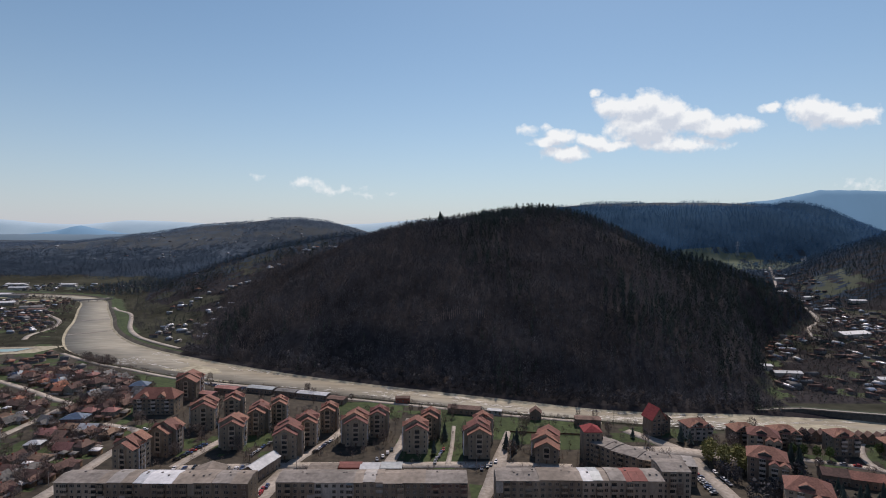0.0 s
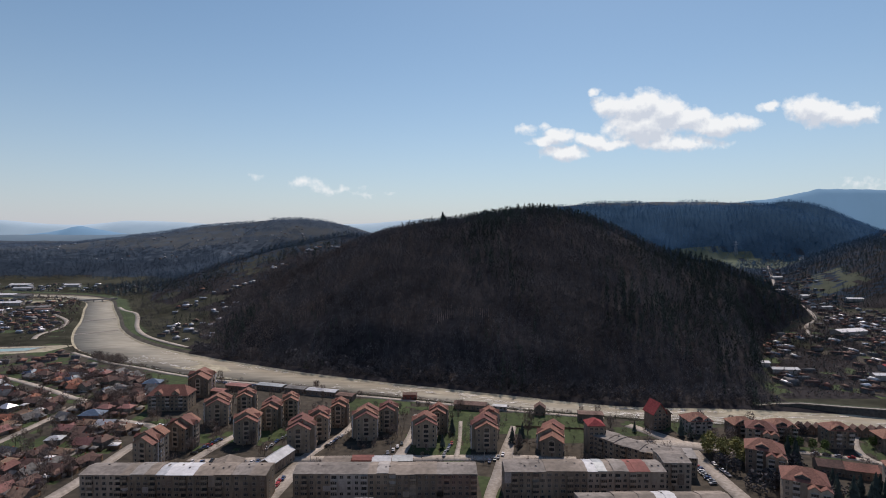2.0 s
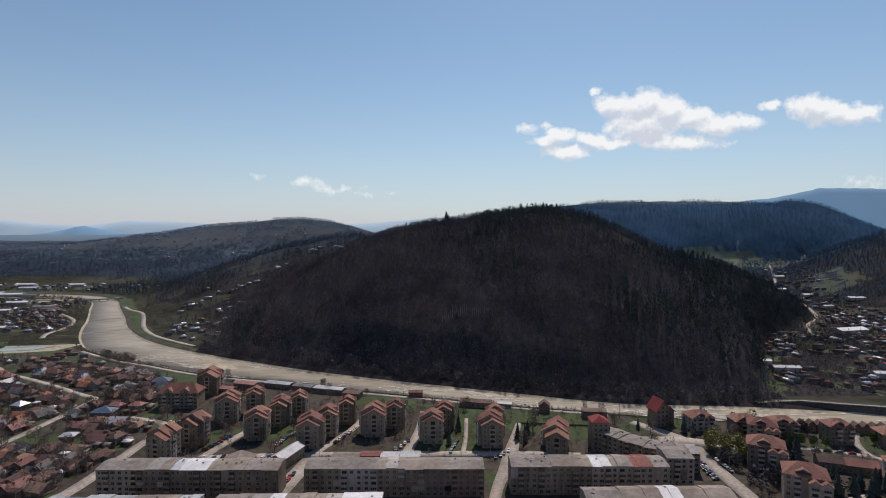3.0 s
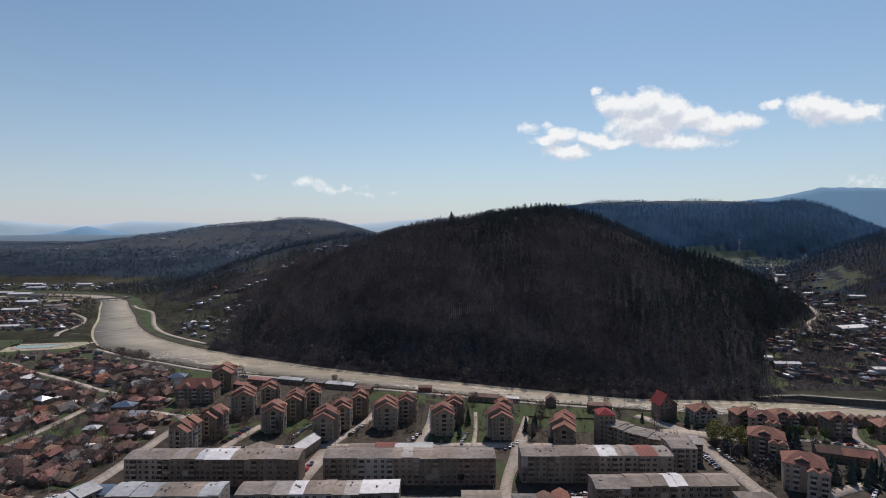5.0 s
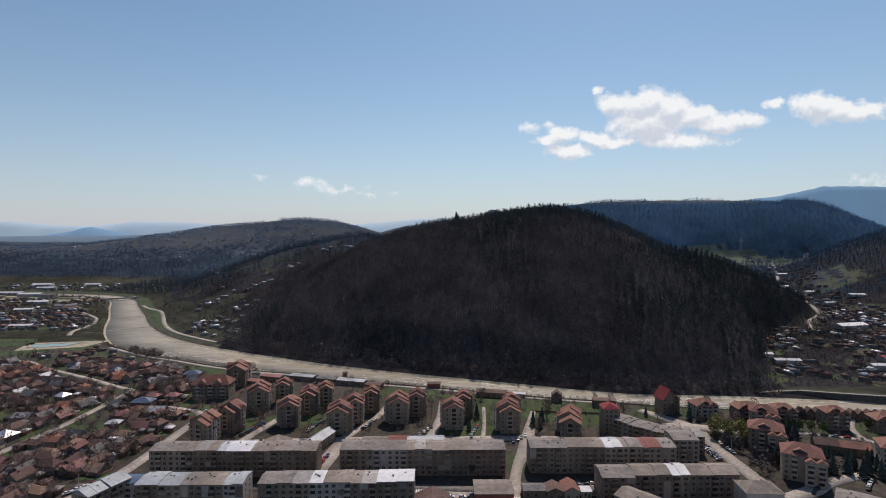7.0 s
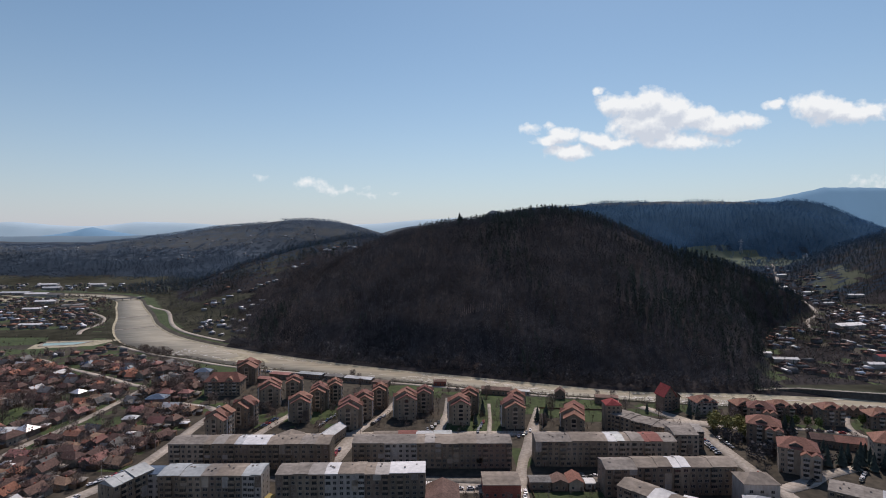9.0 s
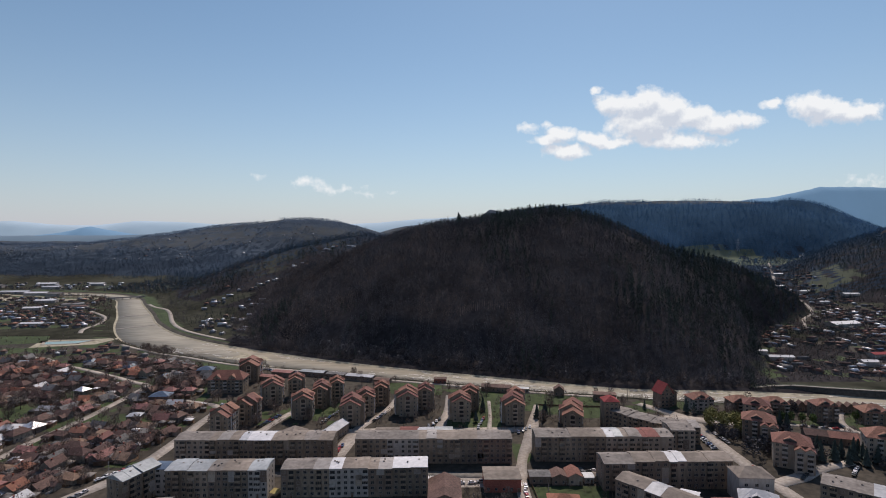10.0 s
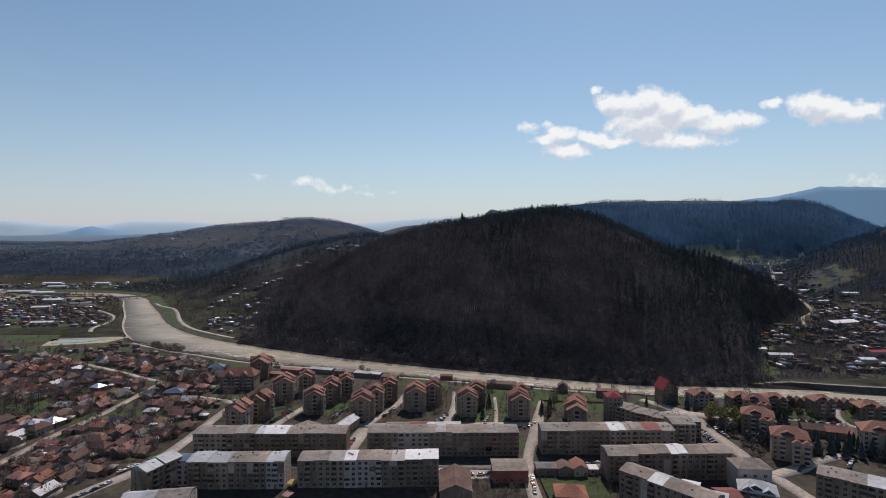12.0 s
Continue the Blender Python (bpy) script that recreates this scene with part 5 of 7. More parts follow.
# Curved block by the junction: short sections along an arc, with a red tower at its end.
curve = [(86, 312), (95, 301), (106, 291), (119, 284), (134, 281)]
for i in range(4):
    (xa, ya), (xb, yb) = curve[i], curve[i + 1]
    block(pose(xa, ya, 0, 0, 0, math.degrees(math.atan2(yb - ya, xb - xa))), math.hypot(xb - xa, yb - ya), 13, [(1, "plaster", "bitumen", -0.4 * i)], 4, "section of a curved grey block", "curved block sections", 0.5, 30 + i, (i == 0, i == 3))


def tower(m, w, d, h, wall, roof, rise, label):
    root = thing("stair_tower", m, label, "tower house")
    bm = bmesh.new()
    box(bm, 0, w, 0, d, 0, h)
    part("wall", bm, M[wall], root)
    bm = bmesh.new()
    hip_roof(bm, 0, w, 0, d, h, rise, 0.5, 0.3)
    part("roof", bm, M[roof], root)
    for s in range(int(h // 2.8)):
        for k in range(3):
            place("window", WIN["std"], root, pose(w * (0.2 + 0.3 * k), 0, 1.6 + 2.8 * s))
        if s:
            place("balcony", BAL[("brown_wall", s % 2 == 0)], root, pose(w, d * 0.3, 0.5 + 2.8 * s, 0, 0, 90))
        place("window", WIN["std"], root, pose(w, d * 0.72, 1.6 + 2.8 * s, 0, 0, 90))
    place("chimney", CHIM, root, pose(w * 0.6, d * 0.6, h + rise * 0.4))
    return root


tower(pose(83, 312, 0), 10, 10, 17.5, "plaster", "tile_red", 3.0, "grey corner tower with a red hipped roof")
tower(pose(117.5, 206, 0, 0, 0, -4), 16.5, 13, 13.6, "pale", "bitumen_brown", 3.2, "pale five-storey house with a brown hipped roof")


# ---- gabled apartment houses ----
def loggia_mesh(w, storeys, floor):
    """A bay of stacked loggias on a front that faces -y: pale piers and slabs, a dark glass sheet behind for the
    recesses, an arch on top.
    """
    bm = bmesh.new()
    top = storeys * floor
    for x in (-w / 2, w / 2 - 0.35):
        box(bm, x, x + 0.35, -0.9, 0.02, floor, top)
    box(bm, -w / 2 + 0.35, w / 2 - 0.35, -0.12, 0.02, floor, top, 1)
    for s in range(1, storeys):
        box(bm, -w / 2 + 0.35, w / 2 - 0.35, -1.0, -0.12, s * floor - 0.1, s * floor + 0.1)
        box(bm, -w / 2 + 0.35, w / 2 - 0.35, -1.0, -0.88, s * floor + 0.1, s * floor + 1.0)
    n = 8
    for k in range(n):
        a, b = math.pi * k / n, math.pi * (k + 1) / n
        ring = [(r * math.cos(t), top + 0.75 * r * math.sin(t)) for r, t in ((w / 2, a), (w / 2, b), (w / 2 - 0.35, b), (w / 2 - 0.35, a))]
        solid(bm, [(x, -0.9, z) for x, z in ring], [(x, 0.02, z) for x, z in ring])
    bmesh.ops.recalc_face_normals(bm, faces=bm.faces)
    me = bpy.data.meshes.new("loggia")
    bm.to_mesh(me)
    bm.free()
    me.materials.append(M["cream"])
    me.materials.append(M["glass"])
    return me


FLOOR = 2.85
LOGGIA = {n: loggia_mesh(3.6, n, FLOOR) for n in (3, 4, 5)}


def gabled_house(m, w, label, storeys=4, steps=((5, -0.9), (8, 0.4), (6, 1.6)), wall="plaster", roof="tile", seed=0, group="gabled apartment houses"):
    """Stepped gables one behind another, fronts facing -y; the middle of the front is at the origin."""
    rnd = random.Random(seed)
    root = thing("gabled_apartment_house", m, label, "apartment house", group)
    y, lean = 0.0, (1 if seed % 2 else -1)
    mid = 0.05 * w * -lean
    for k, (d, up) in enumerate(steps):
        half, h = w / 2 * (0.86, 1.0, 0.84)[k], storeys * FLOOR + 0.5 + up
        rise, off = min(half * 0.56, 4.3), (-0.05, 0.04, -0.04)[k] * w * lean
        bm = bmesh.new()
        gable_walls(bm, off - half, off + half, y, y + d, 0, h, rise)
        part("wall", bm, M[wall], root)
        bm = bmesh.new()
        gable_roof(bm, off - half, off + half, y + (-0.3 if k == 0 else 0.4), y + d, h, rise, 0.8, 0.28)
        part("roof", bm, M[roof], root)
        for s in range(storeys):
            z = 1.7 + s * FLOOR
            for side in (-1, 1):
                if k == 1 and s > 0:
                    place("balcony", BAL[("cream", (seed + s) % 3 == 0)], root, pose(off + side * half, y + d / 2, z - 1.1, 0, 0, 90 * side))
                else:
                    place("window", WIN["std"], root, pose(off + side * half, y + d / 2, z, 0, 0, 90 * side))
        # Pale pilasters between the side balconies, and a cross gable over them.
        if k == 1:
            for side in (-1, 1):
                for share in (0.12, 0.5, 0.88):
                    bm = bmesh.new()
                    a, b = sorted((off + side * (half - 0.02), off + side * (half + 0.55)))
                    box(bm, a, b, y + d * share - 0.22, y + d * share + 0.22, 0.3, h - 0.2)
                    part("pilaster", bm, M["white_paint" if (seed + share) % 2 < 1 else "pale"], root, "pale plastered pilaster")
            for side in (-1, 1):
                bm = bmesh.new()
                x0, x1 = sorted((off + side * half * 0.35, off + side * (half + 0.25)))
                gable_walls(bm, x0, x1, y + d * 0.22, y + d * 0.78, h - 0.6, h + 0.5, d * 0.2, "x")
                gable = part("side_gable", bm, M[wall], root)
                bm = bmesh.new()
                gable_roof(bm, x0, x1, y + d * 0.22, y + d * 0.78, h + 0.5, d * 0.2, 0.5, 0.22, "x")
                part("gable_roof", bm, M[roof], gable)
        y += d
    for s in range(storeys):
        z = 1.7 + s * FLOOR
        for x in (-0.31, 0.31):
            place("window", WIN["small"], root, pose(x * w + mid, 0, z))
    place("loggia", LOGGIA[storeys], root, pose(mid, 0, 0), "pale loggia bay with dark openings")
    place("entrance_door", DOOR, root, pose(mid, -0.01, 0.02))
    for _ in range(3):
        place("chimney", CHIM, root, pose(rnd.uniform(-0.25, 0.25) * w, rnd.uniform(3, y - 2), storeys * FLOOR + 2.6))
    return root


G = [(-173.0, 293.3, 14.5, -9, 0), (-165.0, 317.5, 15.0, -9, 1), (-158.6, 360.6, 15.8, 10, 0), (-145.3, 378.5, 11.4, 10, 2), (-127.1, 327.9, 14.3, 6, 1), (-119.5, 352.3, 11.9, 6, 0), (-110.7, 369.8, 10.1, 6, 2), (-89.9, 314.4, 15.4, 5, 0),
     (-82.9, 334.4, 12.3, 5, 1), (-74.1, 356.7, 10.1, 5, 2), (-53.2, 334.1, 15.5, 2, 0), (-40.3, 348.8, 11.0, 2, 2), (-14.8, 322.9, 14.4, 0, 1), (-6.9, 343.6, 11.4, 0, 2), (21.9, 316.0, 15.0, -1, 0), (26.1, 335.9, 11.4, -1, 2)]
for i, (gx0, gy0, w, turn, form) in enumerate(G):
    steps = (((4, -0.4), (6, 0.6), (4.5, 1.5)), ((3.5, -0.5), (6.5, 0.8), (5, 0.1)), ((4, -0.2), (6, 0.8)))[form]
    gabled_house(pose(gx0, gy0, 0, 0, 0, turn), w, "five-storey plastered apartment house with stepped red tile gables", 5, steps, ("beige", "plaster", "beige", "beige")[i % 4], "tile", i)
gabled_house(pose(60, 309.5, 0, 0, 0, -14), 15, "apartment house with overlapping orange tile gables", 3, ((8, 0.0), (8, 1.0), (8, 1.8)), "beige", "tile", 40)


def wide_house(m, w, d, storeys):
    """A broad house with its ridge along the front, a hip at one end and two large dormers."""
    root = thing("wide_apartment_house", m, "wide grey apartment house with a broad red tile roof", "apartment house")
    h = storeys * FLOOR + 0.4
    bm = bmesh.new()
    box(bm, -w / 2, w / 2, 0, d, 0, h)
    part("wall", bm, M["plaster"], root)
    bm = bmesh.new()
    hip_roof(bm, -w / 2, w / 2, 0, d, h, 6.2, 0.8, 0.62)
    part("roof", bm, M["tile"], root)
    for x in (-0.22, 0.2):
        bm = bmesh.new()
        gable_walls(bm, x * w - 2.6, x * w + 2.6, -0.3, d * 0.45, h - 0.3, h + 1.6, 2.2)
        gable = part("dormer", bm, M["beige"], root)
        bm = bmesh.new()
        gable_roof(bm, x * w - 2.6, x * w + 2.6, -0.3, d * 0.48, h + 1.6, 2.2, 0.5, 0.22)
        part("dormer_roof", bm, M["tile"], gable)
        place("window", WIN["small"], gable, pose(x * w, -0.3, h + 1.0))
    n = max(3, round(w / 3.4))
    for k in range(storeys):
        z = 1.7 + k * FLOOR
        for i in range(n):
            x = -w / 2 + w * (i + 0.5) / n
            if i % 3 == 1 and k:
                place("balcony", BAL[("concrete", (i + k) % 2 == 0)], root, pose(x, 0, z - 1.1))
            else:
                place("window", WIN["std"], root, pose(x, 0, z))
        for side in (-1, 1):
            for j in (0.25, 0.6):
                place("window", WIN["std"], root, pose(side * w / 2, d * j, z, 0, 0, 90 * side))
    place("entrance_door", DOOR, root, pose(0, -0.01, 0.02))
    for x in (-0.3, 0.05, 0.33):
        place("chimney", CHIM, root, pose(x * w, d * 0.6, h + 3.6))
    return root


wide_house(pose(-207, 391, 0, 0, 0, 2), 29, 15, 4)
gabled_house(pose(-200, 424, 0, 0, 0, 3), 18, "tall apartment house with red gables by the river", 5, ((8, 0.0), (10, 1.2)), "plaster", "tile", 42)



# ---- hipped apartment houses on the other side of the junction ----
def hipped_house(m, w, d, storeys, label, wing=True, wall="plaster", roof="tile", seed=0, group="hipped apartment houses"):
    """A hipped roof with a dormer coloured dark for the shade in its notch; a lower wing with two small gables stands
    before it.
    """
    root = thing("hipped_apartment_house", m, label, "apartment house", group)
    h = storeys * 2.75 + 0.5
    bm = bmesh.new()
    box(bm, -w / 2, w / 2, 0, d, 0, h)
    part("wall", bm, M[wall], root)
    bm = bmesh.new()
    hip_roof(bm, -w / 2, w / 2, 0, d, h, w * 0.25, 0.8, 0.3)
    part("roof", bm, M[roof], root)
    bm = bmesh.new()
    gable_walls(bm, -w * 0.24, w * 0.10, 0.7, d * 0.45, h, h + 1.5, 1.4)
    # Dark body stands for the shade inside an open roof notch.
    dormer = part("dormer", bm, M["dark"], root, "dark recessed dormer")
    bm = bmesh.new()
    gable_roof(bm, -w * 0.24, w * 0.10, 1.5, d * 0.47, h + 1.5, 1.4, 0.3, 0.15)
    part("dormer_roof", bm, M[roof], dormer)
    if not wing:
        for side in (-1, 1):
            a, b = sorted((side * w * 0.12, side * w * 0.42))
            bm = bmesh.new()
            gable_walls(bm, a, b, -0.25, d * 0.35, h - 0.4, h + 0.7, 1.7)
            gable = part("gable", bm, M[wall], root)
            bm = bmesh.new()
            gable_roof(bm, a, b, -0.25, d * 0.38, h + 0.7, 1.7, 0.35, 0.2)
            part("gable_roof", bm, M[roof], gable)
            place("window", WIN["small"], gable, pose((a + b) / 2, -0.25, h + 0.7))
    n = max(2, round(w / 4))
    for s in range(storeys):
        z = 1.7 + s * 2.75
        for i in range(n):
            x = -w / 2 + w * (i + 0.5) / n
            if not wing or x < 0:
                if i % 2 and s:
                    place("balcony", BAL[("concrete", s % 2 == 0)], root, pose(x, 0, z - 1.1))
                else:
                    place("window", WIN["std"], root, pose(x, 0, z))
        for side in (-1, 1):
            for j in (0.25, 0.6):
                place("window", WIN["std"], root, pose(side * w / 2, d * j, z, 0, 0, 90 * side))
    if wing:
        bm = bmesh.new()
        box(bm, 0.04 * w, w * 0.56, -4.5, 0.1, 0, h - 1.6)
        part("wall", bm, M["cream" if seed % 2 else "plaster"], root)
        for a, b in ((0.04, 0.30), (0.30, 0.56)):
            bm = bmesh.new()
            gable_roof(bm, a * w, b * w, -4.5, 1.0, h - 1.6, 1.6, 0.3, 0.22)
            part("roof", bm, M[roof], root)
            bm = bmesh.new()
            gable_walls(bm, a * w + 0.05, b * w - 0.05, -4.45, 0.5, h - 1.7, h - 1.6, 1.55)
            part("gable", bm, M["cream"], root)
        for s in range(storeys - 1):
            for x in (0.17, 0.43):
                place("balcony", BAL[("concrete", s % 2 == 1)], root, pose(x * w, -4.5, 0.6 + (s + 0) * 2.75 + 0.3))
    place("entrance_door", DOOR, root, pose(-w * 0.42, -0.01, 0.02))
    for k in range(2):
        place("chimney", CHIM, root, pose(w * (0.12 - 0.25 * k), d * 0.62, h + w * 0.10))
    return root


H = [(166.4, 345, 15.6, 13, 3, 4, False), (192, 338, 15, 12, 3, 0, False), (193, 322.5, 16, 12, 4, -25, True), (214.5, 333.5, 15.5, 13, 3, -10, False), (171.5, 283, 18, 14, 5, -28, True), (168.8, 245.5, 18.5, 15, 5, -28, True),
     (241.4, 320.5, 14.5, 12, 4, -6, False), (271, 313.5, 17, 13, 3, -10, False), (228, 252, 20, 15, 5, -25, True), (118.5, 190, 16, 12, 3, -25, False)]
for i, (hx, hy, w, d, st, turn, wing) in enumerate(H):
    hipped_house(pose(hx, hy, 0, 0, 0, turn), w, d, st, "plastered apartment house with an orange hipped tile roof" if wing else "square plastered house with a pale metal roof" if i == 9 else "square plastered house with a brown hipped tile roof", wing, "pale" if i == 0 else ("plaster", "brown_wall", "cream")[i % 3], "sheet" if i == 9 else "tile", i)


def red_house(m):
    """A tall narrow house under one steep red gable, with a lower wing."""
    root = thing("town_house", m, "tall brown town house with a steep bright red roof", "house")
    for x0, x1, y0, y1, h, rise in ((-4.7, 4.7, 0, 11, 11.5, 6.6), (3.7, 10.5, 3, 11, 9.5, 3.0)):
        bm = bmesh.new()
        gable_walls(bm, x0, x1, y0, y1, 0, h, rise)
        part("wall", bm, M["brown_wall"], root)
        bm = bmesh.new()
        gable_roof(bm, x0, x1, y0, y1, h, rise, 0.9, 0.3)
        part("roof", bm, M["tile_red" if x0 < 0 else "tile_old"], root)
    for s in range(5):
        for x in (-3.3, 0, 3.3):
            if s < 4 or x == 0:
                place("window", WIN["std"], root, pose(x, 0, 1.7 + 2.8 * s))
        if s < 3:
            place("window", WIN["std"], root, pose(7.6, 3, 1.7 + 2.8 * s))
    place("entrance_door", DOOR, root, pose(1.7, -0.01, 0.02))
    return root


red_house(pose(142.5, 353, 0, 0, 0, 12))


# ---- low buildings among the blocks ----
def hall(m, w, d, h, wall, roof, label, name="hall", category="building", rise=0.8, along="x"):
    root = thing(name, m, label, category)
    bm = bmesh.new()
    if along == "hip":
        box(bm, 0, w, 0, d, 0, h)
    else:
        gable_walls(bm, 0, w, 0, d, 0, h, rise, along)
    part("wall", bm, M[wall], root)
    bm = bmesh.new()
    if along == "hip":
        hip_roof(bm, 0, w, 0, d, h, rise, 0.6, 0.25)
    else:
        gable_roof(bm, 0, w, 0, d, h, rise, 0.35, 0.2, along)
    part("roof", bm, M[roof], root)
    for i in range(max(1, int(w // 4))):
        place("window", WIN["house"], root, pose(2 + i * 4, 0, 1.7))
    place("entrance_door", DOOR, root, pose(w - 1.2, -0.01, 0.02))
    return root


hall(pose(-5.8, 219.3, 0), 18.8, 15, 6.8, "brick_wall", "bitumen_brown", "low red brick hall with a pinkish flat roof", rise=0.5)
hall(pose(-34.3, 198, 0), 16, 24, 6, "brown_wall", "tile_old", "large house with a dark brown tiled roof", "house", "house", 3.4, "y")
hall(pose(19, 228.5, 0), 11, 8, 4, "brown_wall", "slate", "long shed with a grey sheet roof", "shed", "shed", 0.7)
hall(pose(30.5, 227, 0), 8, 9, 4.2, "brown_wall", "tile_old", "small house with a worn red roof", "house", "house", 1.8, "y")
hall(pose(39, 227, 0), 7.5, 11, 4.4, "cream", "tile", "small house with a faded red tile roof", "house", "house", 2.0, "y")
hall(pose(48, 229, 0), 5, 6, 3.2, "pale", "sheet_white", "white garage with a sheet roof", "shed", "shed", 0.5)
hall(pose(54, 231, 0), 5, 5, 3.0, "cream", "bitumen_brown", "small cream shed beside the block", "shed", "shed", 0.5)
hall(pose(23, 196, 0, 0, 0, -6), 15, 13, 4.5, "cream", "tile_orange", "house with a bright orange hipped tile roof", "house", "house", 3.6, "hip")
hall(pose(100, 188, 0), 10, 10, 7.5, "brick_wall", "bitumen_red", "low building with a dull red barrel roof", "hall", "building", 1.2)
hall(pose(80, 192, 0, 0, 0, -30), 22, 9, 9, "plaster", "sheet", "low annex with a bluish metal roof", "hall", "building", 1.6)
hall(pose(84, 196, 0, 0, 0, -30), 8, 8, 9.6, "plaster", "sheet_white", "annex with a white sheet roof", "hall", "building", 1.0)
hall(pose(-97, 284, 0, 0, 0, 72), 22, 9, 6, "plaster", "sheet", "hall with a faceted pale metal roof", "hall", "building", 2.4)
hall(pose(-128, 277, 0, 0, 0, 8), 16, 10, 7.5, "plaster", "bitumen_brown", "low hall with a tall brown roof", "hall", "building", 2.6, "y")
hall(pose(-70, 285, 0), 15, 8, 7, "brown_wall", "bitumen_brown", "garage row with a flat brown roof", "shed", "garage", 0.4)
hall(pose(-55, 290, 0), 12, 7, 6, "brick_wall", "bitumen_red", "garage row with a red roof", "shed", "garage", 0.4)
hall(pose(-43, 288, 0), 10, 8, 6, "plaster", "sheet", "garage row with a pale sheet roof", "shed", "garage", 0.6)
hall(pose(-32, 289, 0), 11, 8, 6, "plaster", "sheet_blue", "garage row with a bluish sheet roof", "shed", "garage", 0.6)
hall(pose(-35, 419, 0), 11, 6, 4, "brick_wall", "tile_old", "small red brick kiosk by the riverside", "kiosk", "kiosk", 1.0)
hall(pose(5, 396, 0, 0, 0, -12), 24, 8, 4, "brown_wall", "tile_old", "long low riverside house with a red roof", "house", "house", 1.6)
hall(pose(63, 383, 0, 0, 0, -10), 8, 7, 5, "brown_wall", "tile_old", "small house with a pointed roof near the river", "house", "house", 3.0, "y")
hall(pose(92, 370, 0, 0, 0, -8), 17, 8, 5, "brown_wall", "tile_old", "dark red riverside building with a flat roof", "hall", "building", 0.5)
hall(pose(34, 394, 0, 0, 0, -12), 10, 5, 3, "pale", "sheet", "small pale shed at the riverside", "shed", "shed", 0.5)
for i, (hx, hy, w, roof) in enumerate(((-160, 447, 24, "sheet_blue"), (-134, 438, 18, "slate"), (-115, 432, 26, "sheet"), (-186, 446, 20, "tile_pink"), (-88, 418, 14, "tile_old"), (-196, 431, 16, "tile_pink"))):
    hall(pose(hx, hy, 0, 0, 0, -16), w, 8, 4, "brown_wall", roof, "long low riverside shed with a metal roof", "shed", "shed", 0.7)
for i in range(11):
    hall(pose(231 + 5.4 * i, 345.5 - 0.85 * i, 0, 0, 0, -8), 5.0, 5, 4.4, "brown_wall", "tile_old", "small wooden kiosk with a pointed dark roof", "kiosk", "kiosk", 2.6, "y")
for i, (hx, hy, w, d, turn) in enumerate(((203, 286, 13, 11, -20), (215, 281, 16, 11, -20), (230, 275, 20, 11, -20), (249, 268, 18, 11, -20))):
    hall(pose(hx, hy, 0, 0, 0, turn), w, d, 4.5, "brown_wall", ("tile_old", "tile")[i % 2], "low terraced house with a brown tiled roof", "house", "house", 2.4)


# ---- detached houses ----
ROOFS = ["tile", "tile_old", "tile_orange", "tile_old", "slate", "tile", "tile_old", "tile", "slate", "tile_old", "tile", "tile_orange", "tile_old", "sheet", "tile", "tile_old", "slate", "tile_old", "blue_sheet", "tile", "tile_old", "tile_red", "slate", "tile", "tile_old"]
ROOFS = ["tile_pink" if i in (5, 14, 21) else "tile_tan" if i in (7, 10, 23) else r for i, r in enumerate(ROOFS)]
ROOF_WORD = {"tile_pink": "a faded pink tile roof", "tile_tan": "a tan tile roof", "tile_orange": "a bright orange tiled roof", "tile": "a brownish-red tiled roof", "tile_old": "a dark weathered tile roof", "slate": "a grey fibre-cement roof", "sheet": "a shiny sheet-metal roof", "tile_red": "a red metal roof", "blue_sheet": "a blue metal roof", "sheet_white": "a white sheet roof"}


def house_kit(w, d, h, rise, hip, roof, ell):
    """The meshes of one house pattern."""
    out = {}
    bm = bmesh.new()
    if hip:
        box(bm, -w / 2, w / 2, -d / 2, d / 2, 0, h)
    else:
        gable_walls(bm, -w / 2, w / 2, -d / 2, d / 2, 0, h, rise, "x")
    out["wall"] = (bm, M["house_wall"])
    bm = bmesh.new()
    if hip:
        hip_roof(bm, -w / 2, w / 2, -d / 2, d / 2, h, rise, 0.5, 0.4)
    else:
        gable_roof(bm, -w / 2, w / 2, -d / 2, d / 2, h, rise, 0.5, 0.18, "x")
    out["roof"] = (bm, M[roof])
    if ell:
        bm = bmesh.new()
        gable_walls(bm, w * 0.05, w * 0.45, -d / 2 - 3.5, -d / 2 + 0.3, 0, h - 0.3, rise * 0.6, "y")
        out["wing"] = (bm, M["house_wall"])
        bm = bmesh.new()
        gable_roof(bm, w * 0.05, w * 0.45, -d / 2 - 3.5, 0, h - 0.3, rise * 0.6, 0.35, 0.16, "y")
        out["wing_roof"] = (bm, M[roof])
    return out


KITS = []
kr = random.Random(7)
for i in range(34):
    w, d, h = kr.uniform(8.5, 13.6), kr.uniform(6.2, 8.2), kr.choice((2.6, 2.8, 2.8, 3.0, 3.0, 4.8))
    rise, hip, ell, roof = kr.uniform(1.9, 3.3), kr.random() < 0.32, kr.random() < 0.4, ROOFS[i % len(ROOFS)]
    size = "two-storey" if h > 4 else "small"
    root = thing("house", pose(0, 0, 0), size + " plastered house with " + ROOF_WORD[roof], "house", "village houses")
    for name, (bm, material) in house_kit(w, d, h, rise, hip, roof, ell).items():
        part(name, bm, material, root)
    place("window", WIN["house"], root, pose(-w * 0.30, -d / 2, 1.6))
    place("window", WIN["house"], root, pose(-w * 0.08, -d / 2, 1.6))
    place("window", WIN["house"], root, pose(w / 2, 0, 1.6, 0, 0, 90))
    place("chimney", CHIM, root, pose(w * 0.15, d * 0.12, h + rise * 0.55))
    KITS.append((root, roof))


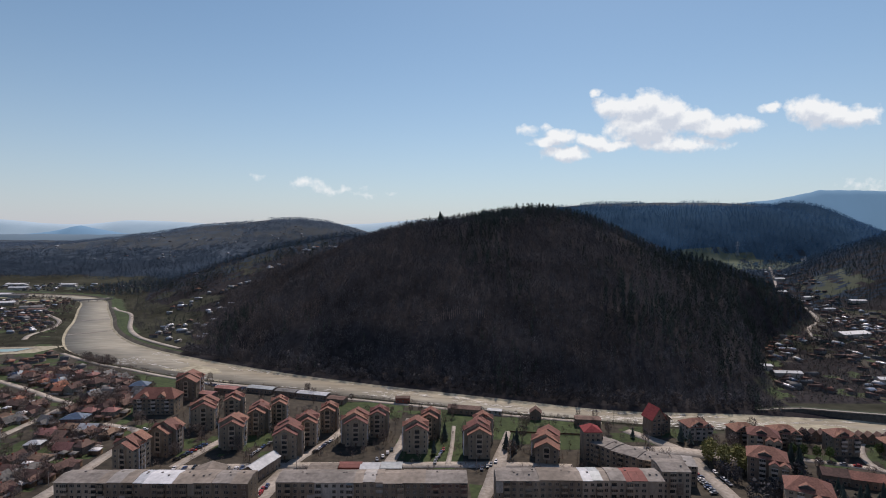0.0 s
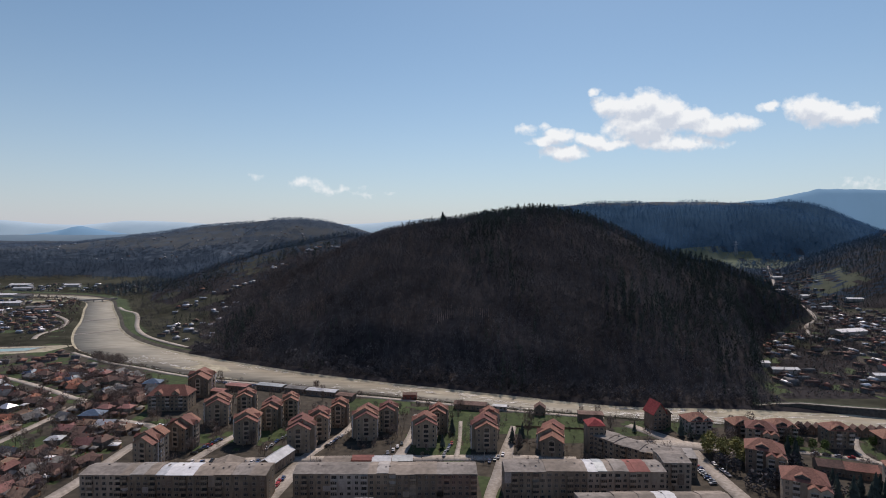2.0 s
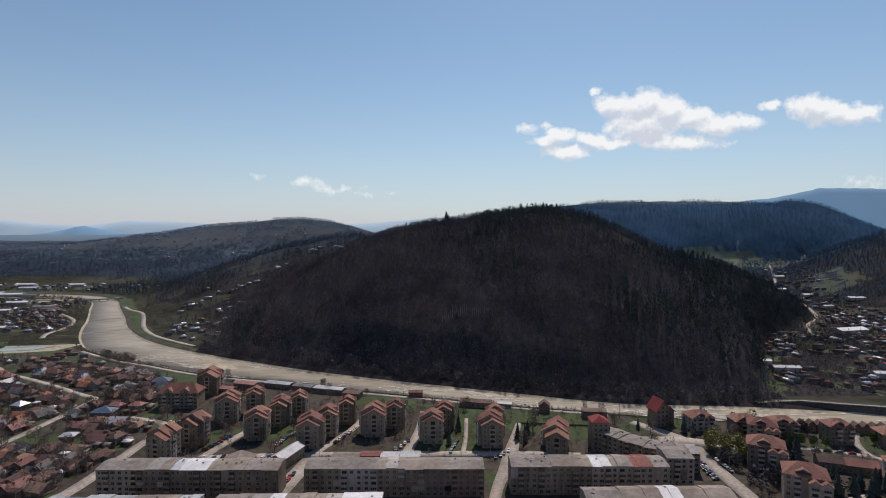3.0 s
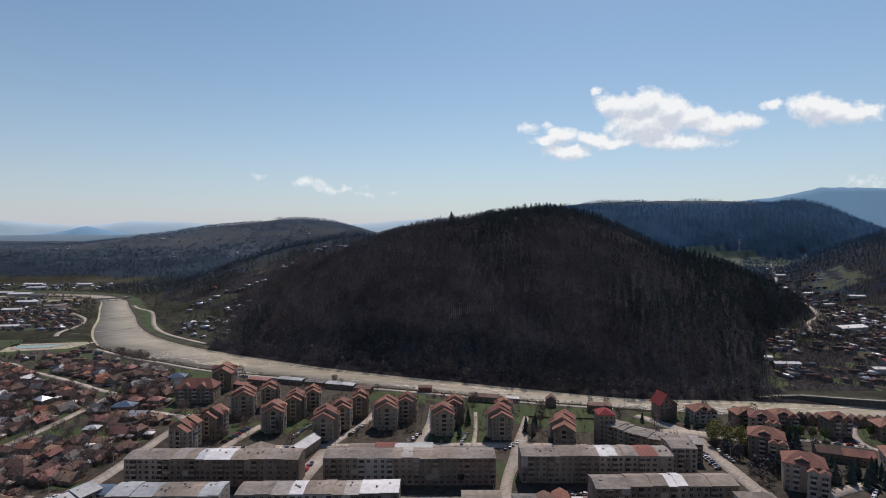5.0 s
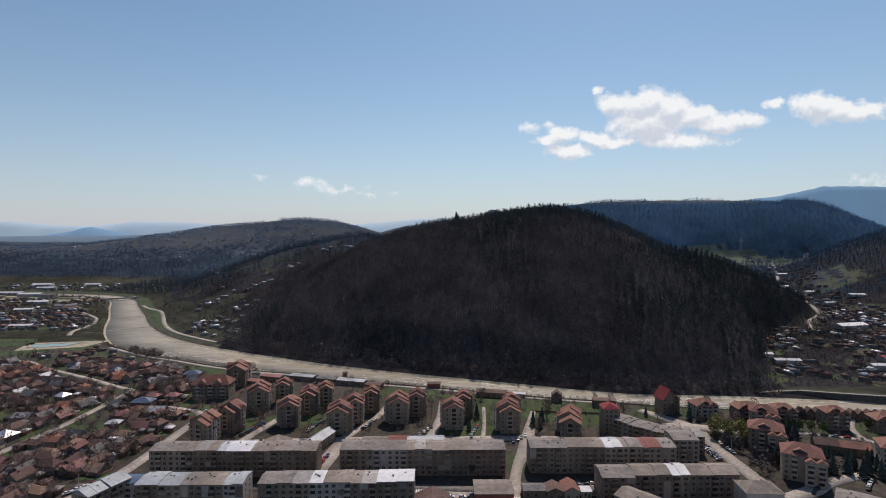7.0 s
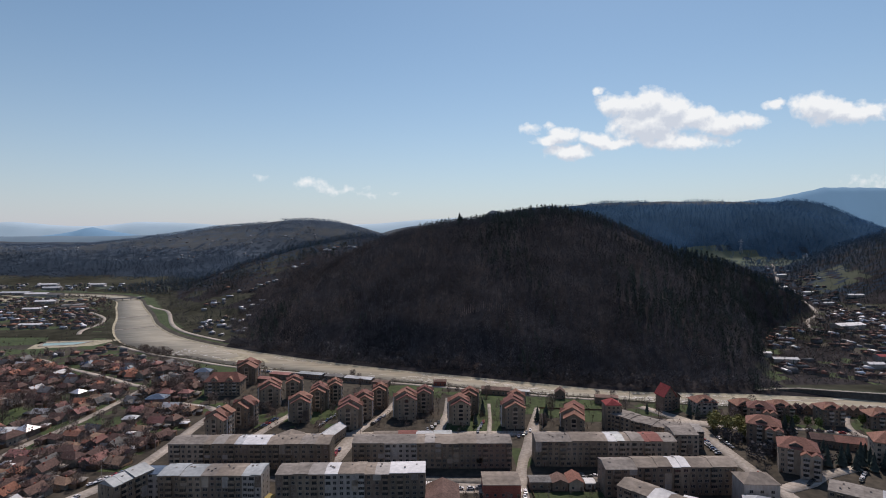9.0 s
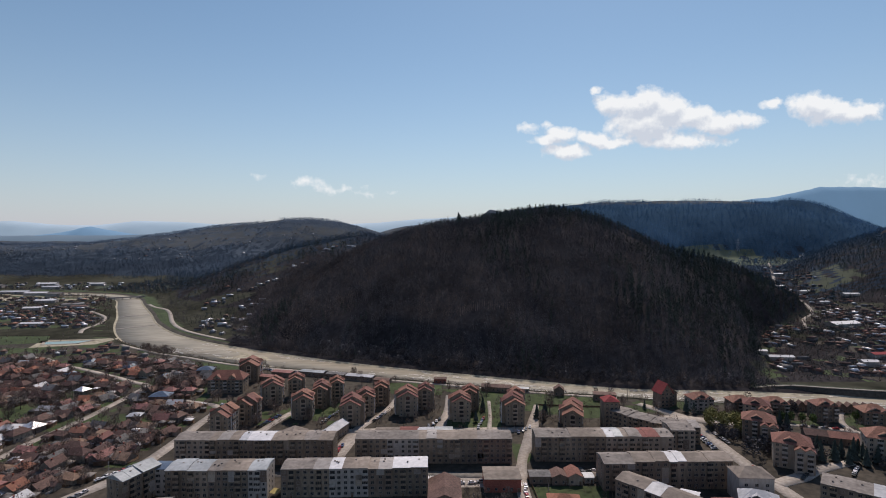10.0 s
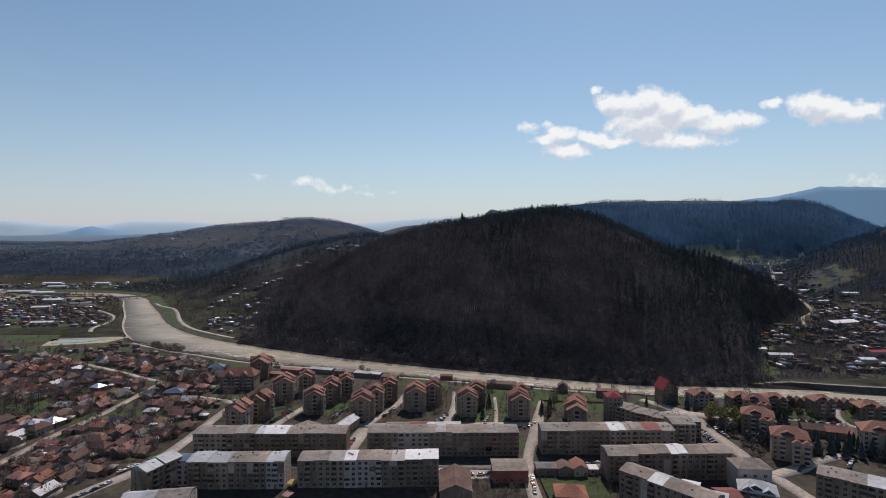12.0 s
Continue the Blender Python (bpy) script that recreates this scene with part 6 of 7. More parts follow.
def inside(x, y, ring):
    hit = False
    for (x0, y0), (x1, y1) in zip(ring, ring[1:] + ring[:1]):
        if (y0 > y) != (y1 > y) and x < (x1 - x0) * (y - y0) / (y1 - y0) + x0:
            hit = not hit
    return hit


ROAD_LINES = [(spline(pts, 6), max(p[2] for p in pts)) for _, pts, _, _ in ROADS]


def on_road(x, y, spare):
    return any(np.hypot(line[:, 0] - x, line[:, 1] - y).min() < wide + spare for line, wide in ROAD_LINES)


used = [0]
hr = random.Random(19)


def settle_house(x, y, turn, kit=None):
    root, roof = kit or KITS[hr.randrange(len(KITS))]
    if used[0] < len(KITS) and kit is None:
        root, roof = KITS[used[0]]
        root.matrix_basis = pose(x, y, 0, 0, 0, turn)
    else:
        copy_thing(root, pose(x, y, 0, 0, 0, turn))
    used[0] += 1


TOWN = [(-470, 520), (-300, 500), (-235, 446), (-228, 372), (-208, 356), (-206, 262), (-232, 205), (-236, 176), (-330, 176), (-420, 300), (-520, 470)]
spots = []
for i in range(-40, 20):
    for j in range(0, 40):
        u, v = i * 13.2 + hr.uniform(-2.4, 2.4) + (7 if j % 2 else 0), 170 + j * 12.6 + hr.uniform(-2.0, 2.0)
        x, y = u - 0.06 * (v - 300), v + 0.05 * (u + 250)
        if inside(x, y, TOWN) and not on_road(x, y, 6.4) and hr.random() < 0.86 and not (-410 < x < -322 and 318 < y < 366):
            spots.append((x, y))
SPECIAL = [(-302, 306), (-324, 390), (-250, 372), (-247, 330)]
spots = [s for s in spots if all(math.hypot(s[0] - a, s[1] - b) > 11 for a, b in SPECIAL)]
for x, y in spots:
    settle_house(x, y, hr.choice((0, 90, 180, 270)) - 8 + hr.uniform(-8, 8))


def pavilion(m, w, d, h, rise, roof, label):
    root = thing("house", m, label, "house")
    bm = bmesh.new()
    box(bm, -w / 2, w / 2, -d / 2, d / 2, 0, h)
    part("wall", bm, M["house_wall"], root)
    bm = bmesh.new()
    hip_roof(bm, -w / 2, w / 2, -d / 2, d / 2, h, rise, 0.5, 0.12)
    part("roof", bm, M[roof], root)
    for k in range(3):
        place("window", WIN["house"], root, pose(w * (k - 1) * 0.3, -d / 2, 1.7))
    return root


pavilion(pose(-302, 306, 0, 0, 0, -14), 10.5, 10, 4, 3.2, "bright_sheet", "house with a dazzling white metal pyramid roof")
pavilion(pose(-316, 303, 0, 0, 0, 12), 14, 11, 4, 2.5, "sheet", "long grey metal-roofed building beside a white roof")
pavilion(pose(-324, 390, 0, 0, 0, -15), 9, 8, 4, 2.6, "bright_sheet", "house with a glaring metal roof among tiled houses")
pavilion(pose(-250, 372, 0, 0, 0, 5), 15, 10, 5, 3.0, "blue_sheet", "house with a broad blue metal roof")
pavilion(pose(-247, 330, 0, 0, 0, 8), 9, 7, 3.4, 1.8, "sheet", "small house with a pale metal roof")
pavilion(pose(-246, 445, 0, 0, 0, 8), 14, 10, 7, 3.0, "blue_sheet", "taller house with a blue-grey roof")

# Houses farther off, too many to count: across the river, upstream and in the right-hand valley.
def far_houses(name, spots, label, seed, mats, odds=(0.18, 0.46, 0.16, 0.08, 0.06, 0.06)):
    rnd = np.random.default_rng(seed)
    vs, fs, mi, start = [], [], [], 0
    pat_v = np.array([(-1, -1, 0), (1, -1, 0), (1, 1, 0), (-1, 1, 0), (-1, -1, 1), (1, -1, 1), (1, 1, 1), (-1, 1, 1),
                      (-1.06, -1.12, 0.95), (1.06, -1.12, 0.95), (1.06, 1.12, 0.95), (-1.06, 1.12, 0.95), (-1.0, 0, 1.9), (1.0, 0, 1.9), (-1.0, 0, 1.9), (1.0, 0, 1.9)], float)
    pat_f = np.array([(0, 1, 5, 4), (1, 2, 6, 5), (2, 3, 7, 6), (3, 0, 4, 7), (8, 9, 13, 12), (10, 11, 14, 15), (9, 10, 15, 13), (11, 8, 12, 14), (11, 10, 9, 8)])
    heights = ground_z(np.array([s[0] for s in spots]), np.array([s[1] for s in spots]))
    for (x, y), z in zip(spots, heights):
        a, w, d, h = 0.2 + rnd.choice((0, 1.571)) + rnd.uniform(-0.4, 0.4), rnd.uniform(2.4, 6.0), rnd.uniform(1.9, 3.9), rnd.choice((2.0, 2.3, 2.6, 3.2))
        v = pat_v * (w, d, 1)
        v[:, 2] = np.where(pat_v[:, 2] > 1.5, h + d * rnd.uniform(0.32, 0.6), pat_v[:, 2] * h) - 0.3 * (pat_v[:, 2] == 0)
        c, s = math.cos(a), math.sin(a)
        vs.append(np.stack([x + c * v[:, 0] - s * v[:, 1], y + s * v[:, 0] + c * v[:, 1], z + v[:, 2]], -1))
        fs.append(pat_f + start)
        roof = 1 + rnd.choice(len(mats), p=odds)
        mi += [0] * 4 + [roof] * 5
        start += len(pat_v)
    return tagged(bulk(name, np.concatenate(vs), np.concatenate(fs), [M["slate"]] + [M[k] for k in mats], np.array(mi)), label, "houses", kind="stuff")


# White sheet puts the sun's glint on some roofs into their colour.
FAR_ROOFS = ["tile", "tile_old", "slate", "bright_sheet", "sheet_white", "blue_sheet"]
fr = random.Random(23)


FIELDS = [(-680, 535), (-425, 545), (-420, 640), (-520, 692), (-680, 700)]


def fill(ring, pitch, chance, far_from_river=6, avoid=True):
    xs, ys = [p[0] for p in ring], [p[1] for p in ring]
    out = []
    y = min(ys)
    while y < max(ys):
        x = min(xs)
        while x < max(xs):
            px, py = x + fr.uniform(-0.35, 0.35) * pitch, y + fr.uniform(-0.35, 0.35) * pitch
            if inside(px, py, ring) and not inside(px, py, FIELDS) and fr.random() < chance and off_river(px, py) > far_from_river and not (avoid and on_road(px, py, 6)):
                out.append((px, py))
            x += pitch
        y += pitch
    return out


far_houses("upstream_houses", fill([(-470, 530), (-330, 512), (-420, 590), (-520, 660), (-545, 780), (-640, 900), (-1000, 940), (-760, 640), (-640, 560), (-600, 440)], 14.5, 0.75) +
           fill([(-660, 900), (-680, 1020), (-1400, 1120), (-1300, 960)], 19, 0.6), "tiled houses of the upstream district", 3, FAR_ROOFS)
for x, y, w, d, turn, roof in ((-905, 1085, 46, 16, 4, "sheet_white"), (-850, 1072, 30, 14, 4, "slate"), (-985, 1120, 60, 18, 2, "sheet"), (-1075, 1150, 50, 20, 2, "sheet_white"), (-960, 1210, 40, 16, 8, "sheet"), (-1030, 1290, 44, 16, 6, "sheet_white"),
                              (-1130, 1240, 52, 20, 3, "slate"), (-900, 1290, 34, 14, 6, "sheet_white"), (-700, 905, 34, 13, 12, "slate"), (-735, 860, 28, 12, 12, "sheet_white"), (-668, 880, 26, 12, 10, "tile_old"), (-790, 960, 36, 14, 8, "sheet_white"), (-620, 705, 30, 10, 6, "sheet_white"),
                              (646, 1072, 34, 12, -4, "sheet_white"), (668, 1000, 20, 10, 10, "sheet_white"), (700, 930, 26, 11, -8, "sheet_white"), (640, 905, 20, 9, 12, "sheet"), (745, 1215, 24, 10, 6, "sheet_white"), (306, 496, 24, 9, -6, "sheet"), (298, 506, 11, 8, -6, "sheet_white"), (420, 505, 20, 10, 6, "tile_red"), (385, 474, 15, 9, -4, "sheet_white")):
    works = thing("works_hall", pose(x, y, float(ground_z([x + w / 2], [y])[0]), 0, 0, turn), "long low works hall under a shallow sheet roof", "works hall", "works halls")
    bm = bmesh.new()
    gable_walls(bm, 0, w, 0, d, 0, 5, d * 0.13, "x")
    part("wall", bm, M["pale"], works)
    bm = bmesh.new()
    gable_roof(bm, 0, w, 0, d, 5, d * 0.13, 0.5, 0.25, "x")
    part("roof", bm, M[roof], works)
far_houses("bank_houses", fill([(-400, 720), (-330, 700), (-290, 760), (-330, 960), (-460, 980)], 34, 0.55) + [(x + fr.uniform(-0.7, 0.7) * reach, y + fr.uniform(-0.7, 0.7) * reach) for x, y, reach in CLEARINGS for _ in range(int(reach / 3.2))] +
           fill([(-395, 700), (-345, 668), (-300, 630), (-290, 690), (-320, 765), (-385, 790)], 17, 0.6) + fill([(-1500, 1230), (-480, 1180), (-430, 1320), (-1500, 1420)], 26, 0.42) + fill([(-1150, 1780), (-350, 1780), (-350, 2350), (-1150, 2350)], 38, 0.2) + fill([(-2000, 2000), (-1150, 2000), (-1150, 2500), (-2200, 2500)], 70, 0.35),
           "scattered houses on the far bank and hills", 4, FAR_ROOFS, (0.10, 0.24, 0.18, 0.20, 0.24, 0.04))
far_houses("valley_houses", [p for p in fill([(285, 450), (360, 430), (640, 560), (720, 760), (640, 860), (480, 720), (385, 640), (330, 560)], 10.5, 0.62) + fill([(480, 690), (720, 760), (760, 900), (690, 1000), (610, 900)], 16, 0.5) +
           fill([(590, 900), (650, 880), (860, 1300), (830, 1420), (760, 1300)], 15, 0.6) if p[0] > wood_edge(p[1]) + 8 and (fbm(np.array(p[0] / 34), np.array(p[1] / 34), 92) > 0.46 or abs(valley_side(*p)) < 26)], "houses of the village in the side valley", 5, FAR_ROOFS, (0.12, 0.46, 0.16, 0.10, 0.12, 0.04))
sheds, shrubs = [], []
for x, y in spots:
    for _ in range(15):
        a, r = fr.uniform(0, 6.28), fr.uniform(6.2, 9.5)
        px, py = x + r * math.cos(a), y + r * math.sin(a)
        if not on_road(px, py, 2.2) and min(math.hypot(px - sx, py - sy) for sx, sy in spots) > 6.2:
            (sheds if fr.random() < 0.24 else shrubs).append((px, py))


def yard_sheds(places):
    """Lean-to sheds and outhouses in the yards, too many to count."""
    rnd = np.random.default_rng(8)
    vs, fs, mi, start = [], [], [], 0
    f = np.array([(0, 1, 5, 4), (1, 2, 6, 5), (2, 3, 7, 6), (3, 0, 4, 7), (8, 9, 10, 11), (12, 15, 14, 13), (8, 12, 13, 9), (9, 13, 14, 10), (10, 14, 15, 11), (11, 15, 12, 8)])
    for x, y in places:
        w, d, h, a = rnd.uniform(1.6, 3.2), rnd.uniform(1.3, 2.3), rnd.uniform(2.1, 2.8), rnd.choice((0, 1.571)) - 0.14 + rnd.uniform(-0.1, 0.1)
        up = 0.5
        v = np.array([(-w, -d, 0), (w, -d, 0), (w, d, 0), (-w, d, 0), (-w, -d, h), (w, -d, h), (w, d, h + up), (-w, d, h + up)])
        o = 0.25
        r = [(-w - o, -d - o, h), (w + o, -d - o, h), (w + o, d + o, h + up), (-w - o, d + o, h + up)]
        v = np.concatenate([v, [(p[0], p[1], p[2] + 0.12) for p in r], r])
        c, s = math.cos(a), math.sin(a)
        vs.append(np.stack([x + c * v[:, 0] - s * v[:, 1], y + s * v[:, 0] + c * v[:, 1], v[:, 2]], -1))
        fs.append(f + start)
        mi += [0] * 4 + [1 + rnd.choice(4, p=[0.35, 0.35, 0.2, 0.1])] * 6
        start += 16
    return tagged(bulk("yard_sheds", np.concatenate(vs), np.concatenate(fs), [M[k] for k in ("wood", "slate", "tile_old", "bitumen", "sheet_white")], np.array(mi)), "small wooden sheds in the back yards", "sheds", kind="stuff")


yard_sheds(sheds)


def plot_fences(places):
    """Fences and low walls between the yards, too many to count."""
    rnd = np.random.default_rng(15)
    vs, fs, mi, start = [], [], [], 0
    f = np.array([(0, 1, 5, 4), (1, 2, 6, 5), (2, 3, 7, 6), (3, 0, 4, 7), (4, 5, 6, 7)])
    for x, y in places:
        for side in range(3):
            if rnd.random() < 0.3:
                continue
            a, n, h = -0.14 + side * 1.571 + rnd.uniform(-0.08, 0.08), rnd.uniform(4, 6.4), rnd.uniform(1.1, 1.9)
            c, s = math.cos(a), math.sin(a)
            o = rnd.uniform(5.8, 6.6)
            if on_road(x + s * o, y - c * o, 0.6) or on_road(x + c * n + s * o, y + s * n - c * o, 0.4) or on_road(x - c * n + s * o, y - s * n - c * o, 0.4):
                continue
            v = np.array([(px, -o + py, pz) for pz in (0, h) for px, py in ((-n, -0.08), (n, -0.08), (n, 0.08), (-n, 0.08))])
            vs.append(np.stack([x + c * v[:, 0] - s * v[:, 1], y + s * v[:, 0] + c * v[:, 1], v[:, 2]], -1))
            fs.append(f + start)
            mi += [rnd.choice(3, p=[0.5, 0.3, 0.2])] * 5
            start += 8
    return tagged(bulk("plot_fences", np.concatenate(vs), np.concatenate(fs), [M[k] for k in ("wood", "concrete", "house_wall")], np.array(mi)), "board fences and low walls between the yards", "fences", kind="stuff")


plot_fences(spots)
tg = np.random.default_rng(27)
tx, ty = np.where(np.arange(900) < 210, tg.uniform(151, 182, 900), tg.uniform(178, 300, 900)), tg.uniform(236, 345, 900)
ok = [i for i in range(900) if not on_road(tx[i], ty[i], 1.5) and off_river(tx[i], ty[i]) > 8 and all(math.hypot(tx[i] - a, ty[i] - b - 6) > 13 for a, b, *_ in H) and (ty[i] < 300 or tg.random() < 0.4) and not (tx[i] < 215 and ty[i] < 246) and not (tx[i] < 178 and ty[i] > 300) and not (tx[i] > 240 and ty[i] > 276) and not (200 < tx[i] < 268 and 262 < ty[i] < 322)]
yx, yy = tg.uniform(-42, 54, 420), tg.uniform(190, 254, 420)
ok2 = [i for i in range(420) if not on_road(yx[i], yy[i], 0.8) and not (-8 < yx[i] < 15 and 217 < yy[i] < 236) and not (-36 < yx[i] < -16 and 196 < yy[i] < 224) and not (17 < yx[i] < 60 and yy[i] > 225) and not (21 < yx[i] < 40 and yy[i] < 212) and not (yy[i] > 224 and yx[i] < 15) and (yy[i] > 246 or yx[i] < 19 or tg.random() < 0.35)]
scatter("yard_thicket", BUSH, np.stack([yx[ok2], yy[ok2], 0 * yx[ok2]], -1), tg.uniform(1.5, 5.5, len(ok2)), M["garden_twigs"], "bare bushes in the yards between the blocks", "thicket", 25, 1.2)
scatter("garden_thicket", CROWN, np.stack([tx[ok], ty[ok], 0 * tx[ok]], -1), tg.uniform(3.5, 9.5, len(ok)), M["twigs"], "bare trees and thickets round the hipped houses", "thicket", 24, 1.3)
bushes = []
while len(bushes) < 800:
    x, y = fr.uniform(-190, 290), fr.uniform(292, 402)
    if off_river(x, y) < 6 or on_road(x, y, 1.2):
        continue
    if any(-0.55 * w - 1.5 < x - gx0 < 0.55 * w + 1.5 and -2.5 < y - gy0 < 18 for gx0, gy0, w, _, _ in G) or any(math.hypot(x - a, y - b - 6) < 12 for a, b, *_ in H):
        continue
    bushes.append((x, y))
sb = np.array([(x, y, 0) for x, y in bushes], float)
scatter("courtyard_shrubs", BUSH, sb, np.random.default_rng(6).uniform(2.0, 6, len(sb)), M["garden_twigs"], "bare bushes and young trees in the courtyards", "shrubs", 17)
sp = np.array([(x, y, 0) for x, y in shrubs], float)
scatter("yard_shrubs", BUSH, sp, np.random.default_rng(4).uniform(3.5, 9, len(sp)), M["garden_twigs"], "bare fruit trees and shrubs in the yards", "shrubs", 16)
far_hall = thing("warehouse", pose(508, 684, 0, 0, 0, 14), "long warehouse with a bright white roof in the village", "warehouse")
bm = bmesh.new()
gable_walls(bm, 0, 44, 0, 17, 0, 5, 2.6, "x")
part("wall", bm, M["pale"], far_hall)
bm = bmesh.new()
gable_roof(bm, 0, 44, 0, 17, 5, 2.6, 0.5, 0.25, "x")
# Sun glint on the sheet roof is put in as white colour.
part("roof", bm, M["white_paint"], far_hall)


def pylon(x, y, h):
    """A lattice power pylon: four leaning legs, braces and three arms."""
    root = thing("power_pylon", pose(x, y, float(ground_z([x], [y])[0])), "grey lattice power pylon at the head of the valley", "pylon")
    for sx in (-1, 1):
        for sy in (-1, 1):
            bm = bmesh.new()
            solid(bm, [(sx * 4 - 0.3, sy * 4 - 0.3, 0), (sx * 4 + 0.3, sy * 4 - 0.3, 0), (sx * 4 + 0.3, sy * 4 + 0.3, 0), (sx * 4 - 0.3, sy * 4 + 0.3, 0)], [(sx * 0.8 - 0.2, sy * 0.8 - 0.2, h), (sx * 0.8 + 0.2, sy * 0.8 - 0.2, h), (sx * 0.8 + 0.2, sy * 0.8 + 0.2, h), (sx * 0.8 - 0.2, sy * 0.8 + 0.2, h)])
            part("leg", bm, M["sheet"], root)
    for k in range(6):
        z = h * (0.12 + 0.14 * k)
        r = 4 - 3.2 * z / h
        bm = bmesh.new()
        box(bm, -r, r, -r - 0.15, -r + 0.15, z - 0.15, z + 0.15)
        box(bm, -r, r, r - 0.15, r + 0.15, z - 0.15, z + 0.15)
        part("brace", bm, M["sheet"], root)
    for k, reach in enumerate((8, 10, 7)):
        bm = bmesh.new()
        box(bm, -reach, reach, -0.4, 0.4, h * (0.72 + 0.12 * k) - 0.3, h * (0.72 + 0.12 * k) + 0.3)
        part("arm", bm, M["sheet"], root)


pylon(955, 1762, 46)
church = thing("church", pose(948, 1423, float(ground_z([948], [1423])[0])), "small white church with a slim spire", "church")
bm = bmesh.new()
gable_walls(bm, -3, 3, 0, 11, 0, 4.5, 2.4)
part("nave", bm, M["white_paint"], church)
bm = bmesh.new()
gable_roof(bm, -3, 3, 0, 11, 4.5, 2.4, 0.4, 0.25)
part("roof", bm, M["slate"], church)
bm = bmesh.new()
box(bm, -1.8, 1.8, -3.6, -0.02, 0, 10)
part("tower", bm, M["white_paint"], church)
bm = bmesh.new()
bmesh.ops.create_cone(bm, cap_ends=True, segments=8, radius1=2.1, radius2=0.1, depth=5, matrix=pose(0, -1.8, 12.5))
part("spire", bm, M["bright_sheet"], church)

# ---- cars ----
def car(m, paint, label):
    root = thing("car", m, label, "car", "parked cars")
    bm = bmesh.new()
    prof = [(-2.1, 0.35), (2.1, 0.35), (2.15, 0.62), (2.0, 0.85), (1.05, 0.95), (-1.75, 0.98), (-2.1, 0.88), (-2.15, 0.6)]
    solid(bm, [(x, -0.86, z) for x, z in prof], [(x, 0.86, z) for x, z in prof])
    bmesh.ops.recalc_face_normals(bm, faces=bm.faces)
    part("body", bm, paint, root)
    bm = bmesh.new()
    solid(bm, [(-1.7, -0.78, 0.96), (1.0, -0.78, 0.96), (1.0, 0.78, 0.96), (-1.7, 0.78, 0.96)], [(-1.2, -0.64, 1.40), (0.25, -0.64, 1.40), (0.25, 0.64, 1.40), (-1.2, 0.64, 1.40)])
    part("cabin_glass", bm, M["glass"], root, "dark car glass")
    bm = bmesh.new()
    solid(bm, [(-1.24, -0.66, 1.40), (0.29, -0.66, 1.40), (0.29, 0.66, 1.40), (-1.24, 0.66, 1.40)], [(-1.1, -0.58, 1.47), (0.15, -0.58, 1.47), (0.15, 0.58, 1.47), (-1.1, 0.58, 1.47)])
    part("roof", bm, paint, root)
    for x in (-1.3, 1.3):
        for y in (-0.8, 0.8):
            bm = bmesh.new()
            bmesh.ops.create_cone(bm, cap_ends=True, segments=12, radius1=0.32, radius2=0.32, depth=0.2, matrix=pose(0, 0, 0, 90, 0, 0))
            part("wheel", bm, M["rubber"], root, m=pose(x, y, 0.32))
    return root


PAINTS = [("car_white", "white"), ("car_grey", "grey"), ("car_black", "black"), ("car_red", "red"), ("car_blue", "dark blue"), ("car_white", "white"), ("car_grey", "silver-grey")]
lots = []
cr = random.Random(31)
for n, x0, y0, x1, y1, turn in ((11, 140.2, 305, 139.0, 272, 10), (4, 151.2, 300, 151.6, 281, 92), (6, -200, 232, -188, 246, 60), (9, -226, 184, -210, 222, 66), (5, -214, 232, -203, 250, 66), (5, -40, 306, -28, 330, 95),
                                (4, 22, 300, 33, 312, 80), (5, -4, 308, 2, 330, 85), (6, -20, 229, 12, 231, 5), (4, 45, 240, 58, 243, 0), (6, -150, 300, -120, 304, 92), (6, -153, 311, -145, 336, 20), (5, -112, 318, -104, 345, 80), (4, -60, 352, -54, 372, 80), (5, -76, 322, -69, 343, 72), (6, 165, 232, 182, 246, 40),
                                (4, 14, 206, 16, 228, 88), (5, -200, 360, -170, 362, 0), (4, 216, 313.4, 240, 305.2, -20), (5, -92, 262, -90, 282, 88), (4, 196, 236, 206, 246, 45), (5, -120, 300, -100, 303, 92), (14, -209, 470, -150, 451, 62)):
    for i in range(n):
        t = (i + 0.5) / n
        lots.append((x0 + (x1 - x0) * t + cr.uniform(-0.5, 0.5), y0 + (y1 - y0) * t + cr.uniform(-0.5, 0.5), turn + cr.uniform(-6, 6) + cr.choice((0, 180))))
first = []
for i, (x, y, turn) in enumerate(lots):
    k = i if i < len(PAINTS) else cr.randrange(len(PAINTS))
    if i < len(PAINTS):
        first.append(car(pose(x, y, 0.3, 0, 0, turn), M[PAINTS[k][0]], PAINTS[k][1] + " saloon car parked on the paving"))
    else:
        copy_thing(first[k], pose(x, y, 0.3, 0, 0, turn))


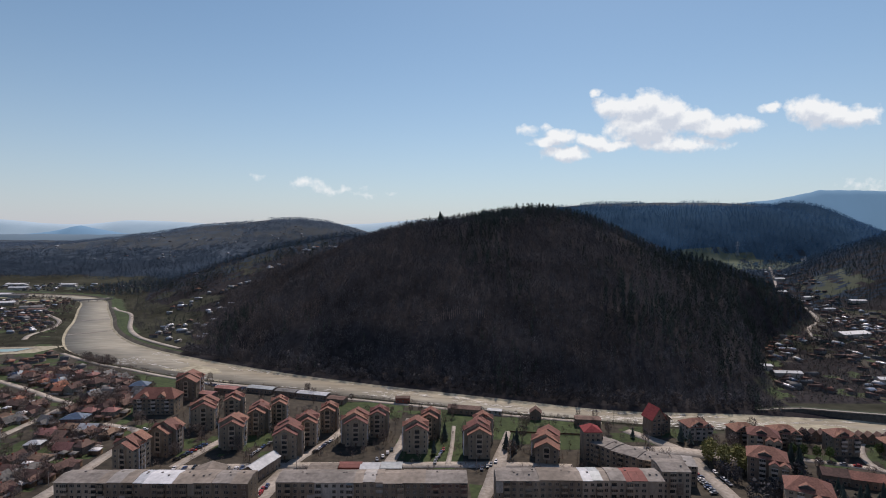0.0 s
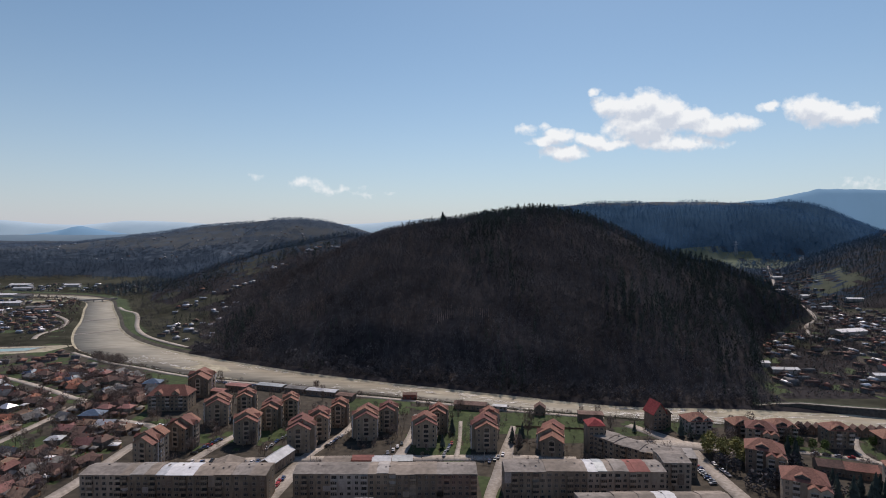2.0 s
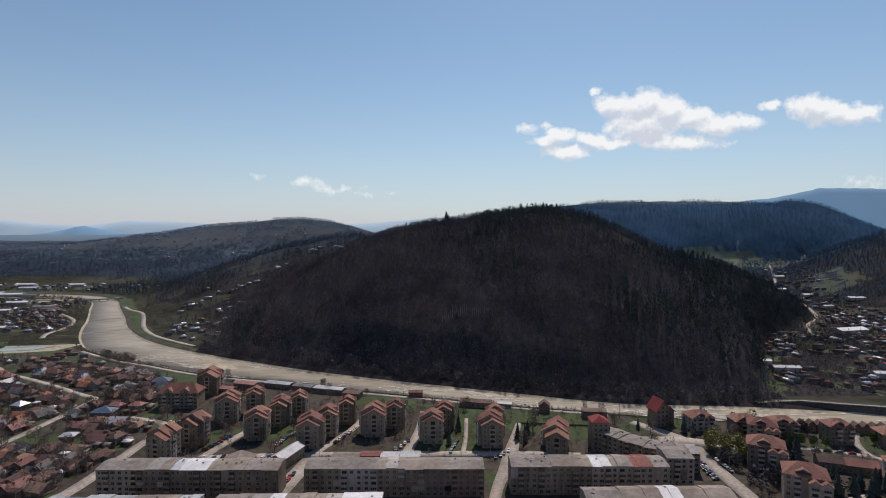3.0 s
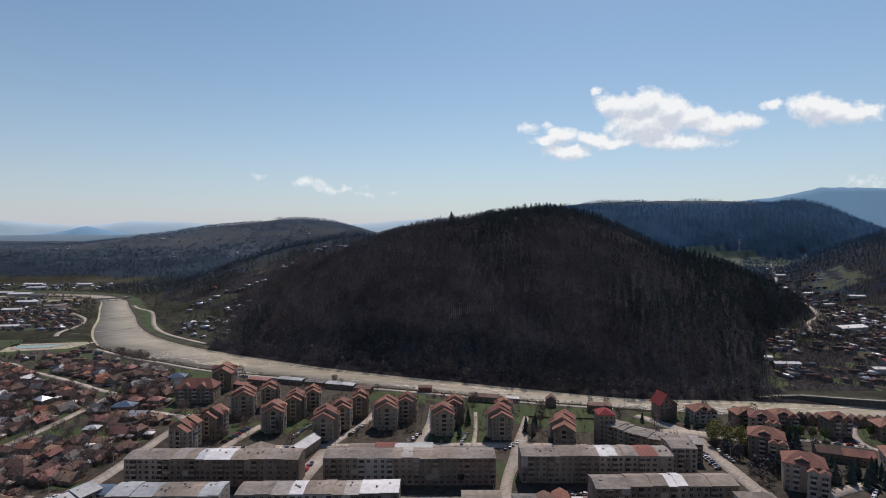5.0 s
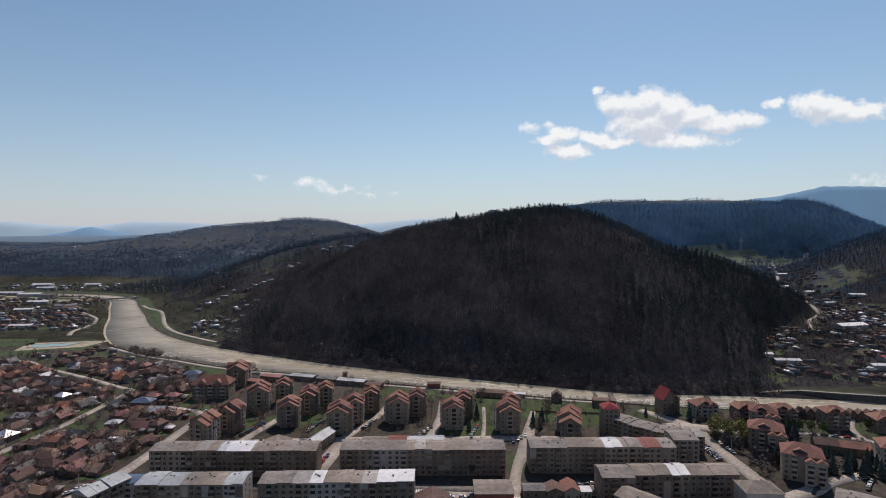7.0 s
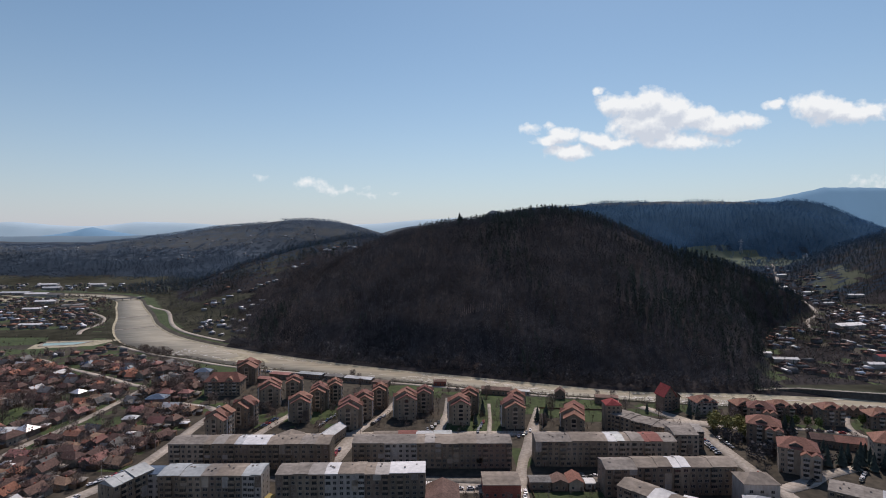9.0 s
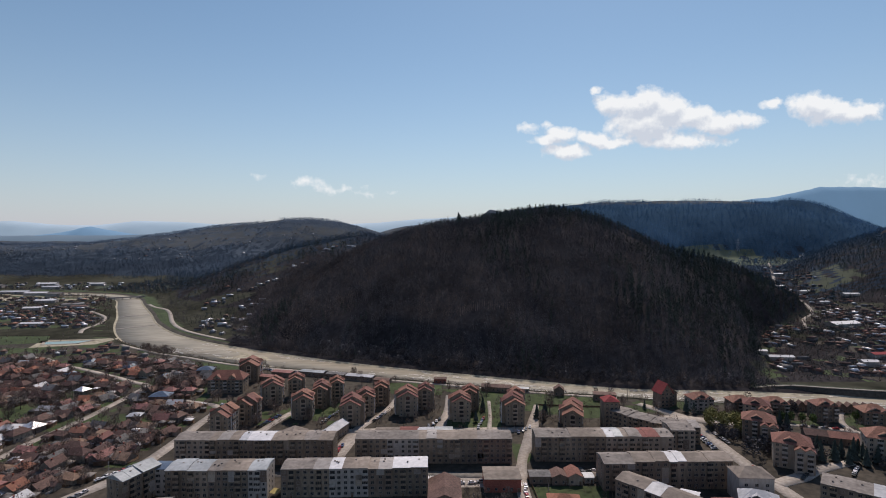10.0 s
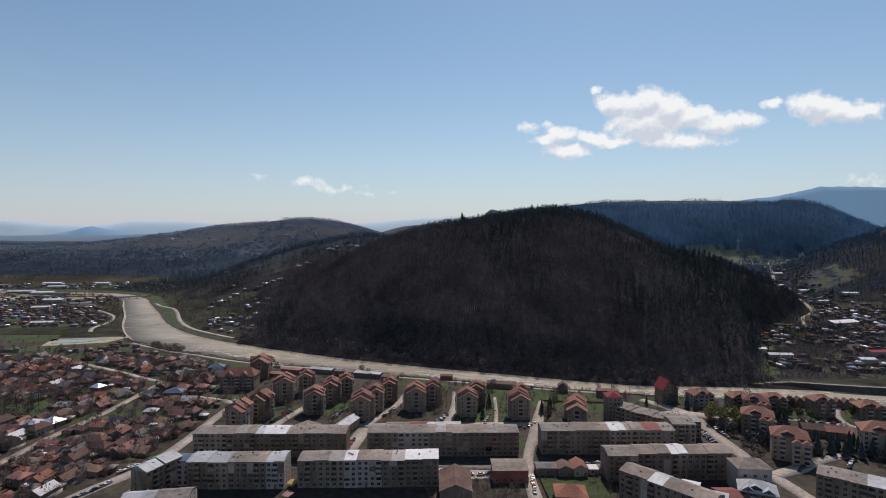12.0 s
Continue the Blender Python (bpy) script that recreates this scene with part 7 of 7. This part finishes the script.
# ---- town trees ----
def tree_thing(kind, m, h, seed, label):
    rng2 = np.random.default_rng(seed)
    root = thing(kind, m, label, "tree", "town trees")
    bm = bmesh.new()
    bmesh.ops.create_cone(bm, cap_ends=True, segments=7, radius1=h * 0.022, radius2=h * 0.008, depth=h * 0.7, matrix=pose(0, 0, h * 0.35))
    part("trunk", bm, M["bark"], root)
    if kind == "bare_tree":
        v, f = bare_tree(rng2, 320, 1.05)
        v, material = v[9:] * (h * 1.2, h * 1.2, h), M["garden_twigs"]
        f = f[3:] - 9
    elif kind == "spruce":
        v, f = conifer(rng2, 11)
        v, material = v * (h * 0.9, h * 0.9, h), M["needles"]
    else:
        pts, tri = [], []
        for k in range(420):
            d = rng2.normal(size=3)
            d /= np.linalg.norm(d)
            c = d * rng2.uniform(0.55, 1.0) * (h * 0.30, h * 0.30, h * 0.36) * (0.8 + 0.4 * rng2.random()) + (0, 0, h * 0.60)
            s = h * rng2.uniform(0.03, 0.055)
            tri.append((len(pts), len(pts) + 1, len(pts) + 2))
            pts += [c + rng2.normal(size=3) * s for _ in range(3)]
        lv, lf = bare_tree(rng2, 24)
        tri += [tuple(int(q) + len(pts) for q in one) for one in lf[3:]]
        pts += list(lv * (h, h, h * 0.9))
        v, f, material = np.array(pts), np.array(tri), M["leaves" if kind == "willow" else "green_leaves"]
    ob = bulk("crown", v, f, [material])
    ob.parent = root
    return root


tr = random.Random(77)
proto = {}
for kind, n, label in (("bare_tree", 4, "leafless grey-brown tree beside the houses"), ("spruce", 2, "dark green spruce between buildings"), ("willow", 2, "tree with yellow-green spring leaves"), ("leafy_tree", 2, "young tree in fresh green leaf")):
    proto[kind] = [(kind, i, label) for i in range(n)]
made = {}


def plant(kind, x, y, h):
    key = (kind, tr.randrange(len(proto[kind])), round(h / 2) * 2)
    if key not in made:
        made[key] = tree_thing(kind, pose(x, y, 0, 0, 0, tr.uniform(0, 360)), key[2], 100 + len(made), proto[kind][0][2])
    else:
        copy_thing(made[key], pose(x, y, 0, 0, 0, tr.uniform(0, 360)))


for x, y, h in ((153, 308, 13), (159, 302, 14), (163, 311, 13), (156, 316, 12), (168, 304, 14), (171, 310, 12), (160, 320, 11), (167, 296, 12)):
    plant("willow", x, y, h)
for x, y, h in ((40, 330, 13), (44, 326, 12), (47, 335, 11), (200, 308, 14), (203, 304, 13), (206, 310, 12), (199, 300, 12), (-4, 322, 10), (2.5, 346, 11), (152, 342, 11), (156, 338, 10), (124, 349, 8), (208, 262, 13), (218, 262, 13), (210, 255, 15), (192, 256, 12), (236, 257, 12), (100, 352, 7), (196, 262, 13), (200, 256, 14), (217, 257, 13), (222, 252, 12), (190, 270, 13), (231, 262, 14), (198, 268, 12), (186, 277, 11), (204, 250, 12), (213, 249, 12)):
    plant("spruce", x, y, h)
for x, y, h in ((216, 321, 9), (222, 318, 9), (228, 316, 8), (210, 322, 8), (262, 322, 8), (284, 308, 8), (230, 240, 9), (236, 236, 9)):
    plant("leafy_tree", x, y, h)
for x, y, h in ((-352, 326, 15), (-344, 338, 14), (-336, 328, 13), (-358, 345, 15), (-332, 347, 13), (-346, 352, 14), (-366, 334, 15), (-340, 320, 12), (-372, 352, 15), (-328, 360, 12), (-355, 362, 13), (-364, 322, 13), (-378, 340, 14),
                (-262, 398, 13), (-268, 404, 12), (-256, 405, 12), (-272, 396, 11), (-247, 396, 12), (-252, 410, 11), (-262, 412, 12), (-240, 402, 11)):
    plant("bare_tree", x, y, h)
n = 0
while n < 190:
    x, y = tr.uniform(-460, 230), tr.uniform(185, 500)
    gap1 = off_river(x, y)
    if gap1 < 5 or on_road(x, y, 1.5) or (x > -190 and y < 300):
        continue
    if x > -190 and any(-0.6 * w - 2 < x - gx0 < 0.6 * w + 2 and -2 < y - gy0 < 24 for gx0, gy0, w, _, _ in G):
        continue
    if x < -205 and min(math.hypot(x - a, y - b) for a, b in spots) < 6.2:
        continue
    plant("bare_tree", x, y, tr.uniform(5, 11))
    n += 1

# A straggling hedge between promenade and river.
hl = np.pad(bank_line(-425, 130, 5.2, 1.2), ((0, 0), (0, 1)))
hg = np.random.default_rng(12)
hl = hl[fbm(np.arange(len(hl)) / 9.0, np.zeros(len(hl)), 19) > 0.42]
hl[:, :2] += hg.uniform(-0.8, 0.8, (len(hl), 2))
hl[:, 2] = 0
scatter("riverside_hedge", BUSH, hl, hg.uniform(1.2, 3.2, len(hl)), M["garden_twigs"], "straggling bare hedge along the riverside promenade", "hedge", 21, 1.6)

# Railing along the promenade.
rail = thing("railing", pose(0, 0, 0), "low metal railing along the riverside promenade", "railing")
line = np.pad(bank_line(-300, 110, 6.6, 4.0), ((0, 0), (0, 1)))
bm = bmesh.new()
box(bm, -0.06, 0.06, -0.06, 0.06, 0, 1.1)
post = bpy.data.meshes.new("post")
bm.to_mesh(post)
bm.free()
post.materials.append(M["dark"])
for px, py, _ in line:
    place("post", post, rail, pose(px, py, 0.05))
for (xa, ya, _), (xb, yb, _) in zip(line[:-1], line[1:]):
    bm = bmesh.new()
    d = math.hypot(xb - xa, yb - ya)
    box(bm, 0, d, -0.03, 0.03, 1.04, 1.14)
    box(bm, 0, d, -0.02, 0.02, 0.5, 0.56)
    part("bar", bm, M["dark"], rail, m=pose(xa, ya, 0.05, 0, 0, math.degrees(math.atan2(yb - ya, xb - xa))))


# ---- small things between the blocks ----
def stall(x, y, turn, w, d, h, cover, label):
    """A market stall: four posts, a counter and a sloping cover."""
    root = thing("market_stall", pose(x, y, 0, 0, 0, turn), label, "stall", "market stalls")
    for sx in (-1, 1):
        for sy in (-1, 1):
            bm = bmesh.new()
            box(bm, sx * w / 2 - 0.06, sx * w / 2 + 0.06, sy * d / 2 - 0.06, sy * d / 2 + 0.06, 0, h + (0.5 if sy > 0 else 0))
            part("post", bm, M["wood"], root)
    bm = bmesh.new()
    solid(bm, [(-w / 2 - 0.3, -d / 2 - 0.4, h), (w / 2 + 0.3, -d / 2 - 0.4, h), (w / 2 + 0.3, d / 2 + 0.3, h + 0.55), (-w / 2 - 0.3, d / 2 + 0.3, h + 0.55)],
          [(-w / 2 - 0.3, -d / 2 - 0.4, h + 0.08), (w / 2 + 0.3, -d / 2 - 0.4, h + 0.08), (w / 2 + 0.3, d / 2 + 0.3, h + 0.63), (-w / 2 - 0.3, d / 2 + 0.3, h + 0.63)])
    part("cover", bm, M[cover], root)
    bm = bmesh.new()
    box(bm, -w / 2 + 0.1, w / 2 - 0.1, -d / 2, -d / 2 + 0.8, 0.75, 0.85)
    part("counter", bm, M["wood"], root)


# The yellow stall is made up, in place of a yellowish-green patch of ground.
for x, y, turn, w, d, cover, label in ((-112.2, 216, 80, 5, 3, "yellow_tarp", "market stall under a yellow tarpaulin"), (-110.6, 203, 70, 5, 3.4, "pink_sheet", "market stall under a faded pink sheet")):
    stall(x, y, turn, w, d, 2.4, cover, label)
stall(-253, 232, 10, 9, 3, 2.4, "yellow_tarp", "open shed under a bright yellow tarpaulin")


def pole(x, y, h, label, lamp=False):
    root = thing("lamp_post" if lamp else "utility_pole", pose(x, y, 0), label, "lamp post" if lamp else "pole", "street lamps" if lamp else "utility poles")
    bm = bmesh.new()
    bmesh.ops.create_cone(bm, cap_ends=True, segments=8, radius1=0.16, radius2=0.09, depth=h, matrix=pose(0, 0, h / 2))
    part("mast", bm, M["concrete"] if lamp else M["dark"], root)
    bm = bmesh.new()
    if lamp:
        box(bm, 0, 1.6, -0.05, 0.05, h - 0.15, h - 0.05)
    else:
        box(bm, -1.0, 1.0, -0.06, 0.06, h - 0.9, h - 0.75)
    part("arm", bm, M["dark"], root)
    if lamp:
        bm = bmesh.new()
        box(bm, 1.4, 2.1, -0.14, 0.14, h - 0.22, h - 0.08)
        part("lamp_head", bm, M["dark"], root)


pole(119, 372, 15, "tall dark pole by the riverside lane")
for x, y in ((-35, 312), (-33, 340), (20, 300), (41, 316), (152, 285), (138, 300), (165, 258), (-80, 300), (-96, 262), (-203, 280), (-211, 240), (10, 238), (-60, 238), (-130, 238), (-276, 340), (-290, 260), (26, 214), (130, 338)):
    pole(x, y, 8, "concrete street lamp beside the lane", True)


def play_frame(x, y):
    root = thing("swing_frame", pose(x, y, 0), "metal swing frame on the riverside lawn", "playground")
    for s in (-1, 1):
        bm = bmesh.new()
        box(bm, s * 2 - 0.08, s * 2 + 0.08, -0.08, 0.08, 0, 3.2)
        part("post", bm, M["dark"], root)
    bm = bmesh.new()
    box(bm, -2.1, 2.1, -0.08, 0.08, 3.2, 3.36)
    part("crossbar", bm, M["dark"], root)


play_frame(74, 356)
play_frame(64, 360)


def fence(points, h, label):
    """A board fence: posts and rails with boards between them."""
    root = thing("garden_fence", pose(0, 0, 0), label, "fence", "garden fences")
    for (xa, ya), (xb, yb) in zip(points[:-1], points[1:]):
        d, turn = math.hypot(xb - xa, yb - ya), math.degrees(math.atan2(yb - ya, xb - xa))
        n = max(1, int(d // 3))
        for i in range(n):
            m = pose(xa + (xb - xa) * i / n, ya + (yb - ya) * i / n, 0.05, 0, 0, turn)
            bm = bmesh.new()
            box(bm, -0.06, 0.06, -0.06, 0.06, 0, h + 0.1)
            part("post", bm, M["wood"], root, m=m)
            bm = bmesh.new()
            box(bm, 0.06, d / n - 0.06, -0.03, 0.03, 0.15, h)
            part("panel", bm, M["wood"], root, m=m)


fence([(19.5, 226.6), (20.5, 197), (54, 197), (61, 226)], 1.6, "brown board fence round a garden")
fence([(-6, 312), (-3, 366)], 1.3, "low board fence beside a lawn")
fence([(46, 358), (70, 355), (94, 353)], 1.3, "low board fence by the riverside lawn")
